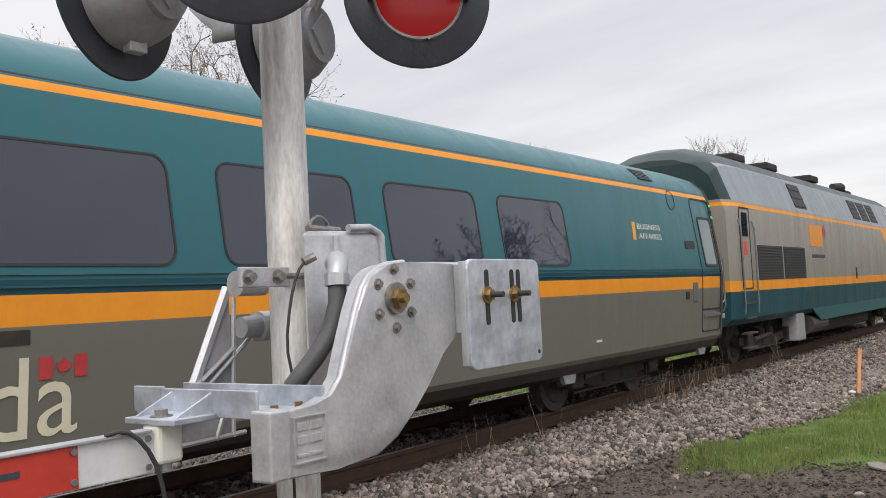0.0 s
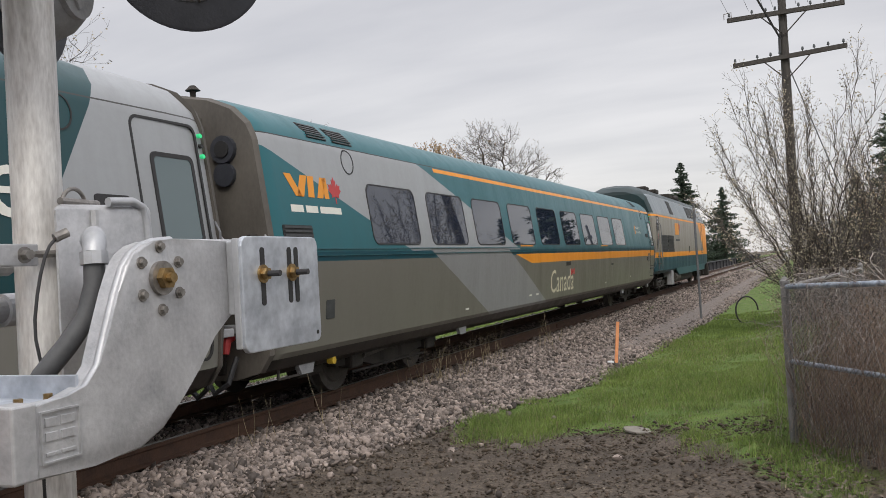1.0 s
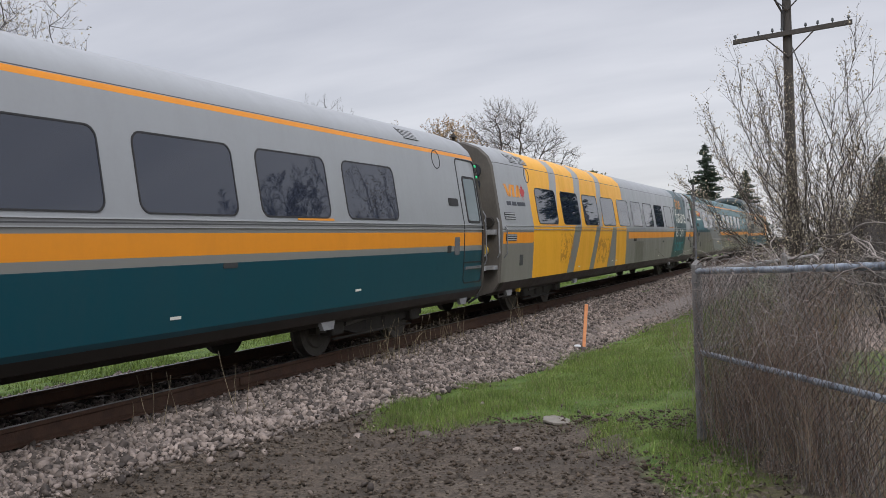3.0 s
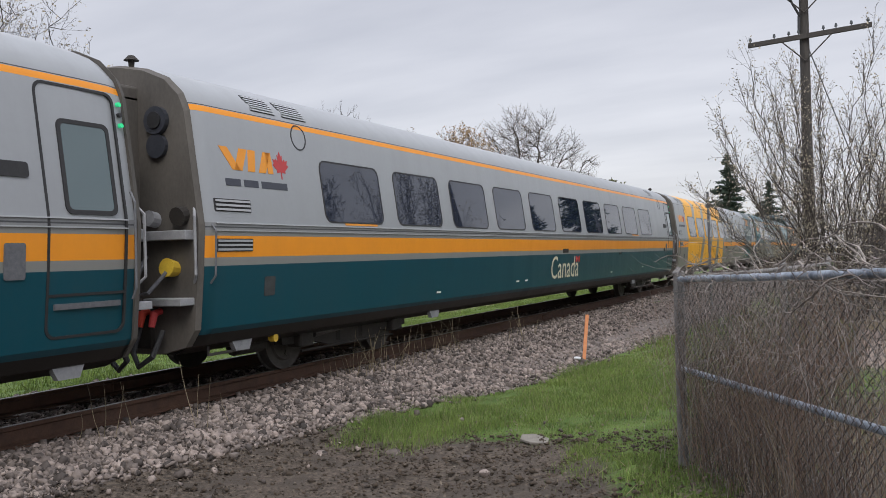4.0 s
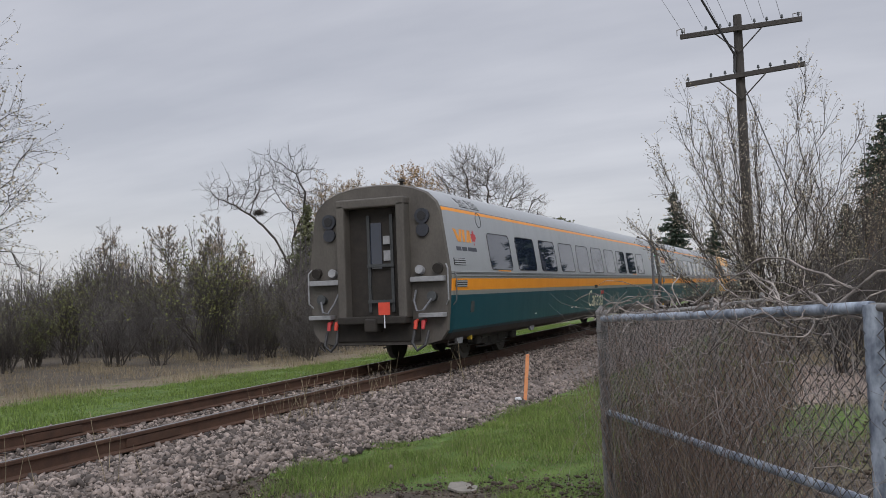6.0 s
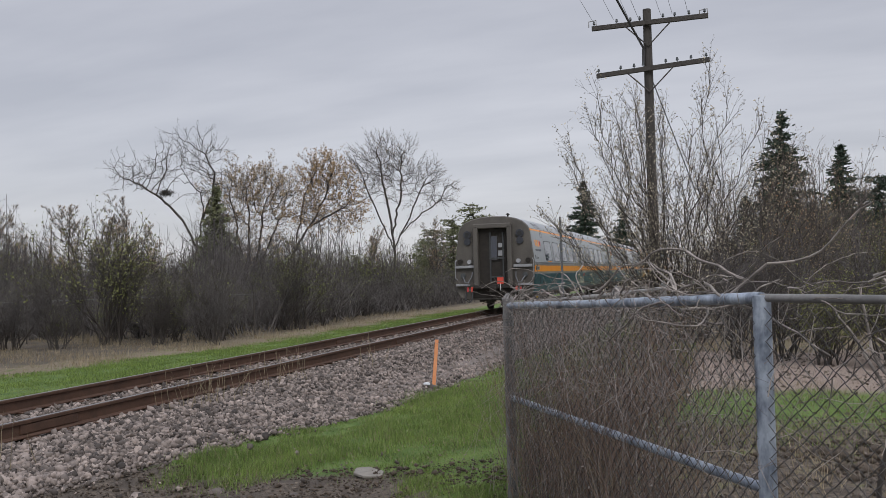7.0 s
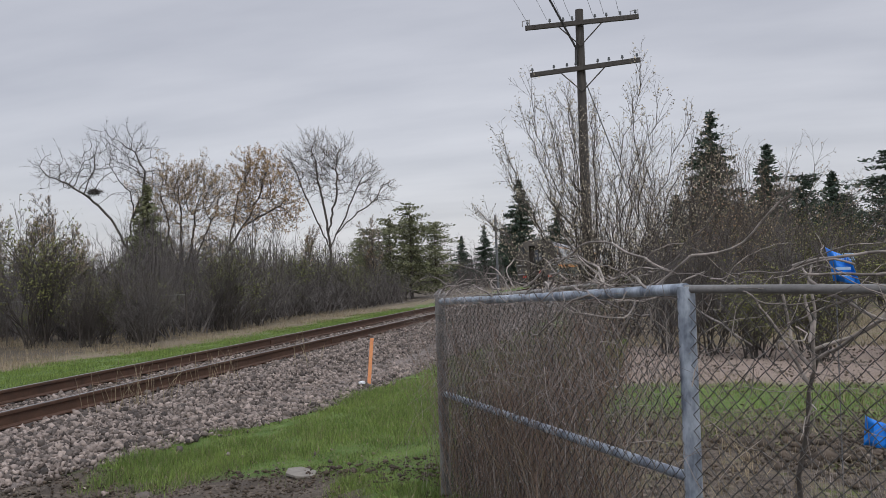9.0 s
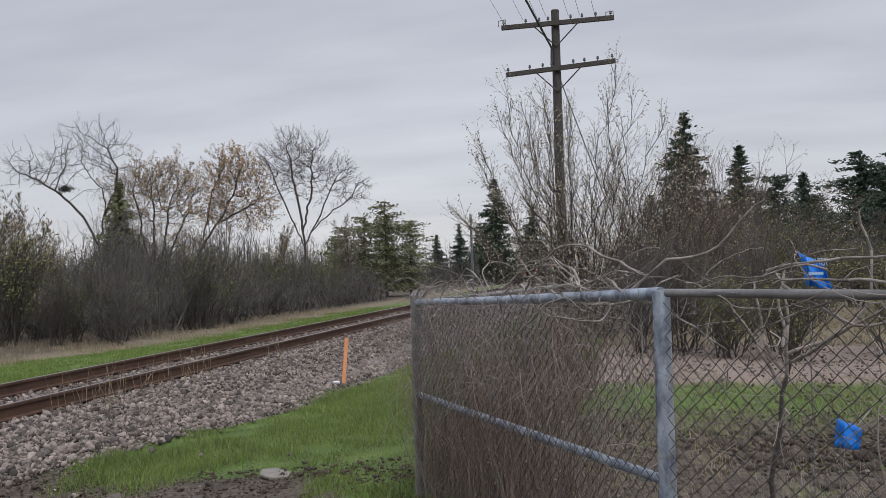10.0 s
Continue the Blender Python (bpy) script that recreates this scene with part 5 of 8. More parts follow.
def crossing_gate():
    g = empty("crossing_gate", "aluminium railway crossing signal mast with lowered striped gate", "crossing gate")
    MX, MY = 4.70, 2.005
    part("mast", tubed([(MX, MY, -0.30), (MX, MY, 4.4)], 0.068, 32), M["galv_pole"], g, "scratched aluminium mast", smooth=40)
    part("mast_base", tubed([(MX, MY, -0.36), (MX, MY, -0.1), (MX, MY, -0.02)], [0.26, 0.2, 0.1], 20), M["cast"], g)
    # crossarm and lamps
    part("crossarm", tubed([(MX, MY - 0.62, 2.80), (MX, MY + 0.72, 2.80)], 0.035, 12), M["cast"], g)
    def lamp(c, n, lit_side):
        c, n = Vector(c), Vector(n).normalized()
        d, a, b = frame_at(n)
        disc = part("lamp_background", tubed([c - n * 0.004, c + n * 0.004, c + n * 0.012], [0.25, 0.255, 0.245], 48), M["hood"], g, "round black lamp background", smooth=40)
        part("lens_rim", tubed([c + n * 0.008, c + n * 0.024], [0.161, 0.157], 40), M["lampback"], disc)
        part("red_lens", tubed([c + n * 0.02, c + n * 0.036, c + n * 0.044], [0.155, 0.13, 0.05], 40), M["lens"], disc, "dark red signal lens", smooth=60)
        for k in range(3):
            a0 = radians(100 + 120 * k)
            q = c + (a * math.cos(a0) + b * math.sin(a0)) * 0.158
            part("screw", tubed([q + n * 0.02, q + n * 0.036], 0.006, 8), M["steel"], disc)
        # visor: a half shell over the lens
        bm = bmesh.new()
        upv = Vector((0, 0, 1))
        sidev = n.cross(upv).normalized()
        rows = []
        for L, r in ((0.01, 0.175), (0.17, 0.18), (0.34, 0.185)):
            row = []
            for k in range(15):
                th = radians(-8 + 196 * k / 14)
                cut = max(0.12, math.sin(max(0.0, th)) ) if L > 0.1 else 1.0
                row.append(bm.verts.new(c + n * (L * (0.35 + 0.65 * cut) if L > 0.1 else L) + (sidev * math.cos(th) + upv * math.sin(th)) * r))
            rows.append(row)
        for r0, r1 in zip(rows, rows[1:]):
            for k in range(14):
                bm.faces.new((r0[k], r0[k + 1], r1[k + 1], r1[k]))
        v = part("visor", bm, M["lampback"] if not lit_side else M["hood"], disc, "curved lamp visor", smooth=50)
        v.modifiers.new("thickness", "SOLIDIFY").thickness = 0.006
        back = part("lamp_housing", tubed([c - n * 0.01, c - n * 0.05, c - n * 0.12, c - n * 0.16, c - n * 0.165, c - n * 0.185], [0.17, 0.165, 0.145, 0.115, 0.10, 0.098], 32), M["lampback"], disc, "grey rounded lamp housing", smooth=40)
        part("housing_plate", tubed([c - n * 0.186, c - n * 0.192], [0.075, 0.072], 4), M["lampback"], back)
        part("hinge", boxed(-0.02, 0.02, -0.03, 0.03, -0.02, 0.02, 0.004), M["cast"], back).matrix_basis = Matrix.Translation(c - n * 0.06 + Vector((0, 0, -0.165)))
        part("bracket", tubed([c - n * 0.1, Vector((MX, c.y, 2.80))], 0.022, 8), M["cast"], disc)
    lamp((4.93, 2.438, 2.705), (0.72, -0.69, 0), True)
    lamp((4.93, 1.652, 2.685), (0.72, -0.69, 0), True)
    lamp((4.43, 1.60, 2.62), (-0.972, -0.243, 0), False)
    lamp((4.43, 2.25, 2.61), (-0.972, -0.243, 0), False)
    # mechanism case behind the plate
    def plan(pts, z0, z1, slope=0.0):
        bm = bmesh.new()
        lo = [bm.verts.new((x, y, z0)) for x, y in pts]
        hi = [bm.verts.new((x, y, z1 - slope * (y - pts[0][1]))) for x, y in pts]
        bm.faces.new(hi)
        bm.faces.new(lo[::-1])
        for i in range(len(pts)):
            j = (i + 1) % len(pts)
            bm.faces.new((lo[i], lo[j], hi[j], hi[i]))
        bmesh.ops.recalc_face_normals(bm, faces=bm.faces)
        bmesh.ops.bevel(bm, geom=list(bm.edges), offset=0.018, segments=3, affect="EDGES", profile=0.5)
        return bm
    case = part("mechanism_case", plan([(4.845, 1.92), (4.875, 2.27), (4.50, 2.66), (4.50, 2.30)], 1.32, 1.885, -0.02), M["cast"], g, "cast aluminium gate mechanism case", smooth=35)
    part("case_hump", plan([(4.84, 2.20), (4.80, 2.40), (4.52, 2.78), (4.50, 2.55)], 1.45, 1.86, 0.35), M["cast"], case, smooth=35)
    part("lid_seam", tubed([(4.868, 2.10, 1.895), (4.870, 2.20, 1.90), (4.872, 2.238, 1.885), (4.874, 2.25, 1.84), (4.876, 2.255, 1.74)], 0.013, 8), M["galv"], case, smooth=50)
    part("lid_seam", tubed([(4.872, 2.238, 1.885), (4.7, 2.42, 1.895), (4.52, 2.60, 1.9)], 0.012, 8), M["galv"], case, smooth=50)
    part("case_rib", tubed([(4.862, 2.05, 1.34), (4.862, 2.05, 1.87)], 0.012, 6), M["cast"], case)
    part("lifting_ring", tubed([(4.80, 2.04 + 0.045 * math.cos(a), 1.885 + 0.05 * math.sin(a)) for a in [math.pi * k / 10 for k in range(11)]], 0.006, 8), M["steel"], case, "steel lifting ring")
    part("ring_bar", tubed([(4.82, 1.97, 1.895), (4.80, 2.13, 1.895)], 0.011, 8), M["steel"], case)
    part("pivot_shaft", tubed([(4.7, 2.14, 1.66), (5.1, 1.98, 1.668)], 0.05, 16), M["cast"], case)
    # swinging arm plate, a cast S-shape with a raised rim
    OUT = [(1.885, 1.735), (1.92, 1.755), (1.965, 1.766), (2.043, 1.772), (2.33, 1.772), (2.334, 1.569), (2.264, 1.549), (2.201, 1.496), (2.123, 1.411), (2.05, 1.346), (1.967, 1.278), (1.879, 1.243), (1.721, 1.236), (1.487, 1.242), (1.487, 1.402), (1.648, 1.403), (1.711, 1.42), (1.757, 1.467), (1.789, 1.551), (1.825, 1.639), (1.855, 1.700)]
    plate = part("counterweight_plate", prism(bmesh.new(), OUT[::-1], 5.075, 5.14, 0.008), M["cast"], g, "S-shaped cast aluminium arm plate", smooth=30)
    RIM = [(y + 0.006, z - 0.004) for y, z in OUT[14:] + OUT[:4]]
    part("rim", tubed([(5.12, y, z) for y, z in RIM], 0.012, 8), M["galv"], plate, smooth=50)
    part("end_block", boxed(5.078, 5.148, 1.482, 1.55, 1.243, 1.412, 0.006), M["cast"], plate)
    part("label_frame", ring(bmesh.new(), [(1.56, 1.272), (1.675, 1.272), (1.675, 1.388), (1.56, 1.388)], [(1.564, 1.276), (1.671, 1.276), (1.671, 1.384), (1.564, 1.384)], 5.138, 5.147), M["cast"], plate, "raised casting mark frame")
    for z, h in ((1.352, 0.02), (1.32, 0.02), (1.288, 0.008)):
        for y0, y1 in ((1.575, 1.61), (1.62, 1.66)):
            part("casting_mark", boxed(5.139, 5.144, y0, y1, z, z + h, 0.001), M["cast"], plate)
    hub = part("pivot_hub", tubed([(5.14, 1.98, 1.668), (5.152, 1.98, 1.668)], 0.045, 24), M["steel"], plate, "steel hub with brass nut")
    part("pivot_nut", tubed([(5.15, 1.98, 1.668), (5.17, 1.98, 1.668)], 0.03, 6), M["brass"], hub)
    part("pivot_bolt", tubed([(5.168, 1.98, 1.668), (5.185, 1.98, 1.668)], 0.014, 10), M["brass"], hub)
    for k in range(6):
        a = radians(90 + 60 * k)
        bolt(plate, (5.14, 1.98 + 0.083 * math.cos(a), 1.668 + 0.083 * math.sin(a)), (1, 0, 0), 0.010, 0.014, M["steel"])
    # adjusting plate with slots
    adj = part("adjusting_plate", prism(bmesh.new(), rounded(2.262, 2.695, 1.435, 1.778, 0.03, 3), 5.185, 5.20, 0.003), M["zinc"], g, "slotted zinc-plated adjusting plate")
    part("spacer", boxed(5.14, 5.187, 2.27, 2.34, 1.55, 1.765, 0.004), M["galv"], adj)
    part("plate_return", boxed(5.168, 5.19, 2.257, 2.272, 1.45, 1.772, 0.003), M["galv"], adj)
    # black inlays on the solid plate stand in for the shade inside its slots
    for y in (2.365, 2.515, 2.555):
        part("slot", prism(bmesh.new(), rounded(y - 0.011, y + 0.011, 1.57, 1.745, 0.0105, 4), 5.19, 5.2025), M["gasket"], adj, "black inlay for a slot's shaded opening")
    for y in (2.365, 2.525):
        nut = part("slot_nut", tubed([(5.20, y, 1.665), (5.222, y, 1.665)], 0.019, 6), M["brass"], adj, "brass nut on a black stud")
        part("stud", tubed([(5.22, y, 1.665), (5.262, y, 1.665)], 0.0095, 10), M["rubber"], nut)
        part("washer", tubed([(5.20, y, 1.665), (5.206, y, 1.665)], 0.028, 18), M["brass"], nut)
    # a black disc stands in for the shaded bolt hole
    part("plate_hole", tubed([(5.199, 2.67, 1.465), (5.2015, 2.67, 1.465)], 0.007, 10), M["gasket"], adj)
    # mast clamp
    cl = part("mast_clamp", boxed(4.755, 4.775, 1.74, 1.93, 1.72, 1.78, 0.004), M["cast"], g, "bolted mast clamp")
    for y in (1.765, 1.88):
        bolt(cl, (4.775, y, 1.75), (1, -0.2, 0), 0.014, 0.03, M["steel"])
    part("clamp_rod", tubed([(4.765, 1.90, 1.752), (4.80, 2.06, 1.752)], 0.010, 8), M["steel"], cl)
    part("clamp_block", tubed([(4.62, 1.85, 1.738), (4.62, 1.96, 1.738)], 0.04, 14), M["cast"], cl)
    part("cap_boss", tubed([(4.50, 1.97, 1.60), (4.50, 2.05, 1.60)], [0.034, 0.038], 18), M["lampback"], g, "grey round cap boss")
    part("cap_flange", tubed([(4.50, 2.04, 1.60), (4.50, 2.10, 1.60)], [0.05, 0.05], 18), M["cast"], g)
    # far arm: ribbed casting beyond the mast
    FX = 4.45
    rib = part("far_arm", tubed([(FX, 1.96, 1.73), (FX, 1.82, 1.44), (FX, 1.66, 1.25)], 0.018, 6), M["galv"], g, "ribbed far-side arm casting")
    for a, b in (((1.97, 1.70), (1.95, 1.25)), ((1.64, 1.25), (2.00, 1.26)), ((1.64, 1.26), (2.03, 1.56)), ((1.82, 1.44), (1.95, 1.38)), ((1.83, 1.44), (1.97, 1.54)), ((1.88, 1.25), (1.95, 1.42)), ((1.60, 1.24), (1.86, 1.40))):
        part("rib", tubed([(FX + 0.02, *a), (FX + 0.02, *b)], 0.008, 6), M["galv"], rib)
    part("web", prism(bmesh.new(), [(1.64, 1.25), (1.97, 1.25), (1.96, 1.71), (1.82, 1.44)], FX, FX + 0.008), M["lampback"], rib)
    # cross-plates between the two arms (new angle iron)
    ang = part("gate_bracket", boxed(4.56, 5.10, 1.53, 1.722, 1.384, 1.394, 0.002), M["zinc"], g, "bright zinc-plated gate bracket")
    part("tongue", boxed(4.70, 4.90, 1.395, 1.535, 1.380, 1.396, 0.003), M["zinc"], ang)
    part("upstand", boxed(4.53, 5.10, 1.712, 1.722, 1.39, 1.45, 0.002), M["zinc"], ang)
    part("upstand", boxed(4.68, 5.05, 1.53, 1.54, 1.39, 1.455, 0.002), M["zinc"], ang)
    part("upstand", boxed(4.55, 4.68, 1.53, 1.54, 1.39, 1.46, 0.002), M["zinc"], ang)
    for x in (4.72, 4.88):
        part("gusset", prism(bmesh.new(), [(1.41, 1.394), (1.535, 1.394), (1.535, 1.45)], x - 0.004, x + 0.004), M["zinc"], ang)
    for y in (1.58, 1.665):
        bolt(ang, (5.06, y, 1.394), (0, 0, 1), 0.011, 0.02, M["brass"])
    bolt(ang, (4.80, 1.435, 1.396), (0, 0, 1), 0.018, 0.018, M["steel"])
    part("shear_block", boxed(4.765, 4.835, 1.40, 1.475, 1.28, 1.382, 0.01), M["offwhite"], ang, "pale plastic breakaway block")
    part("shear_pin", tubed([(4.80, 1.44, 1.26), (4.80, 1.44, 1.40)], 0.018, 10), M["galv"], ang)
    # the lowered arm across the road
    arm = part("gate_arm", boxed(4.785, 4.815, -5.2, 1.40, 1.262, 1.368, 0.003), M["whitesheet"], g, "white gate arm with red stripes")
    for k in range(8):
        y1 = 1.19 - 0.82 * k
        part("red_stripe", boxed(4.814, 4.818, y1 - 0.41, y1, 1.264, 1.366), M["redsheet"], arm, "red reflective stripe")
        for yy in (y1 - 0.40, y1 - 0.012, y1 + 0.19):
            for z in (1.28, 1.35):
                part("rivet", tubed([(4.817, yy, z), (4.823, yy, z)], 0.008, 10), M["wire"], arm)
    part("print_bar", boxed(4.817, 4.8195, 0.96, 1.05, 1.315, 1.33), M["navy"], arm)
    part("arm_edge", boxed(4.78, 4.825, 0.7, 1.39, 1.364, 1.372, 0.002), M["galv"], arm)
    # wiring
    part("conduit", tubed([(5.01, 1.885, 1.725), (5.012, 1.88, 1.66), (5.0, 1.86, 1.58), (4.97, 1.82, 1.51), (4.93, 1.775, 1.44), (4.88, 1.76, 1.36), (4.80, 1.78, 1.25)], 0.027, 14), M["conduit"], g, "grey flexible conduit", smooth=50)
    elb = part("conduit_elbow", tubed([(4.96, 1.93, 1.775), (4.985, 1.915, 1.785), (5.005, 1.895, 1.775), (5.01, 1.885, 1.74)], 0.03, 14), M["galv"], g, "aluminium conduit elbow", smooth=50)
    part("elbow_nut", tubed([(5.01, 1.885, 1.745), (5.012, 1.883, 1.712)], 0.036, 10), M["galv"], elb)
    part("cable_gland", tubed([(4.93, 1.835, 1.785), (4.945, 1.865, 1.80)], 0.013, 10), M["steel"], g)
    part("cable", tubed([(4.93, 1.84, 1.785), (4.925, 1.823, 1.765), (4.92, 1.81, 1.735), (4.915, 1.798, 1.69), (4.91, 1.79, 1.64), (4.905, 1.784, 1.58), (4.905, 1.784, 1.53), (4.91, 1.79, 1.48), (4.915, 1.80, 1.44), (4.92, 1.82, 1.40), (4.85, 1.84, 1.2), (4.78, 1.91, 0.9), (4.775, 1.93, 0.2)], 0.0045, 8), M["rubber"], g, "thin black cable")
    part("cable", tubed([(4.82, 1.26, 1.374), (4.828, 1.29, 1.380), (4.836, 1.315, 1.374), (4.842, 1.338, 1.355), (4.847, 1.36, 1.325), (4.85, 1.38, 1.285), (4.851, 1.395, 1.23), (4.85, 1.41, 1.15), (4.846, 1.45, 1.06), (4.84, 1.50, 0.98), (4.80, 1.78, 0.85), (4.75, 1.94, 0.8)], 0.006, 8), M["rubber"], g, "thin black cable")
    settle(g, (MX, MY, -0.33))
    g.matrix_basis = Matrix.Translation((MX + 0.025, MY + 0.042, -0.43))


crossing_gate()

# ---------- fine geometry from many thin rods ----------
def rods(P0, P1, R0, R1, sides=3):
    """Arrays of places and faces for many tapered rods."""
    P0, P1 = np.asarray(P0, float), np.asarray(P1, float)
    R0, R1 = np.asarray(R0, float), np.asarray(R1, float)
    d = P1 - P0
    d /= np.maximum(np.linalg.norm(d, axis=1, keepdims=True), 1e-9)
    ref = np.where(np.abs(d[:, 2:3]) < 0.9, np.array([[0, 0, 1.0]]), np.array([[1.0, 0, 0]]))
    a = np.cross(d, ref)
    a /= np.linalg.norm(a, axis=1, keepdims=True)
    b = np.cross(d, a)
    n = len(P0)
    V = np.empty((n, 2, sides, 3))
    for j in range(sides):
        o = a * math.cos(2 * math.pi * j / sides) + b * math.sin(2 * math.pi * j / sides)
        V[:, 0, j], V[:, 1, j] = P0 + o * R0[:, None], P1 + o * R1[:, None]
    base = (np.arange(n) * 2 * sides)[:, None]
    F = np.stack([np.concatenate([base + j, base + (j + 1) % sides, base + sides + (j + 1) % sides, base + sides + j], 1) for j in range(sides)], 1).reshape(-1, 4)
    return V.reshape(-1, 3), F


def flakes(P, size, rng, flat=0.0):
    """Arrays for many small leaf-like quads, turned at random."""
    n = len(P)
    u, w = rng.standard_normal((n, 3)), rng.standard_normal((n, 3))
    u[:, 2] *= 1 - flat
    w[:, 2] *= 1 - flat
    u /= np.linalg.norm(u, axis=1, keepdims=True)
    w -= u * (u * w).sum(1, keepdims=True)
    w /= np.linalg.norm(w, axis=1, keepdims=True)
    s = size * (0.6 + 0.8 * rng.random((n, 1)))
    V = np.stack([P - u * s, P + w * s * 0.55, P + u * s, P - w * s * 0.55], 1)
    return V.reshape(-1, 3), np.arange(4 * n).reshape(n, 4)


def grow(seed, height, r, levels=5, kids=(3, 5), spread=(22, 48), shrink=0.68, lift=0.12, wob=0.12, first=0.3, lean=(0, 0), stems=1, stem_spread=0.0):
    """Branches of a bare tree as rods: lists of thick limbs and of thin twigs, and the twigs' tips."""
    rng = random.Random(seed)
    limbs, twigs, tips = [], [], []
    todo = []
    for s in range(stems):
        d = Vector((lean[0] + rng.uniform(-stem_spread, stem_spread), lean[1] + rng.uniform(-stem_spread, stem_spread), 1)).normalized()
        L = height * (0.44 if levels > 4 else 0.5) * (1 if stems == 1 else rng.uniform(0.6, 1.05))
        todo.append((Vector((rng.uniform(-1, 1) * 0.25 * (stems > 1), rng.uniform(-1, 1) * 0.25 * (stems > 1), -0.1)), d, L, r * (1 if stems == 1 else rng.uniform(0.5, 1)), 0))
    while todo:
        p, d, L, rad, lv = todo.pop()
        n = 5 if lv < 2 else 3
        nodes = []
        for k in range(n):
            d = (d + Vector((rng.gauss(0, wob), rng.gauss(0, wob), rng.gauss(0, wob) + lift * 0.5))).normalized()
            q = p + d * L / n
            r0, r1 = rad * (1 - 0.75 * k / n), rad * (1 - 0.75 * (k + 1) / n)
            (limbs if lv < 2 else twigs).append((p[:], q[:], max(r0, height * 0.0011, 0.003), max(r1, height * 0.0008, 0.0025)))
            p = q
            nodes.append((q.copy(), d.copy(), r1, (k + 1) / n))
        if lv >= levels - 1:
            tips.append(p[:])
            continue
        for c in range(rng.randint(*kids)):
            q, dd, rr, f = nodes[min(n - 1, max(0, int(n * (first + (1 - first) * rng.random()))))]
            ang, az = radians(rng.uniform(*spread)), rng.uniform(0, 2 * math.pi)
            _, a, b = frame_at(dd)
            nd = (dd * math.cos(ang) + (a * math.cos(az) + b * math.sin(az)) * math.sin(ang) + Vector((0, 0, lift))).normalized()
            todo.append((q, nd, L * shrink * rng.uniform(0.7, 1.1), max(rr * 0.75, 0.004), lv + 1))
    return limbs, twigs, tips


def grow_leader(seed, height, r, levels=5, spread=(28, 55), ratio=0.56, lift=0.10, wob=0.10, start=2, lean=(0, 0), stems=1, stem_spread=0.0):
    """Branches of a tree with leading shoots: each shoot runs on and sends off side shoots that shorten towards its tip."""
    rng = random.Random(seed)
    limbs, twigs, tips = [], [], []
    todo = []
    for s in range(stems):
        d = Vector((lean[0] + rng.uniform(-stem_spread, stem_spread), lean[1] + rng.uniform(-stem_spread, stem_spread), 1)).normalized()
        k = 1.0 if s == 0 else rng.uniform(0.65, 0.95)
        todo.append((Vector((rng.uniform(-0.3, 0.3) * (stems > 1), rng.uniform(-0.3, 0.3) * (stems > 1), -0.1)), d, height * 0.93 * k, r * k, 0))
    thin = max(height * 0.0011, 0.003)
    while todo:
        p, d, L, rad, lv = todo.pop()
        n = (9, 7, 5, 4, 3, 3)[lv]
        spin = rng.uniform(0, 6.28)
        for k in range(n):
            d = (d + Vector((rng.gauss(0, wob), rng.gauss(0, wob), rng.gauss(0, wob) + (lift if lv else 0.0)))).normalized()
            q = p + d * L / n
            f = (k + 1) / n
            r0, r1 = rad * (1 - 0.9 * k / n), rad * (1 - 0.9 * f)
            (limbs if lv < 2 else twigs).append((p[:], q[:], max(r0, thin), max(r1, thin * 0.8)))
            p = q
            if lv < levels - 1 and k >= (start if lv == 0 else 0) and k < n - 1:
                for c in range(2 if lv == 0 or rng.random() < 0.35 else 1):
                    spin += 2.4 + rng.uniform(-0.5, 0.5)
                    ang = radians(rng.uniform(*spread))
                    _, a, b = frame_at(d)
                    nd = (d * math.cos(ang) + (a * math.cos(spin) + b * math.sin(spin)) * math.sin(ang)).normalized()
                    todo.append((q, nd, L * ratio * (1.12 - 0.75 * f) * rng.uniform(0.65, 1.15), max(r1 * 0.62, thin), lv + 1))
        tips.append(p[:])
    return limbs, twigs, tips


def rod_mesh(name, segs, sides):
    A = np.array([(*p, *q, a, b) for p, q, a, b in segs])
    return quick(name, *rods(A[:, :3], A[:, 3:6], A[:, 6], A[:, 7], sides))


def bare_tree(name, label, category, seed, place, height, r, bud=None, bud_size=0.05, buds_per_tip=3, twig="twig", group="", leader=False, **kw):
    t = empty(name, label, category, group, Matrix.Translation(place))
    limbs, twigs, tips = (grow_leader if leader else grow)(seed, height, r, **kw)
    part("trunk", rod_mesh("trunk", limbs, 6), M["bark"], t, smooth=60)
    part("crown", rod_mesh("crown", twigs, 3), M[twig], t)
    if bud:
        rng = np.random.default_rng(seed)
        P = np.repeat(np.array(tips), buds_per_tip, 0)
        P = P + rng.standard_normal(P.shape) * bud_size * 2.2
        part("foliage", quick("foliage", *flakes(P, bud_size, rng)), M[bud], t)
    return t


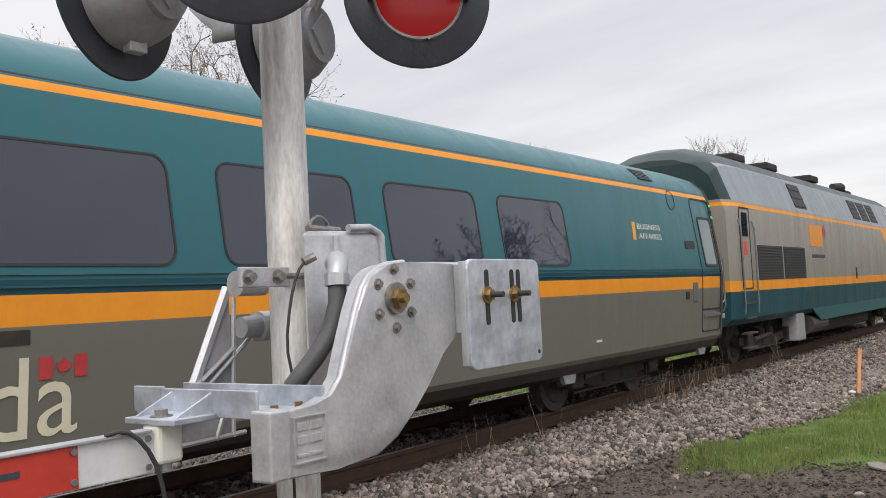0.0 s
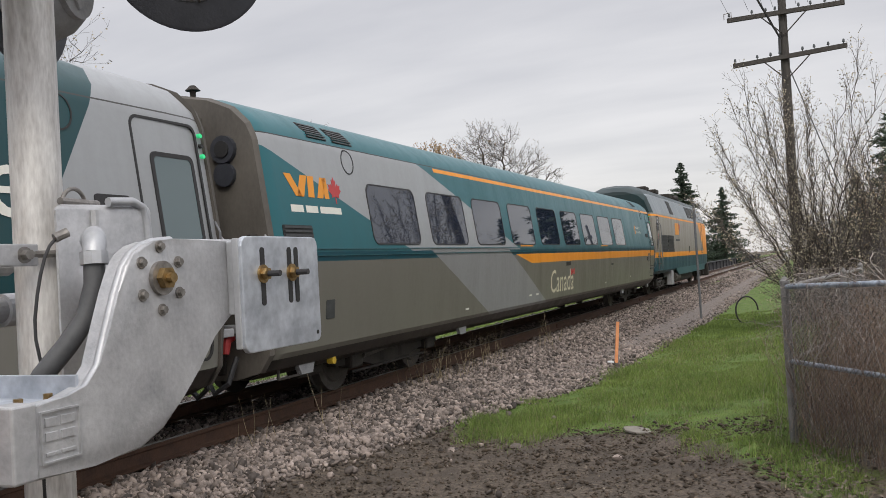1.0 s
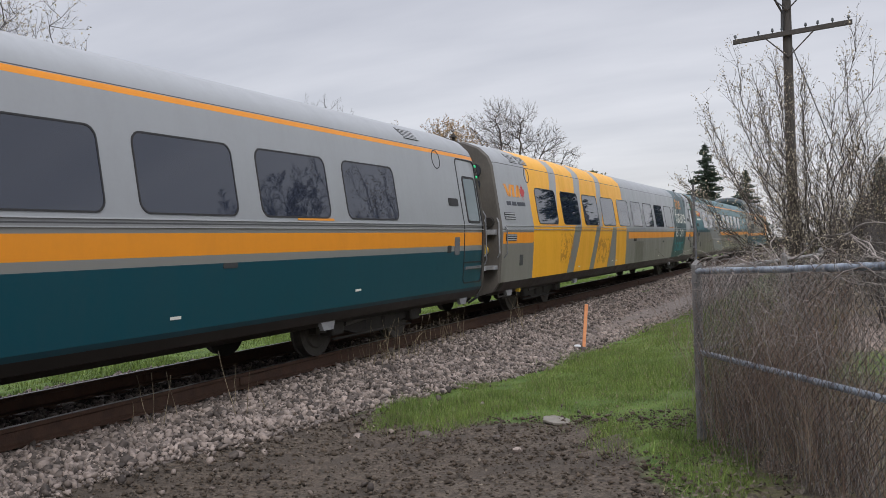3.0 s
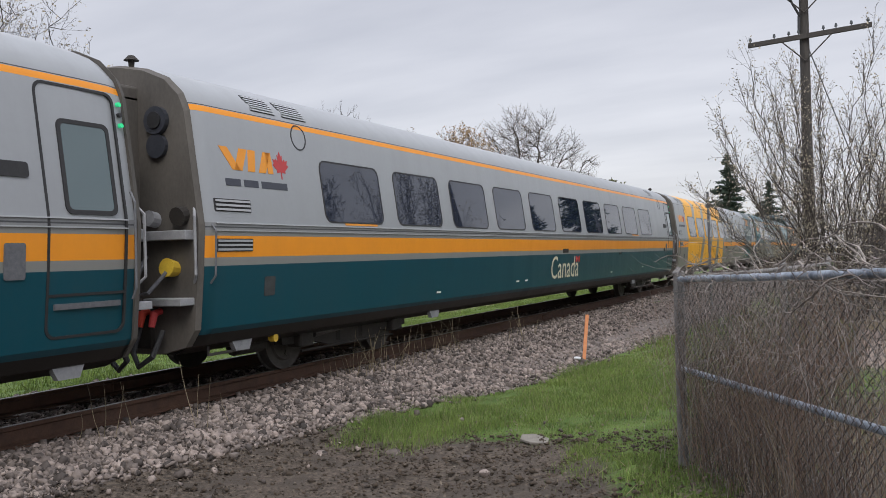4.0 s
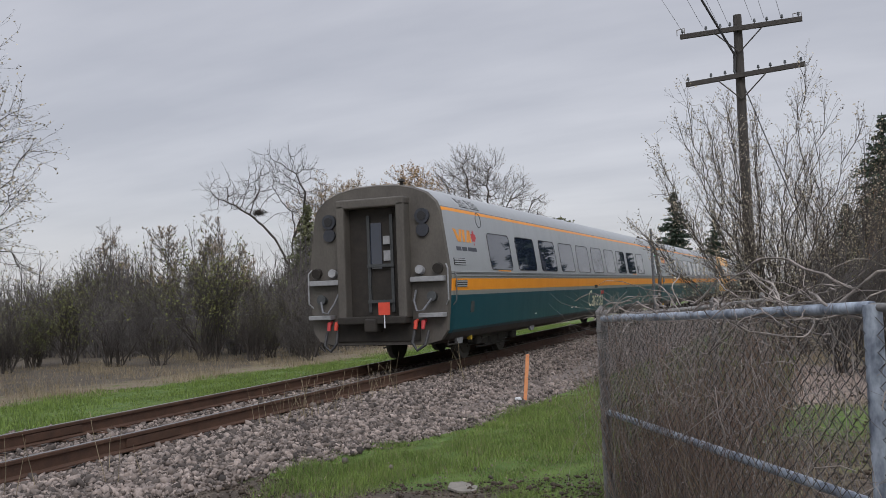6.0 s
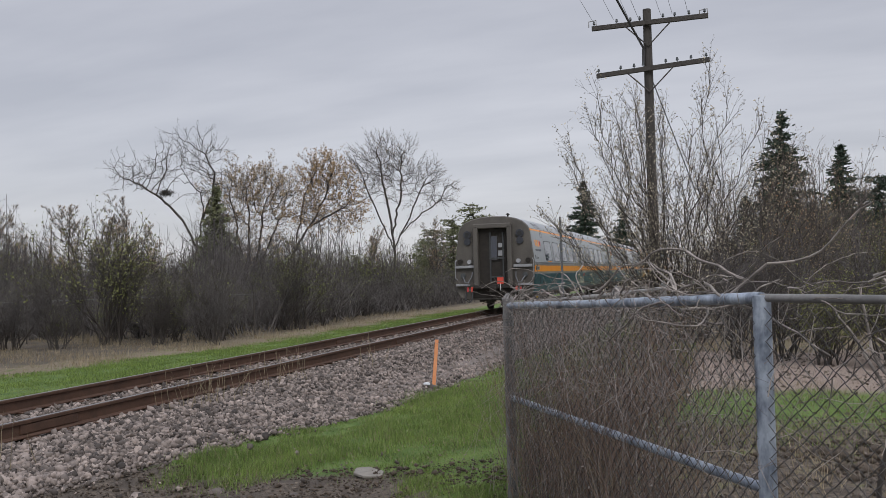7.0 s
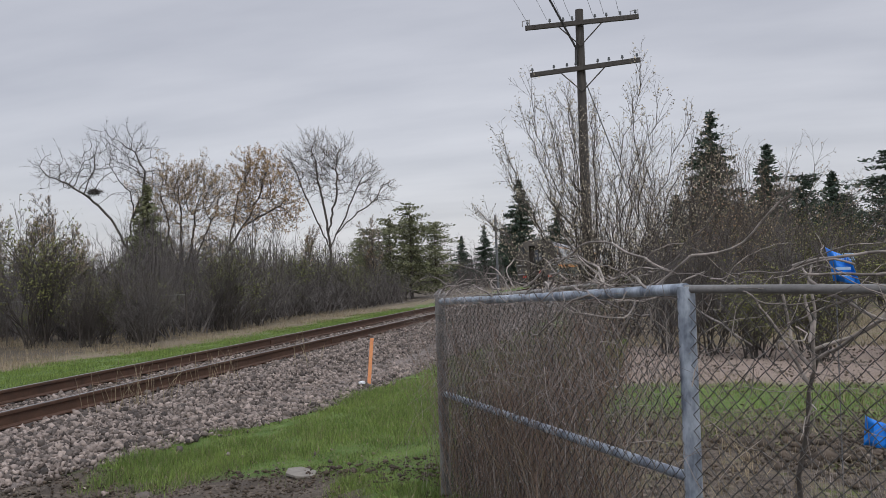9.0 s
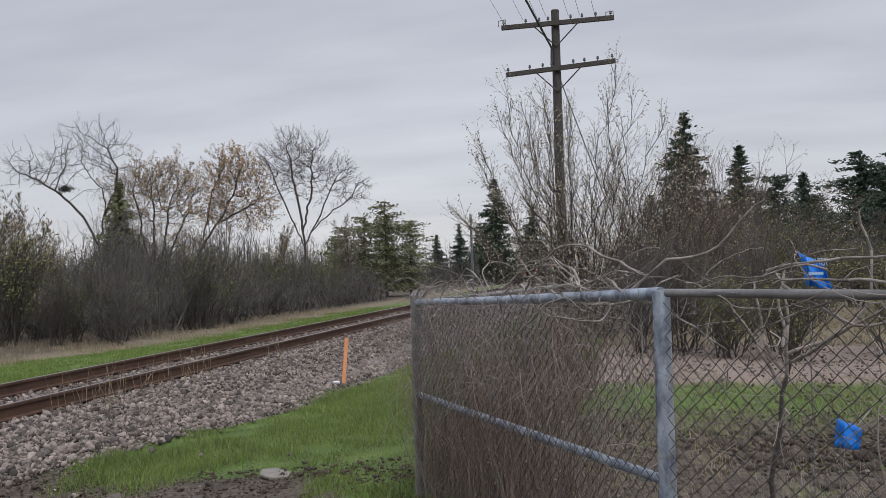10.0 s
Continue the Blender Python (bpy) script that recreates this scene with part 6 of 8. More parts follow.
def fill_crown(seed, roots, blobs, step=0.32, reach=1.15, up=0.06, wob=0.14, passes=150):
    """Shoots that grow from the roots towards free points strewn through the crown's masses, until each point is reached."""
    rng = np.random.default_rng(seed)
    A = []
    for cx, cy, cz, rx, ry, rz, n in blobs:
        d = rng.standard_normal((n, 3))
        d /= np.linalg.norm(d, axis=1, keepdims=True)
        ph = rng.uniform(0, 6.28, 4)
        ragged = 0.84 + 0.17 * np.sin(5.0 * d[:, 0] + ph[0]) * np.sin(4.0 * d[:, 2] + ph[1]) + 0.17 * np.sin(8.0 * d[:, 2] + 5.0 * d[:, 1] + ph[2]) + rng.normal(0, 0.07, n)
        P = d * rng.random((n, 1)) ** 0.36 * ragged[:, None] * 1.12
        gap = np.sin(6.5 * P[:, 0] + ph[3]) * np.sin(6.0 * P[:, 2] + ph[0]) + 0.6 * np.sin(7.0 * P[:, 1] + ph[1]) + rng.normal(0, 0.35, n)
        A.append(P[gap > -0.55] * (rx, ry, rz) + (cx, cy, cz))
    A = np.concatenate(A) if A else np.zeros((1, 3))
    pos, parent = [], []
    for line in roots:
        line = [np.array(p, float) for p in line]
        last = -1
        for p, q in zip(line, line[1:]):
            m = max(1, int(np.linalg.norm(q - p) / step))
            for k in range(m):
                pos.append(p + (q - p) * k / m + (rng.normal(0, 0.05, 3) if last >= 0 else 0))
                parent.append(last)
                last = len(pos) - 1
        pos.append(line[-1])
        parent.append(last)
    near, best, fresh = np.zeros(len(A), int), np.full(len(A), 1e9), list(range(len(pos)))
    alive, forks = np.full(len(A), bool(blobs)), {}
    if not blobs:
        return np.array(pos), parent
    for turn in range(passes):
        N = np.array([pos[i] for i in fresh])
        d = np.linalg.norm(A[:, None] - N[None], axis=2)
        k = d.argmin(1)
        m = d[np.arange(len(A)), k]
        closer = m < best
        best = np.where(closer, m, best)
        near = np.where(closer, np.array(fresh)[k], near)
        alive &= best > reach * step
        if not alive.any():
            break
        fresh = []
        for i in np.unique(near[alive]):
            forks[i] = forks.get(i, 0) + 1
            if forks[i] > 3:
                alive &= near != i
                continue
            v = A[alive & (near == i)] - pos[i]
            v = (v / np.linalg.norm(v, axis=1, keepdims=True)).sum(0)
            v = v / max(np.linalg.norm(v), 1e-6) + rng.normal(0, wob, 3) + (0, 0, up)
            pos.append(pos[i] + v / np.linalg.norm(v) * step)
            parent.append(int(i))
            fresh.append(len(pos) - 1)
        if not fresh:
            break
    return np.array(pos), parent


def crown_tree(name, label, category, seed, base, roots, blobs, tip=0.007, bud=None, bud_size=0.05, per=1, twig="bark", spray=2, long=1.0, lift=0.4, group="", **kw):
    """A tree whose limbs fill given crown masses, all in metres from its base, with straight shoots and side twigs along them."""
    t = empty(name, label, category, group, Matrix.Translation(base))
    pos, parent = fill_crown(seed, roots, blobs, **kw)
    n = len(pos)
    area, kids, above = np.zeros(n), np.zeros(n, int), np.zeros(n, int)
    for i in range(n - 1, -1, -1):
        if kids[i] == 0:
            area[i] = (tip * 1.4) ** 2.3
        if parent[i] >= 0:
            area[parent[i]] += area[i]
            kids[parent[i]] += 1
            above[parent[i]] = max(above[parent[i]], above[i] + 1)
    rad = np.maximum(area ** (1 / 2.3), tip * (1 + 0.13 * above))
    thick = [(pos[parent[i]], pos[i], min(rad[parent[i]], rad[i] * 1.25), rad[i]) for i in range(n) if parent[i] >= 0]
    rng = np.random.default_rng(seed + 500)
    heart = np.array([b[:3] for b in blobs]).mean(0) if blobs else np.array([0, 0, 1.0])
    thin, ends = [], []
    for i in range(n):
        if parent[i] < 0 or rad[i] > tip * 4.5:
            continue
        d0 = pos[i] - pos[parent[i]]
        d0 = d0 / max(np.linalg.norm(d0), 1e-6)
        out = pos[i] - heart
        out = out / max(np.linalg.norm(out), 1e-6)
        for k in range(spray + (kids[i] == 0)):
            d = 0.55 * d0 + 0.5 * out + (0, 0, lift) + rng.normal(0, 0.42, 3)
            d /= np.linalg.norm(d)
            L = long * rng.uniform(0.45, 1.25)
            p = pos[i]
            for m in range(3):
                q = p + d * L / 3
                thin.append((p, q, tip * (1 - 0.22 * m), tip * (0.78 - 0.22 * m)))
                for side_ in range(2 if m else 1):
                    e = d + rng.normal(0, 0.55, 3)
                    e = q + e / np.linalg.norm(e) * L * (0.38 - 0.07 * m) * rng.uniform(0.6, 1.2)
                    thin.append((q, e, tip * 0.55, tip * 0.35))
                    ends.append(e)
                p = q
                d = d + rng.normal(0, 0.10, 3)
                d /= np.linalg.norm(d)
            ends.append(p)
    part("trunk", rod_mesh("trunk", thick, 6), M["bark"], t, smooth=60)
    part("crown", rod_mesh("crown", thin, 3), M[twig], t)
    if bud:
        P = np.repeat(np.array(ends), per, 0)
        P = P + rng.standard_normal(P.shape) * bud_size
        part("foliage", quick("foliage", *flakes(P, bud_size, rng)), M[bud], t)
    return t


def fan(seed, count, width, depth, height, foot=0.3):
    """Stems that rise from one foot and spread like a fan, tallest in the middle."""
    rng = random.Random(seed)
    lines = []
    for k in range(count):
        u = rng.uniform(-1, 1)
        v = rng.uniform(-1, 1)
        h = height * (1 - 0.32 * u * u) * rng.uniform(0.5, 1.0)
        lines.append([(u * width * foot, v * depth * foot, -0.1), (u * width * (foot + 0.12), v * depth * 0.4, h * 0.35), (u * width * 0.72, v * depth * 0.7, h * 0.7), (u * width + rng.uniform(-0.15, 0.15), v * depth, h)])
    return lines


def conifer(name, label, seed, place, height, radius, mat, dense=1.0, open_crown=False, group=""):
    """A trunk with whorls of drooping boughs, each a spray of needle clumps."""
    t = empty(name, label, "conifer", group, Matrix.Translation(place))
    rng = np.random.default_rng(seed)
    part("trunk", tubed([(0, 0, -0.2), (0.05, 0, height * 0.5), (0, 0, height)], [height * 0.018, height * 0.011, 0.02], 7), M["bark"], t)
    P, U = [], []
    z = height * 0.08
    boughs = []
    while z < height * 0.985:
        f = z / height
        L = radius * (min(1.0, 1.15 * (1 - f)) ** 0.9 if not open_crown else (0.15 + 0.85 * math.sqrt(max(0.0, 1 - (1.9 * f - 0.9) ** 2))) * rng.choice([0.5, 0.8, 1.0, 1.15])) * rng.uniform(0.75, 1.1)
        n = rng.integers(3, 6)
        for k in range(n):
            az = rng.uniform(0, 2 * math.pi)
            l = L * rng.uniform(0.7, 1.45)
            out = np.array([math.cos(az), math.sin(az), 0])
            m = max(3, int(l * 7 * dense))
            boughs.append(((0, 0, z), tuple(out * l + np.array([0, 0, z - 0.18 * l + rng.uniform(-0.1, 0.15) * l])), 0.02, 0.006))
            for j in range(m):
                s = (j + 0.6) / m
                c = out * l * s + np.array([0, 0, z - 0.18 * l * s + (0.1 * l * s * s if not open_crown else 0.2 * l * s)])
                for q in range(5):
                    P.append(c + rng.standard_normal(3) * np.array([0.15, 0.15, 0.08]) * (0.5 + l * 0.35))
                    U.append(out)
        z += height * (0.012 + 0.010 * rng.random()) / dense
    part("crown", rod_mesh("crown", boughs, 3), M["bark"], t)
    P, U = np.array(P), np.array(U)
    n = len(P)
    u = U + rng.standard_normal((n, 3)) * 0.55
    u /= np.linalg.norm(u, axis=1, keepdims=True)
    w = np.cross(u, rng.standard_normal((n, 3)))
    w /= np.linalg.norm(w, axis=1, keepdims=True)
    s = (0.06 + 0.0095 * height) * (0.6 + 0.8 * rng.random((n, 1)))
    V = np.stack([P - u * s, P + w * s * 0.35, P + u * s * 1.1, P - w * s * 0.35], 1).reshape(-1, 3)
    part("foliage", quick("foliage", V, np.arange(4 * n).reshape(n, 4)), M[mat], t)
    return t


def at(x, y, sink=0.05):
    return (x, y, float(gz(x, y)) - sink)


# ---------- trees beyond the track ----------
crown_tree("old_tree", "leafless old tree with heavy crooked limbs and a nest", "tree", 21, at(-27.8, 60),
           [[(0, 0, -0.2), (-0.2, 0, 2.6), (-0.4, 0, 5.2), (0.2, 0, 7.6), (0.0, 0, 9.2)], [(-0.4, 0, 5.2), (-1.7, 0.2, 7.3), (-3.1, 0.2, 8.7), (-5.0, 0, 10.0), (-6.6, 0, 10.6)], [(0.0, 0, 7.0), (0.8, 0.2, 9.0), (1.2, 0, 10.6)]],
           [(-1.2, 0, 11.6, 2.2, 2.0, 2.4, 260), (-4.8, 0, 10.8, 3.0, 1.8, 1.5, 210), (0.9, 0, 10.6, 1.3, 1.6, 2.2, 150)], tip=0.012, step=0.42, wob=0.16, long=1.0, spray=1, lift=0.3)
nest = part("nest", quick("nest", *rods(*(lambda r: (r.normal(0, 0.16, (160, 3)), r.normal(0, 0.16, (160, 3)), np.full(160, 0.012), np.full(160, 0.008)))(np.random.default_rng(8)))), M["bark"])
nest.matrix_basis = pose(-30.85, 60.2, 8.05, 0, 0, 0) @ Matrix.Diagonal((2.0, 1.4, 0.8, 1.0))
tagged(nest, "dark clump of twigs, a nest in bare branches", "nest")
crown_tree("budding_tree", "bushy tree covered in pale russet buds", "tree", 22, at(-25.0, 62),
           [[(0.3 * k, 0.2 * (k % 2), -0.2), (0.35 * k, 0, 2.5), (0.75 * k, 0, 5.2), (1.2 * k, 0, 8.0 - 0.25 * k * k)] for k in (-2, -1, 0, 1, 2)],
           [(0.5, 0, 8.7, 3.6, 2.4, 2.7, 900), (0.4, 0, 5.2, 3.2, 1.8, 1.8, 260)], tip=0.010, step=0.36, bud="bud_brown", bud_size=0.055, per=2, long=0.85)
crown_tree("leaning_tree", "tree leaning over the track with rust-brown young leaves", "tree", 23, at(-22.6, 60),
           [[(0, 0, -0.2), (0.9, 0, 2.6), (2.4, 0, 4.9), (3.9, 0, 7.0), (4.8, 0, 8.6)], [(2.4, 0, 4.9), (2.6, 0.2, 6.6), (3.1, 0, 8.6)], [(3.4, 0, 6.3), (5.0, 0, 7.0), (6.2, 0, 7.6)]],
           [(4.8, 0, 9.2, 2.1, 1.8, 2.1, 480), (6.2, 0, 7.4, 1.4, 1.3, 1.5, 190), (3.8, 0, 7.0, 1.8, 1.4, 1.4, 150)], tip=0.010, step=0.36, bud="bud_rust", bud_size=0.06, per=2, long=0.85)
crown_tree("tall_bare_tree", "tall leafless tree with a wide fan crown", "tree", 24, at(-19.9, 80),
           [[(0, 0, -0.2), (-0.1, 0, 3.5), (-0.4, 0, 7.5), (-1.0, 0, 11.0), (-1.4, 0, 13.5)], [(-0.2, 0, 5.2), (-1.9, 0.2, 8.8), (-3.0, 0, 11.6)], [(-0.2, 0, 5.0), (1.4, -0.2, 8.0), (2.6, 0, 10.6)], [(0.4, 0, 6.4), (2.6, 0, 8.4), (4.4, 0, 9.4)], [(-0.3, 0, 6.5), (0.5, 0.2, 10.0), (0.7, 0, 12.8)]],
           [(-0.9, 0, 12.6, 3.4, 2.4, 3.2, 700), (2.4, 0, 11.0, 2.3, 1.8, 2.0, 300), (4.2, 0, 9.8, 1.4, 1.4, 1.0, 110)], tip=0.013, step=0.44, bud="bud_brown", bud_size=0.03, long=1.05)
crown_tree("blossom_tree", "tree with pale blossom on fine twigs", "tree", 26, at(-14.6, 16.5),
           [[(0, 0, -0.2), (0, 0, 2.5), (-0.5, 0, 5.0)], [(0, 0, 2.5), (1.2, 0.3, 5.0)], [(0, 0, 2.5), (-0.8, 0.9, 4.6)], [(0, 0, 2.2), (2.2, 0.9, 4.2)]],
           [(0, 0.5, 7.2, 4.8, 4.4, 3.2, 1100), (3.0, 1.4, 5.0, 2.2, 2.2, 1.9, 300)], tip=0.006, step=0.36, bud="bud_pale", bud_size=0.035, long=0.8)
for k, (x, y, h) in enumerate(((-22, 20, 7), (-27, 27, 8), (-37, 60, 9.6), (-34.4, 62, 9.9), (-40, 64, 9.5), (-42, 58, 9), (-22.9, 80, 8.2), (-46, 60, 9.5), (-31.5, 57, 7.5), (-35.5, 57, 9), (-17.5, 84, 8.4))):
    bare_tree("thin_tree", "slender leafless tree at the edge of scrub", "tree", 40 + k, at(x, y), h, 0.08, "bud_brown", 0.03, 1, leader=True, levels=5, spread=(24, 44), group="thin trees in the scrub", stems=2, stem_spread=0.12, ratio=0.45, start=2)
conifer("cedar", "dark olive green cedar among bare scrub", 31, at(-24.7, 57.0), 9.4, 2.5, "pine", 1.0)
for k, (x, y, h, r) in enumerate(((-14.6, 88, 9.7, 2.6), (-17.0, 89, 8.2, 2.4), (-19.4, 90, 7.4, 2.2), (-12.6, 90, 7.6, 2.2), (-21.5, 93, 6.6, 2.0), (-15.6, 92, 8.4, 2.5))):
    conifer("pine_tree", "olive green pine with a ragged open crown", 50 + k, at(x, y), h, r, "pine", 0.62, True, "pines across the track")
SPRUCES = ((-9.9, 134, 16.0, 4.4), (-3.9, 128, 11.2, 3.2), (-22.0, 150, 8.6, 2.4), (-18.2, 150, 10.4, 2.2), (-14.8, 148, 8.8, 2.8), (-12.4, 140, 8.0, 3.0), (12.3, 62, 11.7, 3.2), (15.65, 62, 9.3, 2.5), (19.85, 64, 7.6, 2.4), (11.0, 90, 8.5, 2.6))
for k, (x, y, h, r) in enumerate(SPRUCES):
    conifer("spruce_tree", "tall dark pointed spruce", 60 + k, at(x, y), h, r, "needles", 1.0, False, "spruces by the line")
# the last five stand out of view, added to darken the far windows' reflections
for k, (x, y, h, r) in enumerate(((17.75, 62, 7.4, 1.5), (22.3, 60, 8.4, 2.2), (24.1, 62, 7.8, 2.0), (26.2, 60, 8.0, 2.2), (14.0, 66, 6.0, 2.2), (20.9, 66, 6.2, 2.0), (18.8, 60, 5.4, 2.0), (23.2, 58, 5.6, 2.2), (16.6, 66, 6.0, 2.2), (28, 62, 8, 2.6), (27.5, 67, 9.5, 2.6), (30.5, 69, 10.5, 2.8), (33.5, 66, 10.0, 2.8), (37, 71, 11.0, 3.0), (41, 74, 11.0, 3.0))):
    conifer("scots_pine", "dark pine with broad irregular crown", 70 + k, at(x, y), h, r, "needles", 0.85, True, "pines beyond the lot")

# ---------- shrubs ----------
def shrub_thing(name, label, seed, place, height, mat, bud, group, stems=9, per=2, m=None):
    return bare_tree(name, label, "shrub", seed, place, height, 0.035, bud, 0.03, per, mat, group, levels=4, kids=(4, 6), spread=(14, 40), stems=stems, stem_spread=0.42, first=0.15, shrink=0.62)


KIND = [shrub_thing("scrub_bush", "tangled leafless scrub bush", 80 + k, at(-13.0 - 3.1 * k, 36.5 + 1.0 * k), 3.0 + 0.3 * k, ("twig", "bark", "twig")[k % 3], (None, None, "bud_green", None, "bud_green")[k], "scrub beyond the track", 13) for k in range(5)]
rs = random.Random(9)
for k in range(130):
    y = rs.uniform(32, 92)
    x = -9.8 - (y - 32) * 0.13 - rs.random() ** 1.4 * 26
    if k > 104:
        y, x = rs.uniform(8, 34), -21 - rs.random() * 16
    s = rs.choice((0.5, 0.7, 0.85, 1.0, 1.25, 1.6))
    copy_thing(rs.choice(KIND), pose(*at(x, y), 0, 0, rs.uniform(0, 360))).scale = (s * 1.1, s * 1.1, s)
crown_tree("pole_shrub", "large leafless shrub with pale buds round a utility pole", "shrub", 95, at(7.0, 23.4),
           fan(5, 46, 2.7, 1.2, 6.4, 0.22), [], tip=0.0055, step=0.28, bud="bud_pale", bud_size=0.026, twig="twig_mid", long=0.62, spray=3, lift=0.35)
crown_tree("pole_shrub", "dense brown leafless shrub", "shrub", 96, at(8.6, 24.6),
           fan(6, 60, 2.6, 1.4, 4.6, 0.5), [], tip=0.0058, step=0.28, bud="bud_brown", bud_size=0.018, twig="twig_mid", long=0.7, spray=2, lift=0.25)
crown_tree("pole_shrub", "tangled brown leafless shrub", "shrub", 97, at(11.2, 28.0),
           fan(7, 60, 2.8, 1.5, 4.6, 0.5), [], tip=0.006, step=0.34, bud="bud_brown", bud_size=0.02, twig="twig_mid", long=0.8, spray=2, lift=0.2)
crown_tree("orange_tree", "small tree with orange spring blossom", "tree", 98, at(11.8, 44.0),
           fan(8, 9, 1.5, 1.2, 5.9, 0.1), [], tip=0.008, step=0.4, bud="bud_orange", bud_size=0.045, long=0.8)
crown_tree("blossom_tree", "small tree with pale pink blossom", "tree", 94, at(13.6, 47.0),
           fan(9, 9, 1.6, 1.2, 6.0, 0.1), [], tip=0.008, step=0.4, bud="bud_pale", bud_size=0.045, long=0.8)
for k in range(16):
    s = rs.uniform(0.55, 1.0)
    x, y = rs.uniform(8.5, 24), rs.uniform(29, 40)
    copy_thing(rs.choice(KIND), pose(*at(x, y), 0, 0, rs.uniform(0, 360))).scale = (s * 1.2, s * 1.2, s)
for k in range(16):
    s = rs.uniform(0.45, 0.72)
    copy_thing(rs.choice(KIND), pose(*at(rs.uniform(8.3, 20), rs.uniform(17.4, 20.5)), 0, 0, rs.uniform(0, 360))).scale = (s * 1.2, s * 1.2, s)
for k in range(26):
    s = rs.uniform(0.9, 1.5)
    copy_thing(rs.choice(KIND), pose(*at(rs.uniform(10.5, 26), rs.uniform(41, 60)), 0, 0, rs.uniform(0, 360))).scale = (s * 1.2, s * 1.2, s)
# trees on the road side, behind the camera, that the windows mirror
back = bare_tree("roadside_tree", "leafless grey roadside tree with fine twigs", "tree", 99, at(27, 46), 15, 0.26, None, leader=True, levels=5, spread=(26, 48), group="roadside trees")
for x, y, rz in ((32, 54, 70), (37, 60, 160), (44, 66, 230), (39, 72, 40), (46, 82, 140)):
    copy_thing(back, pose(*at(x, y), 0, 0, rz))


def far_woods():
    """Woods along the horizon on both sides: stems, twigs and clumps."""
    rng = np.random.default_rng(12)
    for nm, n, xr, yr, hr, leaf in (("scrub_thicket", 2800, (-36, -12.2), (38, 80), (1.2, 3.6), "bud_green"), ("far_woods", 3000, (-46, -14.5), (46, 70), (3.0, 7.2), "bud_green"), ("far_woods", 2800, (-90, -24), (60, 150), (4.5, 8.5), "bud_brown"), ("far_woods", 2000, (-60, -9), (120, 230), (4, 9), "bud_brown"), ("far_woods", 2000, (6, 60), (68, 150), (4, 8), "bud_brown"), ("far_woods", 1600, (-70, -33), (-5, 62), (3, 6.0), "bud_brown")):
        x, y = rng.uniform(*xr, n), rng.uniform(*yr, n)
        h = rng.uniform(*hr, n) * (0.70 + 0.42 * np.sin(0.31 * x + 0.9) * np.sin(0.27 * y + 0.4) + 0.25 * np.sin(0.83 * x + 0.5 * y) + rng.normal(0, 0.12, n))
        h = np.maximum(h, 0.9)
        z = gz(x, y) - 0.1
        P0 = np.stack([x, y, z], 1)
        P1 = P0 + np.stack([rng.normal(0, 0.5, n), rng.normal(0, 0.5, n), h * 0.8], 1)
        segs = [rods(P0, P1, np.full(n, 0.055), np.full(n, 0.012), 3)]
        tips = []
        for q in range(7):
            f = rng.uniform(0.1, 1.0, (n, 1)) ** 0.8
            A = P0 + (P1 - P0) * f
            B = A + np.stack([rng.normal(0, 0.55, n), rng.normal(0, 0.55, n), rng.uniform(0.2, 1.2, n)], 1)
            segs.append(rods(A, B, np.full(n, 0.018), np.full(n, 0.007), 3))
            C = B + np.stack([rng.normal(0, 0.35, n), rng.normal(0, 0.35, n), rng.uniform(0.1, 0.7, n)], 1)
            segs.append(rods(B, C, np.full(n, 0.010), np.full(n, 0.005), 3))
            tips += [B, C]
        off, Vs, Fs = 0, [], []
        for V, F in segs:
            Vs.append(V)
            Fs.append(F + off)
            off += len(V)
        ob = part(nm, quick(nm, np.concatenate(Vs), np.concatenate(Fs)), M["twig"])
        tagged(ob, "dense leafless far woods along the line", "woods", kind="stuff")
        P = np.concatenate(tips)
        P = P[np.sin(0.5 * P[:, 0] + 1.3) * np.sin(0.4 * P[:, 1]) + rng.normal(0, 0.5, len(P)) > 0.35]
        ob = part("young_leaves", quick("young_leaves", *flakes(P + rng.normal(0, 0.12, P.shape), 0.032, rng)), M[leaf])
        tagged(ob, "thin haze of opening leaves on the scrub", "leaves", kind="stuff")


far_woods()


# ---------- grass, soil clods, litter ----------
def blades(name, label, n, xr, yr, h, mat, seed, keep, lean=0.35, width=0.004, category="grass"):
    rng = np.random.default_rng(seed)
    x, y = rng.uniform(*xr, n), rng.uniform(*yr, n)
    k = keep(x, y, rng)
    x, y = x[k], y[k]
    n = len(x)
    z = gz(x, y) + uneven(x, y) - 0.01
    hh = h * (0.3 + 0.9 * rng.random(n)) * (0.75 + 0.45 * np.sin(1.3 * x + 0.5) * np.sin(1.1 * y) + 0.35 * np.sin(6.1 * x + 2 * np.sin(2.3 * y)) * np.sin(5.3 * y + 1.0))
    az, ln = rng.uniform(0, 2 * np.pi, n), np.abs(rng.normal(0, lean, n))
    tip = np.stack([x + np.cos(az) * ln * hh, y + np.sin(az) * ln * hh, z + np.maximum(hh, 0.02)], 1)
    a2 = rng.uniform(0, 2 * np.pi, n)
    o = np.stack([np.cos(a2), np.sin(a2), np.zeros(n)], 1) * width * (0.7 + 0.6 * rng.random((n, 1)))
    b = np.stack([x, y, z], 1)
    V = np.stack([b - o, b + o, tip], 1).reshape(-1, 3)
    ob = part(name, quick(name, V, np.arange(3 * n).reshape(n, 3)), M[mat])
    tagged(ob, label, category, kind="stuff")


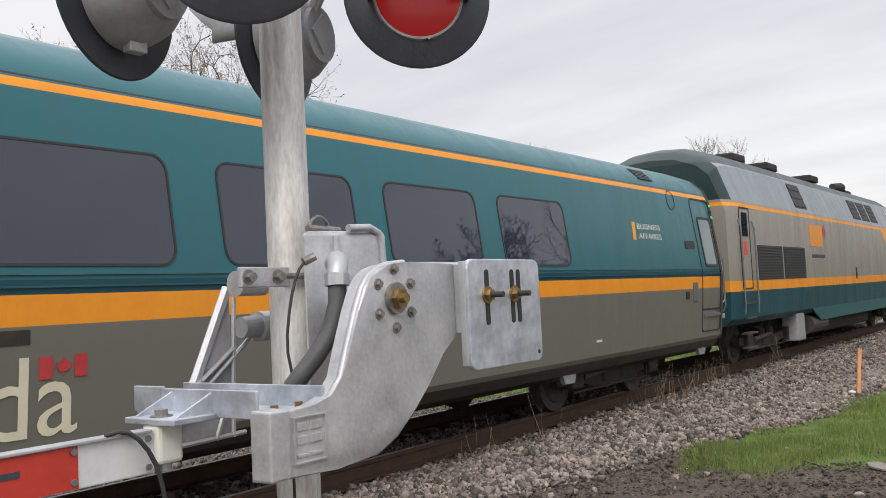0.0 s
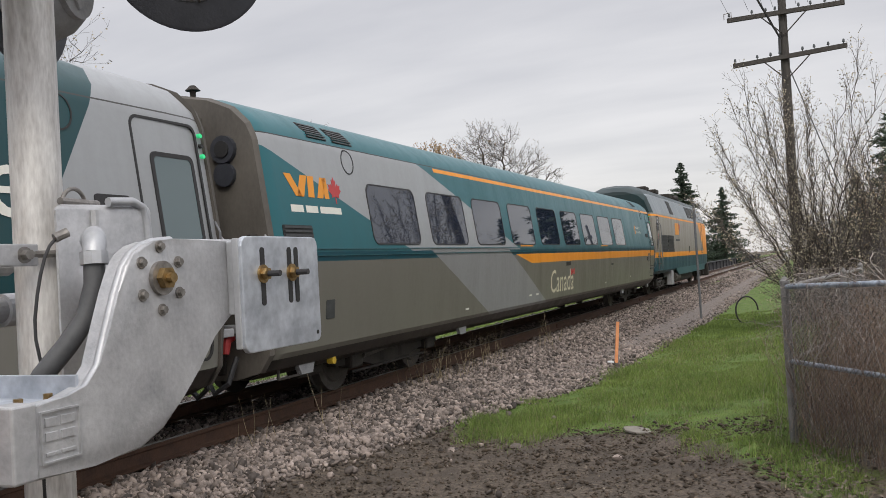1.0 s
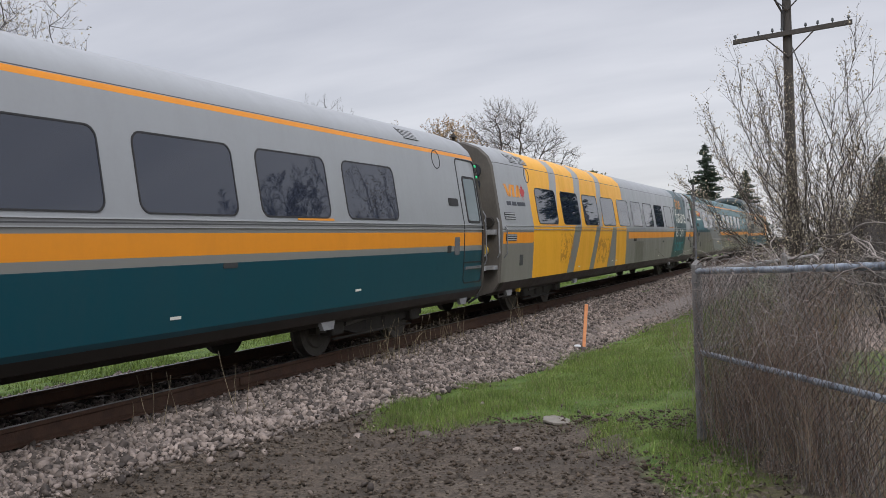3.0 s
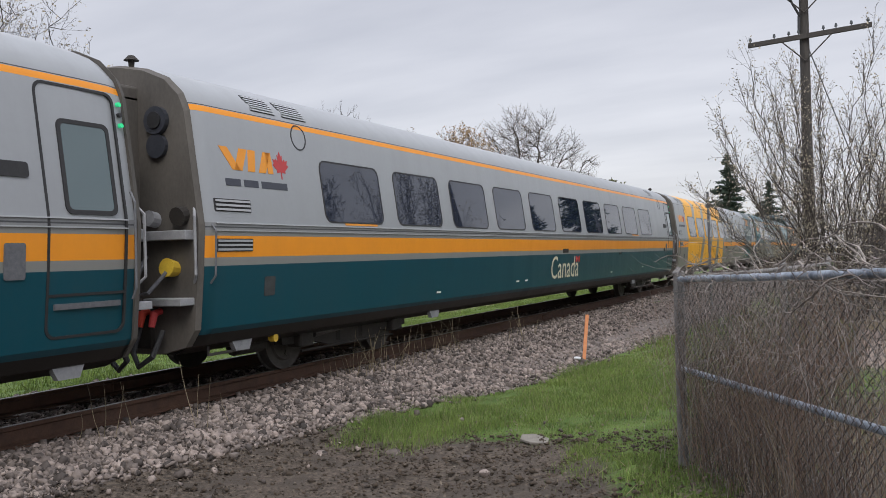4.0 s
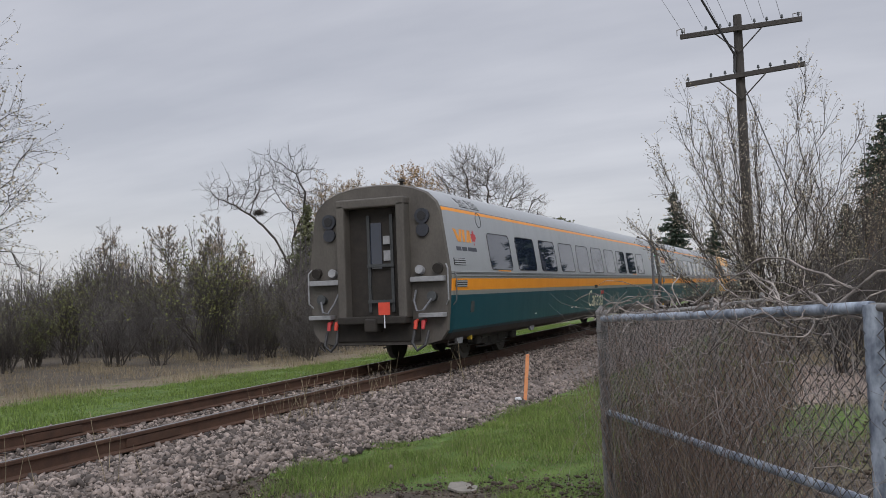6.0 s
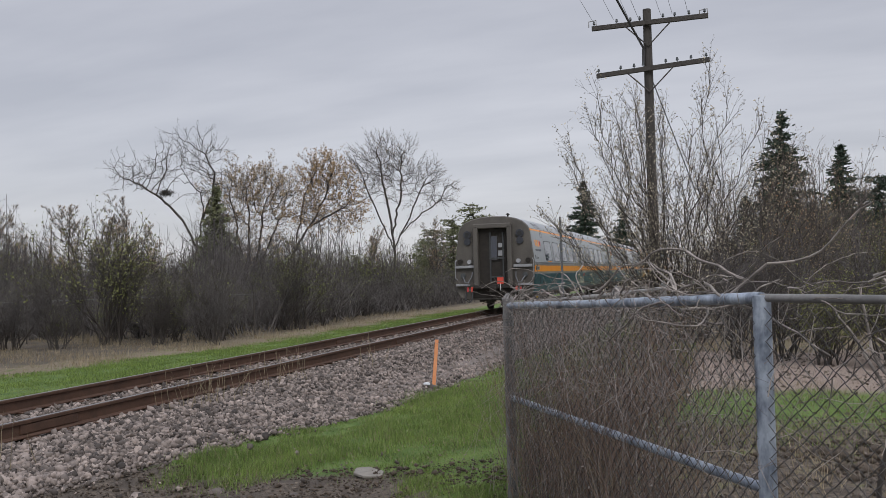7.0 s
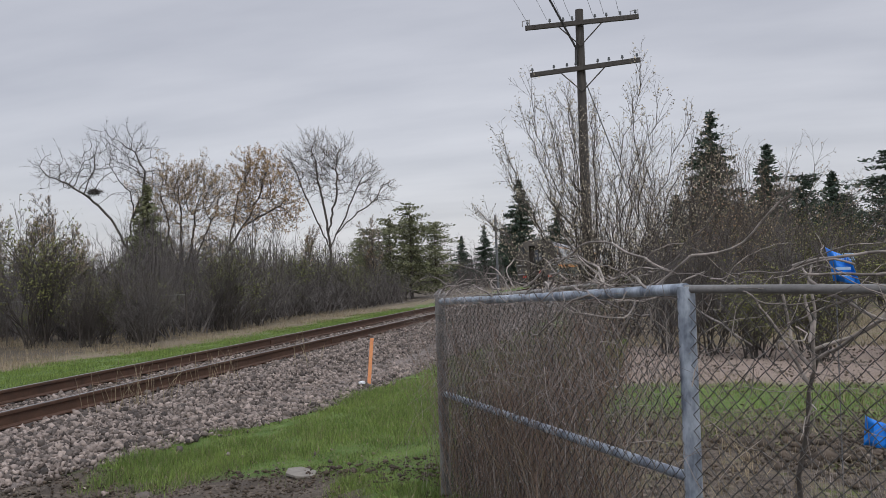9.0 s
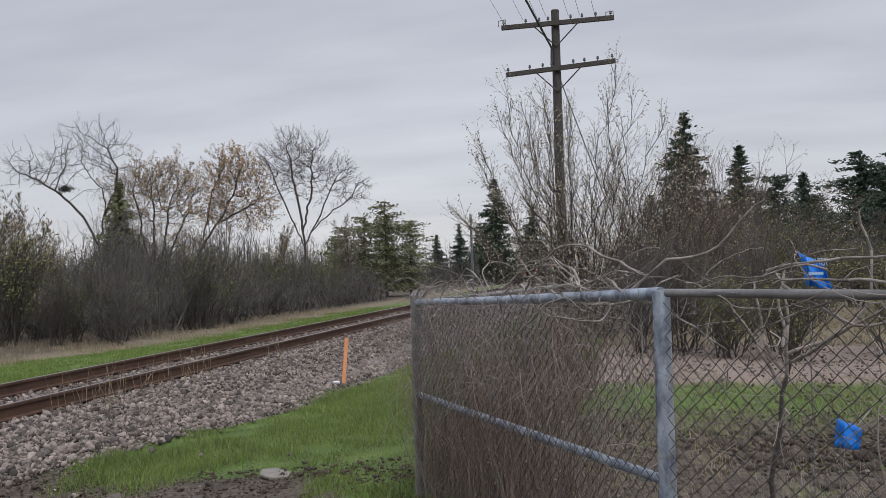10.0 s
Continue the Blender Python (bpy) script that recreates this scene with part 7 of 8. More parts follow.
def turf_near(x, y, rng):
    soil_edge = 9.7 - np.maximum(x - 5.4, 0) * 2.3 + 0.45 * np.sin(3.1 * x) + 0.25 * np.sin(7.3 * x + 1)
    return (x > ballast_edge(y) + 0.12 * rng.standard_normal(len(x))) & (y > soil_edge + 0.25 * rng.standard_normal(len(x)))


blades("turf", "fresh green spring grass", 200000, (2.6, 7.0), (5.5, 16), 0.10, "grass", 1, turf_near, lean=0.55, width=0.0032)
blades("turf", "fresh green spring grass", 110000, (2.9, 7.5), (16, 34), 0.10, "grass", 2, turf_near, lean=0.5, width=0.006)
blades("turf", "fresh green spring grass", 170000, (-9.4, -2.7), (9, 60), 0.10, "grass", 3, lambda x, y, r: x > -8.4 + 0.6 * np.sin(0.9 * y) + 0.6 * r.standard_normal(len(x)), width=0.008)
blades("dry_grass", "bleached dry grass and weeds", 70000, (-24, -7.2), (9, 62), 0.28, "drygrass", 4, lambda x, y, r: (np.sin(0.7 * x + 1.1 * y) + np.sin(1.9 * y - 0.8 * x) + r.normal(0, 0.7, len(x)) > 0.2) & (x < -8.2 + 0.6 * r.standard_normal(len(x))), 0.5, 0.008, "dry grass")
blades("dry_grass", "straw mixed in the turf", 36000, (2.8, 7.0), (6, 22), 0.09, "drygrass", 6, turf_near, 0.7, 0.003, "dry grass")
blades("dry_grass", "straw along the far edge of the lot", 26000, (7.5, 26), (20, 36), 0.16, "drygrass", 7, lambda x, y, r: r.random(len(x)) < 0.9, 0.5, 0.008, "dry grass")
blades("dry_grass", "dry stalks inside the fence", 9000, (6.7, 14), (8.0, 15.5), 0.14, "drygrass", 9, lambda x, y, r: x > 6.9 + (y - 8.4) * 0.17, 0.7, 0.004, "dry grass")
blades("turf", "thin grass inside the fence", 26000, (6.7, 15), (10.5, 14.6), 0.06, "grass", 8, lambda x, y, r: x > 6.6 + (y - 8) * 0.05, 0.4, 0.005)


def scatter(name, label, category, n, centre, spread, size, mat, seed, stone=False, box_=None):
    rng = np.random.default_rng(seed)
    if box_:
        x, y = rng.uniform(box_[0], box_[1], n), rng.uniform(box_[2], box_[3], n)
    else:
        x, y = centre[0] + rng.normal(0, spread[0], n), centre[1] + rng.normal(0, spread[1], n)
    P = np.stack([x, y, gz(x, y) + rng.uniform(0, 0.03, n)], 1)
    if stone:
        oc = np.array([(1, 0, 0), (-1, 0, 0), (0, 1, 0), (0, -1, 0), (0, 0, 1), (0, 0, -1)], float)
        fc = np.array([(0, 2, 4), (2, 1, 4), (1, 3, 4), (3, 0, 4), (2, 0, 5), (1, 2, 5), (3, 1, 5), (0, 3, 5)])
        s = np.clip(rng.lognormal(np.log(size), 0.5, n), size * 0.4, size * 4)
        V = oc[None] * (0.6 + 0.8 * rng.random((n, 6, 1))) * s[:, None, None] * np.array([1, 1, 0.6])
        V = V + P[:, None]
        F = (fc[None] + 6 * np.arange(n)[:, None, None]).reshape(-1, 3)
        me = quick(name, V.reshape(-1, 3), F)
    else:
        me = quick(name, *flakes(P, size, rng, 0.6))
    tagged(part(name, me, M[mat]), label, category, kind="stuff")


scatter("soil_clods", "loose dark soil clods", "soil", 11000, None, None, 0.011, "clod", 21, True, (2.0, 6.6, 4.0, 9.9))
scatter("soil_clods", "turned dark soil heap inside the fence", "soil", 700, (9.6, 10.0), (0.85, 0.5), 0.03, "clod", 22, True)
scatter("leaf_litter", "dead leaf litter along the fence", "leaf litter", 24000, None, None, 0.02, "litter", 23, False, (6.5, 12.5, 4.2, 12.2))
scatter("leaf_litter", "dead leaf litter on the soil", "leaf litter", 1500, None, None, 0.016, "litter", 24, False, (2.6, 6.8, 6.0, 11.0))
scatter("leaf_litter", "dry leaves and chips on the gravel lot", "leaf litter", 6000, None, None, 0.03, "litter", 25, False, (7.5, 18.0, 12.5, 22.0))

# ---------- the chain-link fence ----------
C0, C1, C2, C3 = Vector((6.528, 8.417, 0)), Vector((8.09, 5.85, 0.11)), Vector((9.53, 4.30, 0.12)), Vector((7.35, 13.2, 0))
TOP = 1.245


def chain_link(a, b, z0, z1, w=0.034, h=0.062):
    """Woven wires: each zigzags down and hooks round its neighbours."""
    n, m = int((b - a).length / w), int((z1 - z0) / h)
    d = (b - a) / n
    side_ = Vector((0, 0, 1)).cross(b - a).normalized() * 0.003
    P0, P1 = [], []
    for i in range(n):
        for j in range(m):
            for q in (0, 1):
                x0, x1 = (i + 0.0, i + 1.0) if (q + i) % 2 == 0 else (i + 1.0, i + 0.0)
                s = side_ if q == 0 else -side_
                A = a + d * x0
                B = a + d * x1
                P0.append((A.x + s.x, A.y + s.y, z0 + (j + 0.5 * q) * h + (A.z)))
                P1.append((B.x + s.x, B.y + s.y, z0 + (j + 0.5 * q + 0.5) * h + (B.z)))
    n = len(P0)
    return quick("chain_link", *rods(P0, P1, np.full(n, 0.0021), np.full(n, 0.0021), 3))


def fence():
    f = empty("chain_link_fence", "old chain-link fence overgrown with dry vines", "fence")
    def post(p, r, top, mat, lab, cap=True):
        z = float(gz(p.x, p.y))
        po = part("fence_post", tubed([(p.x, p.y, z - 0.2), (p.x, p.y, top)], r, 16), mat, f, lab, smooth=40)
        if cap:
            part("post_cap", tubed([(p.x, p.y, top), (p.x, p.y, top + 0.02), (p.x, p.y, top + 0.035), (p.x, p.y, top + 0.06)], [r * 1.15, r * 1.15, r * 0.8, r * 0.2], 16), mat, po)
        for zz in (top - 0.12, 0.95, 0.62, 0.25) if cap else ():
            part("tension_band", tubed([(p.x, p.y, zz), (p.x, p.y, zz + 0.022)], r * 1.12, 16), M["fence_post"], po)
    post(C0, 0.038, TOP, M["fence_post"], "dull lichened corner post with domed cap")
    post(C1, 0.034, TOP + C1.z - 0.02, M["fence_pipe"], "blue-grey galvanised line post", False)
    post(C2, 0.03, TOP + C2.z - 0.02, M["fence_pipe"], "blue-grey galvanised line post", False)
    post(Vector((7.06, 10.6, 0)), 0.03, TOP, M["fence_post"], "dull line post")
    post(C3, 0.03, TOP, M["fence_post"], "dull line post")
    for a, b, r, mat in ((C0, C1, 0.023, "fence_pipe"), (C1, C2, 0.016, "fence_post"), (C0, C3, 0.02, "fence_post")):
        part("top_rail", tubed([(*a.xy, TOP - 0.03 + a.z), (*((a + b) / 2).xy, TOP - 0.035 + (a.z + b.z) / 2), (*b.xy, TOP - 0.03 + b.z)], r, 12), M[mat], f, smooth=40)
        out = Vector((b.y - a.y, a.x - b.x, 0)).normalized() * 0.036
        part("mesh_panel", chain_link(a + out + (b - a).normalized() * 0.05, b + out, -0.06, TOP - 0.005), M["link"], f, "rusty woven wire mesh")
    part("brace_rail", tubed([(*C0.xy, 0.575), (*C1.xy, 0.60)], 0.021, 12), M["fence_pipe"], f, smooth=40)
    part("brace_rail", tubed([(*C0.xy, 0.575), (7.06, 10.6, 0.60)], 0.018, 10), M["fence_post"], f)
    part("tie_wire", tubed([(C0.x, C0.y, 0.95), (C0.x + 0.03, C0.y - 0.05, 0.7), (C0.x + 0.02, C0.y - 0.04, 0.4)], 0.004, 5), M["wire"], f)


fence()


def wander(rng, p, d, n, step, wob, pull=None):
    pts = [np.array(p, float)]
    d = np.array(d, float)
    for k in range(n):
        d = d + rng.normal(0, wob, 3)
        if pull is not None:
            d = d + pull(pts[-1]) * 0.3
        d /= np.linalg.norm(d)
        pts.append(pts[-1] + d * step)
    return pts


def vines():
    """Dry stems: a thicket standing against the mesh, and woody ropes over the top rail."""
    rng = np.random.default_rng(31)
    def stems(name, label, a, b, n, mat, thick, hmax, off, top_bias=0.0):
        P0, P1, R = [], [], []
        ab, nrm = np.array((b - a)[:2]), None
        nrm = np.array([ab[1], -ab[0]]) / np.linalg.norm(ab)
        for k in range(n):
            t = rng.random()
            xy = np.array(a[:2]) + ab * t + nrm * rng.normal(off, 0.10)
            z = rng.uniform(-0.15, 0.1) if rng.random() > top_bias else rng.uniform(0.7, 1.25)
            L = rng.uniform(0.3, hmax)
            pts = wander(rng, (*xy, z), (rng.normal(0, 0.13), rng.normal(0, 0.13), 1 if z < 0.5 else rng.normal(0, 0.6)), 6, L / 6, 0.11 if z < 0.5 else 0.3)
            r = thick * rng.uniform(0.5, 1.4)
            for i, (p, q) in enumerate(zip(pts, pts[1:])):
                if q[2] > 1.42:
                    break
                P0.append(p)
                P1.append(q)
                R.append(r * (1 - 0.12 * i))
        R = np.array(R)
        ob = part(name, quick(name, *rods(P0, P1, R, R * 0.9, 3)), M[mat])
        tagged(ob, label, "vine", kind="stuff")
    stems("dry_stems", "thicket of reddish dry stems against the fence", C0, C0.lerp(C1, 0.72), 850, "redvine", 0.0022, 1.3, -0.12)
    stems("dry_stems", "thin straw-coloured stems against the fence", C0, C0.lerp(C1, 0.85), 160, "drygrass", 0.0014, 1.1, -0.06)
    stems("dry_stems", "thicket of reddish dry stems against the fence", C0, C3, 1100, "redvine", 0.0026, 1.4, 0.22)
    stems("dry_stems", "pale dry stems along the fence", C0, C3, 160, "drygrass", 0.002, 1.3, 0.22)
    stems("dry_stems", "pale dry creeper stems on the fence", C0, C0.lerp(C1, 0.8), 420, "vine", 0.0015, 0.9, 0.0, 0.45)
    stems("dry_stems", "matted pale creeper along the fence top", C0, C1, 520, "vine", 0.0018, 0.5, 0.0, 1.0)
    stems("dry_stems", "pale dry creeper stems on the fence", C1, C2, 150, "vine", 0.0022, 0.9, 0.0, 0.7)
    stems("dry_stems", "low dry stems inside the fence", C1 + Vector((0.5, 1.2, 0)), C2 + Vector((0.8, 1.6, 0)), 380, "vine", 0.0022, 0.5, 0.0)
    # pale flakes: dead leaves, also standing in for bright specks of the wire
    t = rng.random(2600) ** 1.3 * 0.85
    P = np.array(C0)[None] + np.array(C1 - C0)[None] * t[:, None] + rng.normal(0, 0.03, (2600, 3))
    P[:, 2] = rng.uniform(-0.1, 1.3, 2600)
    tagged(part("caught_leaves", quick("caught_leaves", *flakes(P, 0.0085, rng)), M["vine"]), "pale flakes for dead leaves and bright specks of the mesh", "leaf litter", kind="stuff")
    # ropes over the top
    def rope(path, r, label, mat="vine"):
        path = [tuple(p) for p in path]
        me = rod_mesh("woody_vine", [(tuple(p), tuple(q), r * (1 - 0.5 * i / len(path)), r * (1 - 0.5 * (i + 1) / len(path))) for i, (p, q) in enumerate(zip(path, path[1:]))], 7)
        tagged(part("woody_vine", me, M[mat], smooth=60), label, "vine")
    for k in range(110):
        t = rng.random() ** 0.8
        seg = (C0, C1) if rng.random() < 0.74 else (C1, C2)
        p = seg[0].lerp(seg[1], t)
        u = (seg[1] - seg[0]).normalized()
        s = rng.choice([-1, 1]) if t > 0.3 else 1
        target = np.array([0, 0, TOP + 0.02])
        crest = TOP + p.z + rng.uniform(-0.06, 0.07)
        pts = wander(rng, (p.x, p.y, crest - 0.02), (u.x * s, u.y * s, rng.normal(0.05, 0.2)), 14, rng.uniform(0.025, 0.055), 0.17, lambda q: np.array([0, 0, (crest - q[2]) * 2.5]))
        rope(pts, rng.choice([0.002, 0.0025, 0.003, 0.004, 0.0065]), "dry woody vine over the fence top")
    # the main climbing trunk beyond the line post
    t0 = np.array([8.385, 5.67, -0.12])
    rope([t0, t0 + (0.015, 0.0, 0.2), t0 + (0.045, 0.0, 0.35), t0 + (0.04, -0.01, 0.5), t0 + (0.065, -0.01, 0.62), t0 + (0.055, -0.02, 0.78), t0 + (0.09, -0.03, 0.95), t0 + (0.10, -0.03, 1.08), t0 + (0.14, -0.03, 1.22)], 0.0125, "gnarled climbing vine trunk", "bark")
    for k, (dx, dz, L) in enumerate(((-0.3, 0.3, 0.5), (0.35, 0.25, 0.6), (-0.45, 0.1, 0.5), (0.3, -0.1, 0.8), (0.6, 0.12, 0.9), (-0.12, 0.3, 0.4))):
        pts = wander(rng, t0 + (0.11, -0.03, 1.1 + 0.03 * k), (dx * 0.75, -dx * 0.72, dz * 0.4), 14, L * 0.75 / 14, 0.16, lambda q: np.array([0, 0, (TOP + 0.13 - q[2]) * 2.5]))
        rope(pts, 0.007, "branch of a gnarled climbing vine")
    # hanging loop
    loop = [(6.95 + 0.16 * math.cos(a) + 0.1, 7.75 - 0.2 * math.cos(a) - 0.1, 1.16 + 0.15 * math.sin(a)) for a in [math.pi * (1.0 + k / 12 * 1.1) for k in range(13)]]
    rope(loop, 0.004, "hanging loop of dry vine")


vines()


# ---------- poles and wires ----------
def utility_pole():
    p = empty("utility_pole", "weathered wooden utility pole with two crossarms", "utility pole")
    bx, by = 6.45, 27.0
    part("pole", tubed([(bx, by, -0.7), (bx - 0.03, by, 4), (bx - 0.02, by, 8.48)], [0.15, 0.135, 0.11], 14), M["pole_wood"], p, smooth=40)
    for z0, x0, x1, zl, zr in ((8.07, 4.96, 8.02, 8.06, 8.10), (6.82, 5.05, 8.02, 6.75, 6.93)):
        bm = bmesh.new()
        v = []
        for x, zz in ((x0, zl), (x1, zr)):
            v.append([bm.verts.new((x, by - 0.17 + dy, zz + dz)) for dy, dz in ((-0.05, -0.06), (0.05, -0.06), (0.05, 0.06), (-0.05, 0.06))])
        for i in range(4):
            bm.faces.new((v[0][i], v[0][(i + 1) % 4], v[1][(i + 1) % 4], v[1][i]))
        bm.faces.new(v[0][::-1])
        bm.faces.new(v[1])
        arm = part("crossarm", bm, M["pole_wood"], p, "dark wooden crossarm")
        for f in (0.02, 0.22, 0.34, 0.42, 0.62, 0.72, 0.84, 0.97):
            x, zz = x0 + (x1 - x0) * f, zl + (zr - zl) * f
            ins = part("insulator", tubed([(x, by - 0.17, zz + 0.05), (x, by - 0.17, zz + 0.10), (x, by - 0.17, zz + 0.11), (x, by - 0.17, zz + 0.19)], [0.012, 0.012, 0.04, 0.025], 8), M["insul"], arm)
        for s in (-1, 1):
            part("brace", tubed([(bx + s * 0.62, by - 0.2, z0 - 0.02), (bx, by - 0.15, z0 - 0.62)], 0.018, 6), M["pole_wood"], arm)
    for x in (4.98, 7.9):
        part("end_bracket", tubed([(x - 0.1, by - 0.17, 8.10), (x - 0.1, by - 0.17, 8.26), (x + 0.1, by - 0.17, 8.28), (x + 0.1, by - 0.17, 8.12)], 0.014, 6), M["steel"], p)
    part("service_cable", tubed([(bx - 0.1, by - 0.1, 7.35), (bx - 0.28, by - 0.3, 7.7), (bx - 0.9, by - 1.2, 8.9), (bx - 2.2, by - 3.2, 11.2)], 0.03, 6), M["rubber"], p, "thick black service cable")
    part("riser", tubed([(bx - 0.13, by - 0.1, 7.4), (bx - 0.14, by - 0.12, 7.0)], 0.04, 8), M["rubber"], p)
    part("guy_wire", tubed([(bx + 0.05, by, 6.6), (bx + 1.6, by + 1.0, 2.0), (bx + 2.3, by + 1.4, -0.3)], 0.016, 5), M["wire"], p, "slack black guy wire")
    settle(p, (bx, by, -0.6))
    for k, x in enumerate((5.0, 5.55, 5.95, 6.2, 6.8, 7.1, 7.5)):
        w = part("overhead_wire", tubed([(x, by - 0.17, 8.25), (x - 0.6, by - 9, 8.9 + 0.1 * k), (x - 1.4, by - 26, 11.6 + 0.1 * k)], 0.005, 4), M["wire"])
        tagged(w, "thin overhead wire on glass insulators", "wire", "overhead wires")


utility_pole()


def small_things():
    # thin grey signal post beside the ballast
    gp = empty("marker_post", "thin leaning grey metal marker post", "post")
    part("post", tubed([(3.29, 31.0, -0.85), (3.255, 31.0, 3.2)], 0.04, 10), M["wire"], gp)
    part("bracket", boxed(3.185, 3.325, 30.95, 31.05, 2.7, 2.82, 0.01), M["wire"], gp)
    settle(gp, (3.2, 31.0, -0.8))
    # orange stake with a white pipe cap
    st = empty("survey_stake", "orange painted wooden survey stake", "stake")
    z = float(gz(3.16, 16.95))
    bm = boxed(-0.03, 0.03, -0.012, 0.012, -0.1, 0.80, 0.004)
    part("lath", bm, M["stake"], st)
    st.matrix_basis = pose(3.245, 17.04, z, 2.0, 5.0, 35)
    wc = part("pipe_cap", tubed([(0, 0, -0.05), (0, 0, 0.045), (0, 0, 0.055)], [0.06, 0.06, 0.04], 16), M["white"])
    wc.matrix_basis = Matrix.Translation((3.185, 16.84, z + 0.03))
    tagged(wc, "white plastic pipe cap beside a stake", "pipe cap")
    # pale stones and a concrete slab on the soil
    rng = random.Random(3)
    for x, y, r, mat in ((3.8, 9.05, 0.07, "stone"), (3.2, 8.78, 0.06, "stone"), (5.0, 8.35, 0.05, "stone"), (2.65, 7.6, 0.07, "stone"), (4.6, 8.9, 0.04, "stone")):
        bm = bmesh.new()
        bmesh.ops.create_icosphere(bm, subdivisions=2, radius=r)
        for v in bm.verts:
            v.co *= rng.uniform(0.85, 1.12)
            v.co.z *= 0.6
        s = part("pale_stone", bm, M[mat], smooth=30)
        s.matrix_basis = pose(x, y, float(gz(x, y)) + r * 0.25, 0, 0, rng.uniform(0, 360))
        tagged(s, "rounded pale stone lying on bare soil", "stone", "stones on the soil")
    bm = prism(bmesh.new(), [(-0.2, -0.1), (0.02, -0.14), (0.22, -0.02), (0.18, 0.1), (-0.02, 0.13), (-0.17, 0.05)], 0, 0.02, 0.004)
    sl = part("concrete_slab", bm, M["concrete"])
    sl.matrix_basis = pose(4.95, 9.65, -0.292, 0, -88, 25)
    tagged(sl, "broken flat piece of pale concrete", "slab")
    # black hoop of hose standing in the grass
    z = float(gz(4.9, 28.5))
    hp = part("hose_hoop", tubed([(4.9 + 0.31 * math.cos(a), 28.5 + 0.1 * math.cos(a), z + 0.36 + 0.42 * math.sin(a)) for a in [2 * math.pi * k / 24 for k in range(22)]], 0.025, 8), M["rubber"], smooth=50)
    tagged(hp, "loop of black hose standing in the grass", "hose")
    # blue utility flags on wires
    def flag(p, w, h, lean_, words, yaw):
        f = empty("utility_flag", "bright blue marking flag on a thin wire", "flag", "blue flags")
        z = float(gz(p[0], p[1])) - p[2]
        part("wire_staff", tubed([(0, 0, z), (0.01, 0, -h / 2), (0.0, 0, h / 2)], 0.0022, 5), M["wire"], f)
        bm = bmesh.new()
        grid = [[bm.verts.new((w * (i / 6) - 0.01 + 0.25 * w * (j / 5 - 0.5) * lean_, 0.016 * math.sin(i * 1.4 + j * 0.5), h * (j / 5 - 0.5) * (1 - 0.25 * i / 6) - 0.03 * i / 6)) for i in range(7)] for j in range(6)]
        for j in range(5):
            for i in range(6):
                bm.faces.new((grid[j][i], grid[j][i + 1], grid[j + 1][i + 1], grid[j + 1][i]))
        cl = part("cloth", bm, M["flag"], f, smooth=50)
        cl.modifiers.new("thickness", "SOLIDIFY").thickness = 0.0015
        if words:
            me = text_mesh("WATER", 0.012, w * 0.92, 0.01, 0.036, lambda y, z: 0.0, 0.0)
            me.transform(Matrix.Rotation(radians(-90), 4, "Z") @ Matrix.Translation((0, 0, 0)))
            for v in me.vertices:
                v.co.y = -0.022
            part("print", me, M["flagtext"], cl, "pale print")
            for k in range(2):
                part("print_bar", boxed(0.015 + 0.01 * k, w * 0.75, -0.0225, -0.0215, -0.022 - 0.022 * k, -0.012 - 0.022 * k), M["flagtext"], cl)
        f.matrix_basis = pose(*p, 0, 0, yaw)
    flag((8.585, 5.67, 1.405), 0.085, 0.12, -1.2, True, -20)
    flag((8.94, 6.9, 0.60), 0.11, 0.14, 0.5, False, -10)
    # tall dry weeds beside the near rail
    rng2 = np.random.default_rng(41)
    P0, P1, R = [], [], []
    for cx, cy, n in ((1.35, 12.6, 22), (1.5, 13.4, 12), (1.3, 15.5, 16), (1.6, 18.2, 10), (1.75, 9.0, 4), (1.2, 8.3, 5)):
        for k in range(n):
            pts = wander(rng2, (cx + rng2.normal(0, 0.14), cy + rng2.normal(0, 0.35), -0.25), (rng2.normal(0, 0.2), rng2.normal(0, 0.2), 1), 5, rng2.uniform(0.06, 0.15), 0.08)
            for i, (p, q) in enumerate(zip(pts, pts[1:])):
                P0.append(p)
                P1.append(q)
                R.append(0.005 - 0.0006 * i)
    R = np.array(R)
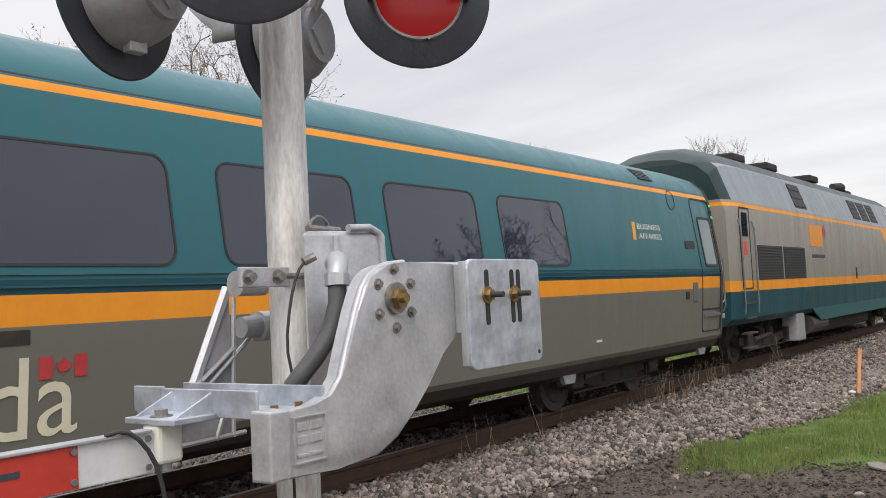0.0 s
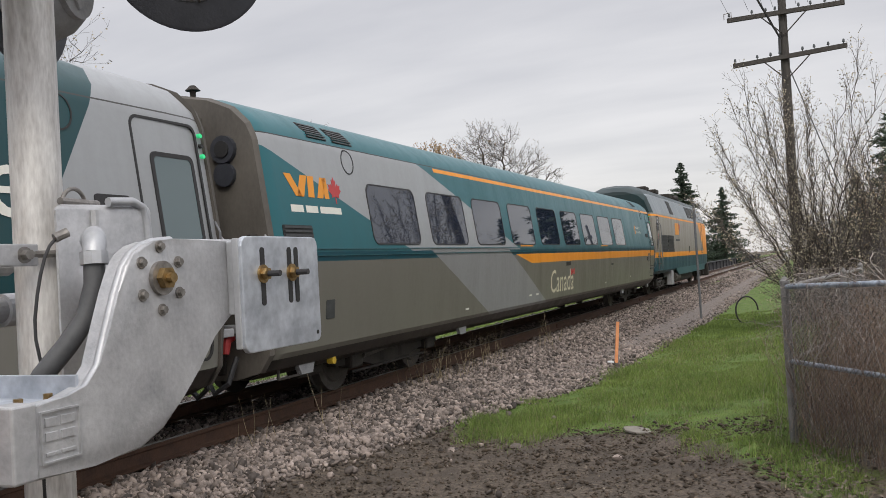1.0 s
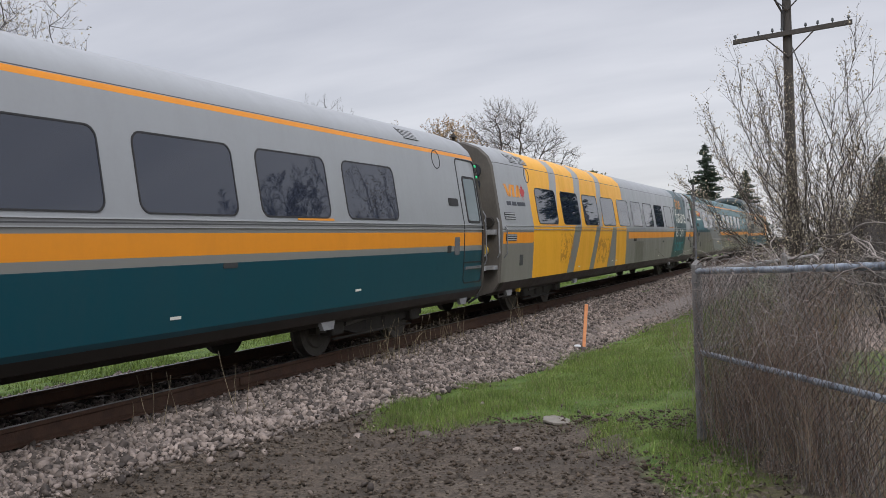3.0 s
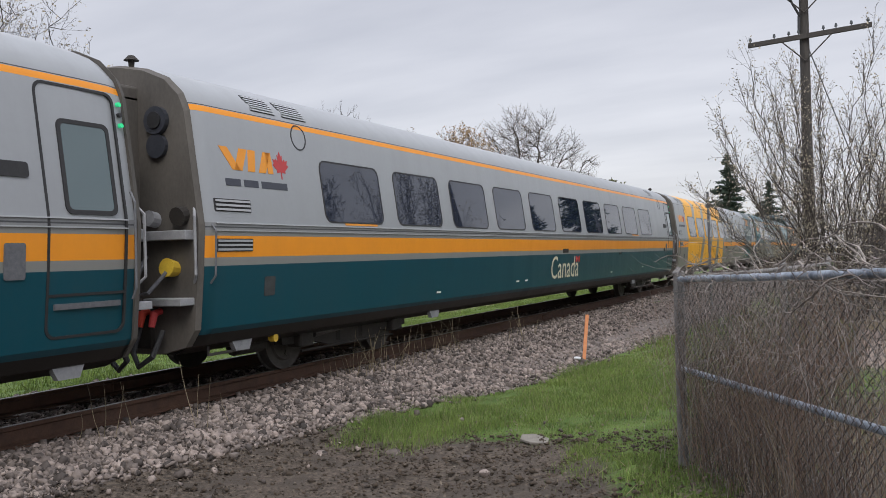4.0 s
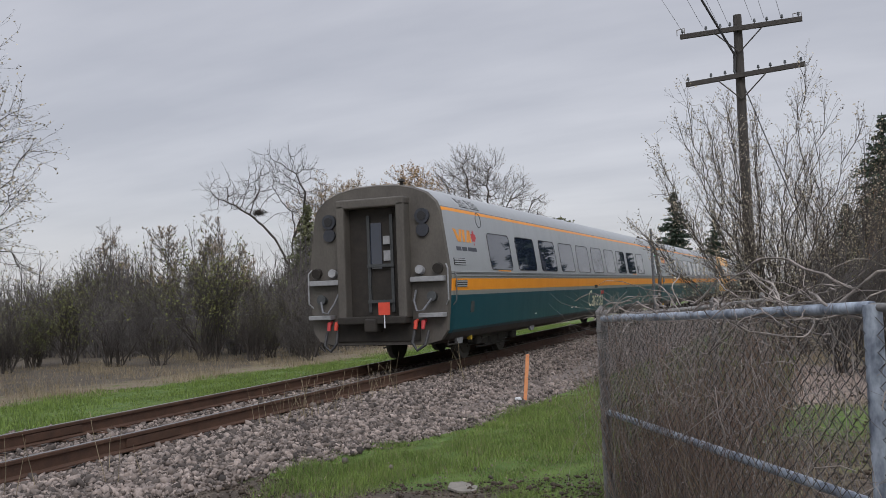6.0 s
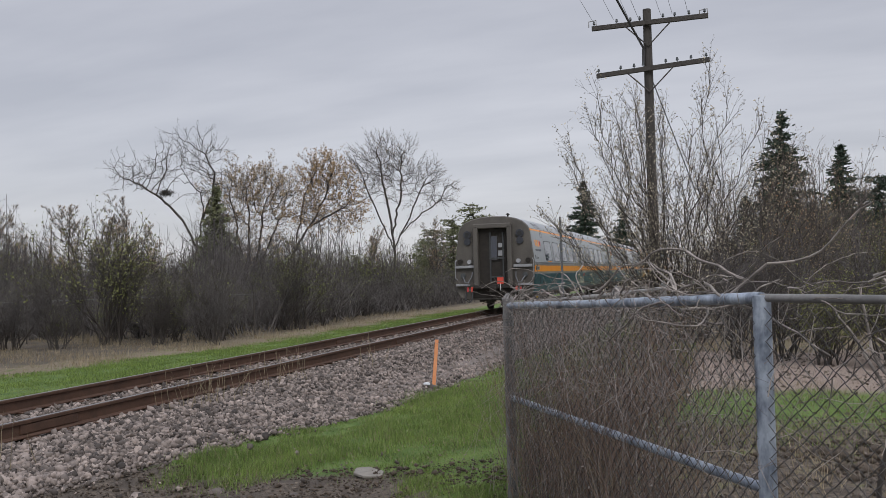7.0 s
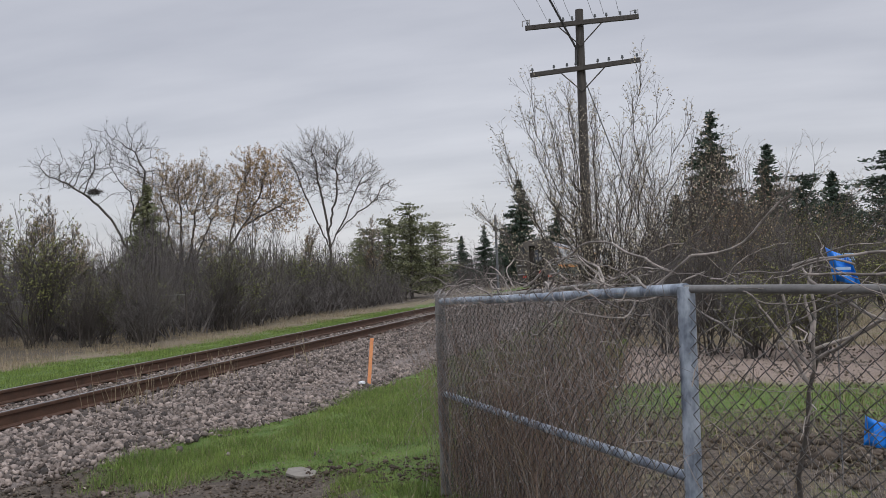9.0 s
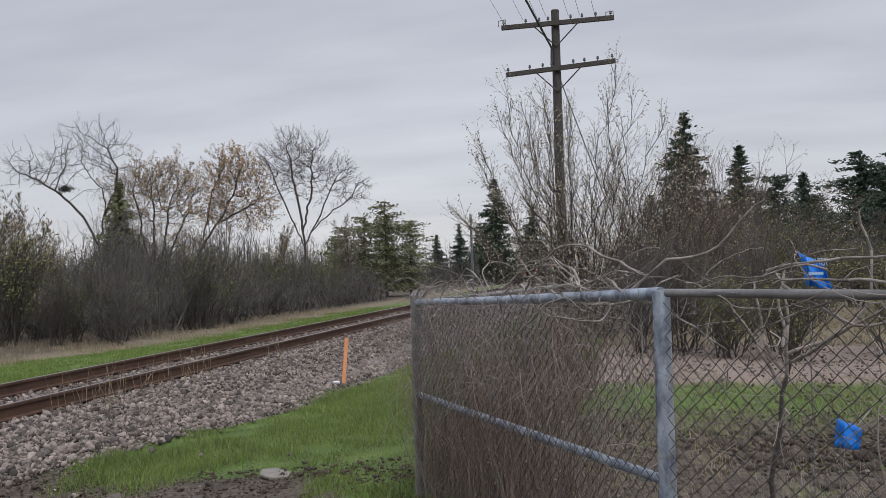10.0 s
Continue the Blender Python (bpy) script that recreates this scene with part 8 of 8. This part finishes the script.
    tagged(part("dry_weeds", quick("dry_weeds", *rods(P0, P1, R, R * 0.8, 3)), M["drygrass"]), "tall dry weed stalks in the ballast", "weeds", kind="stuff")
    # far girder bridge, its end post, and a street lamp
    br = empty("girder_bridge", "black plate girder beside the far track", "bridge")
    part("girder", boxed(-2.55, -2.35, 88, 190, -0.9, 0.45, 0.02), M["bridge"], br)
    for k in range(26):
        part("stiffener", boxed(-2.35, -2.25, 90 + 3.9 * k, 90.12 + 3.9 * k, -0.85, 0.40), M["bridge"], br)
    part("flange", boxed(-2.65, -2.2, 88, 190, 0.45, 0.5), M["bridge"], br)
    bx = part("relay_box", boxed(3.4, 4.1, 128, 128.7, -0.9, 0.75, 0.03), M["white"])
    tagged(bx, "small white trackside equipment box", "equipment box")
    lp = empty("street_lamp", "tall pale street lamp with curved arm", "street lamp")
    part("pole", tubed([(-42.2, 230, -1.2), (-42.2, 230, 4.6), (-41.8, 230, 5.5), (-39.4, 230, 6.3)], 0.11, 8), M["white"], lp)
    part("lamp_head", boxed(-39.6, -38.6, 229.85, 230.15, 6.22, 6.38, 0.03), M["white"], lp)
    settle(lp, (-42.2, 230, -1.2))
    wf = empty("far_fence", "low wire fence at the edge of the scrub", "fence")
    for k in range(6):
        x, y = -24.5 + 2.5 * k, 35.2 + 0.7 * k
        z = float(gz(x, y))
        part("fence_post", tubed([(x, y, z - 0.1), (x, y, z + 1.95)], 0.035, 6), M["bark"], wf)
    a, b = (-24.5, 35.2), (-12.0, 38.7)
    part("top_wire", tubed([(*a, float(gz(*a)) + 1.9), (*b, float(gz(*b)) + 1.85)], 0.016, 4), M["fence_post"], wf)


small_things()


# ---------- what moves ----------
def motions():
    for car, y0 in TRAIN:
        walk(car, [(t, pose(0, y0 + run(t), 0)) for t in range(0, 11)])
    step = 1 / FPS
    for w, yy in WHEELS:
        walk(w, [(k * step, pose(0, yy, WHEEL_R, -math.degrees(run(k * step) / WHEEL_R) % 360)) for k in range(0, 301)])


motions()
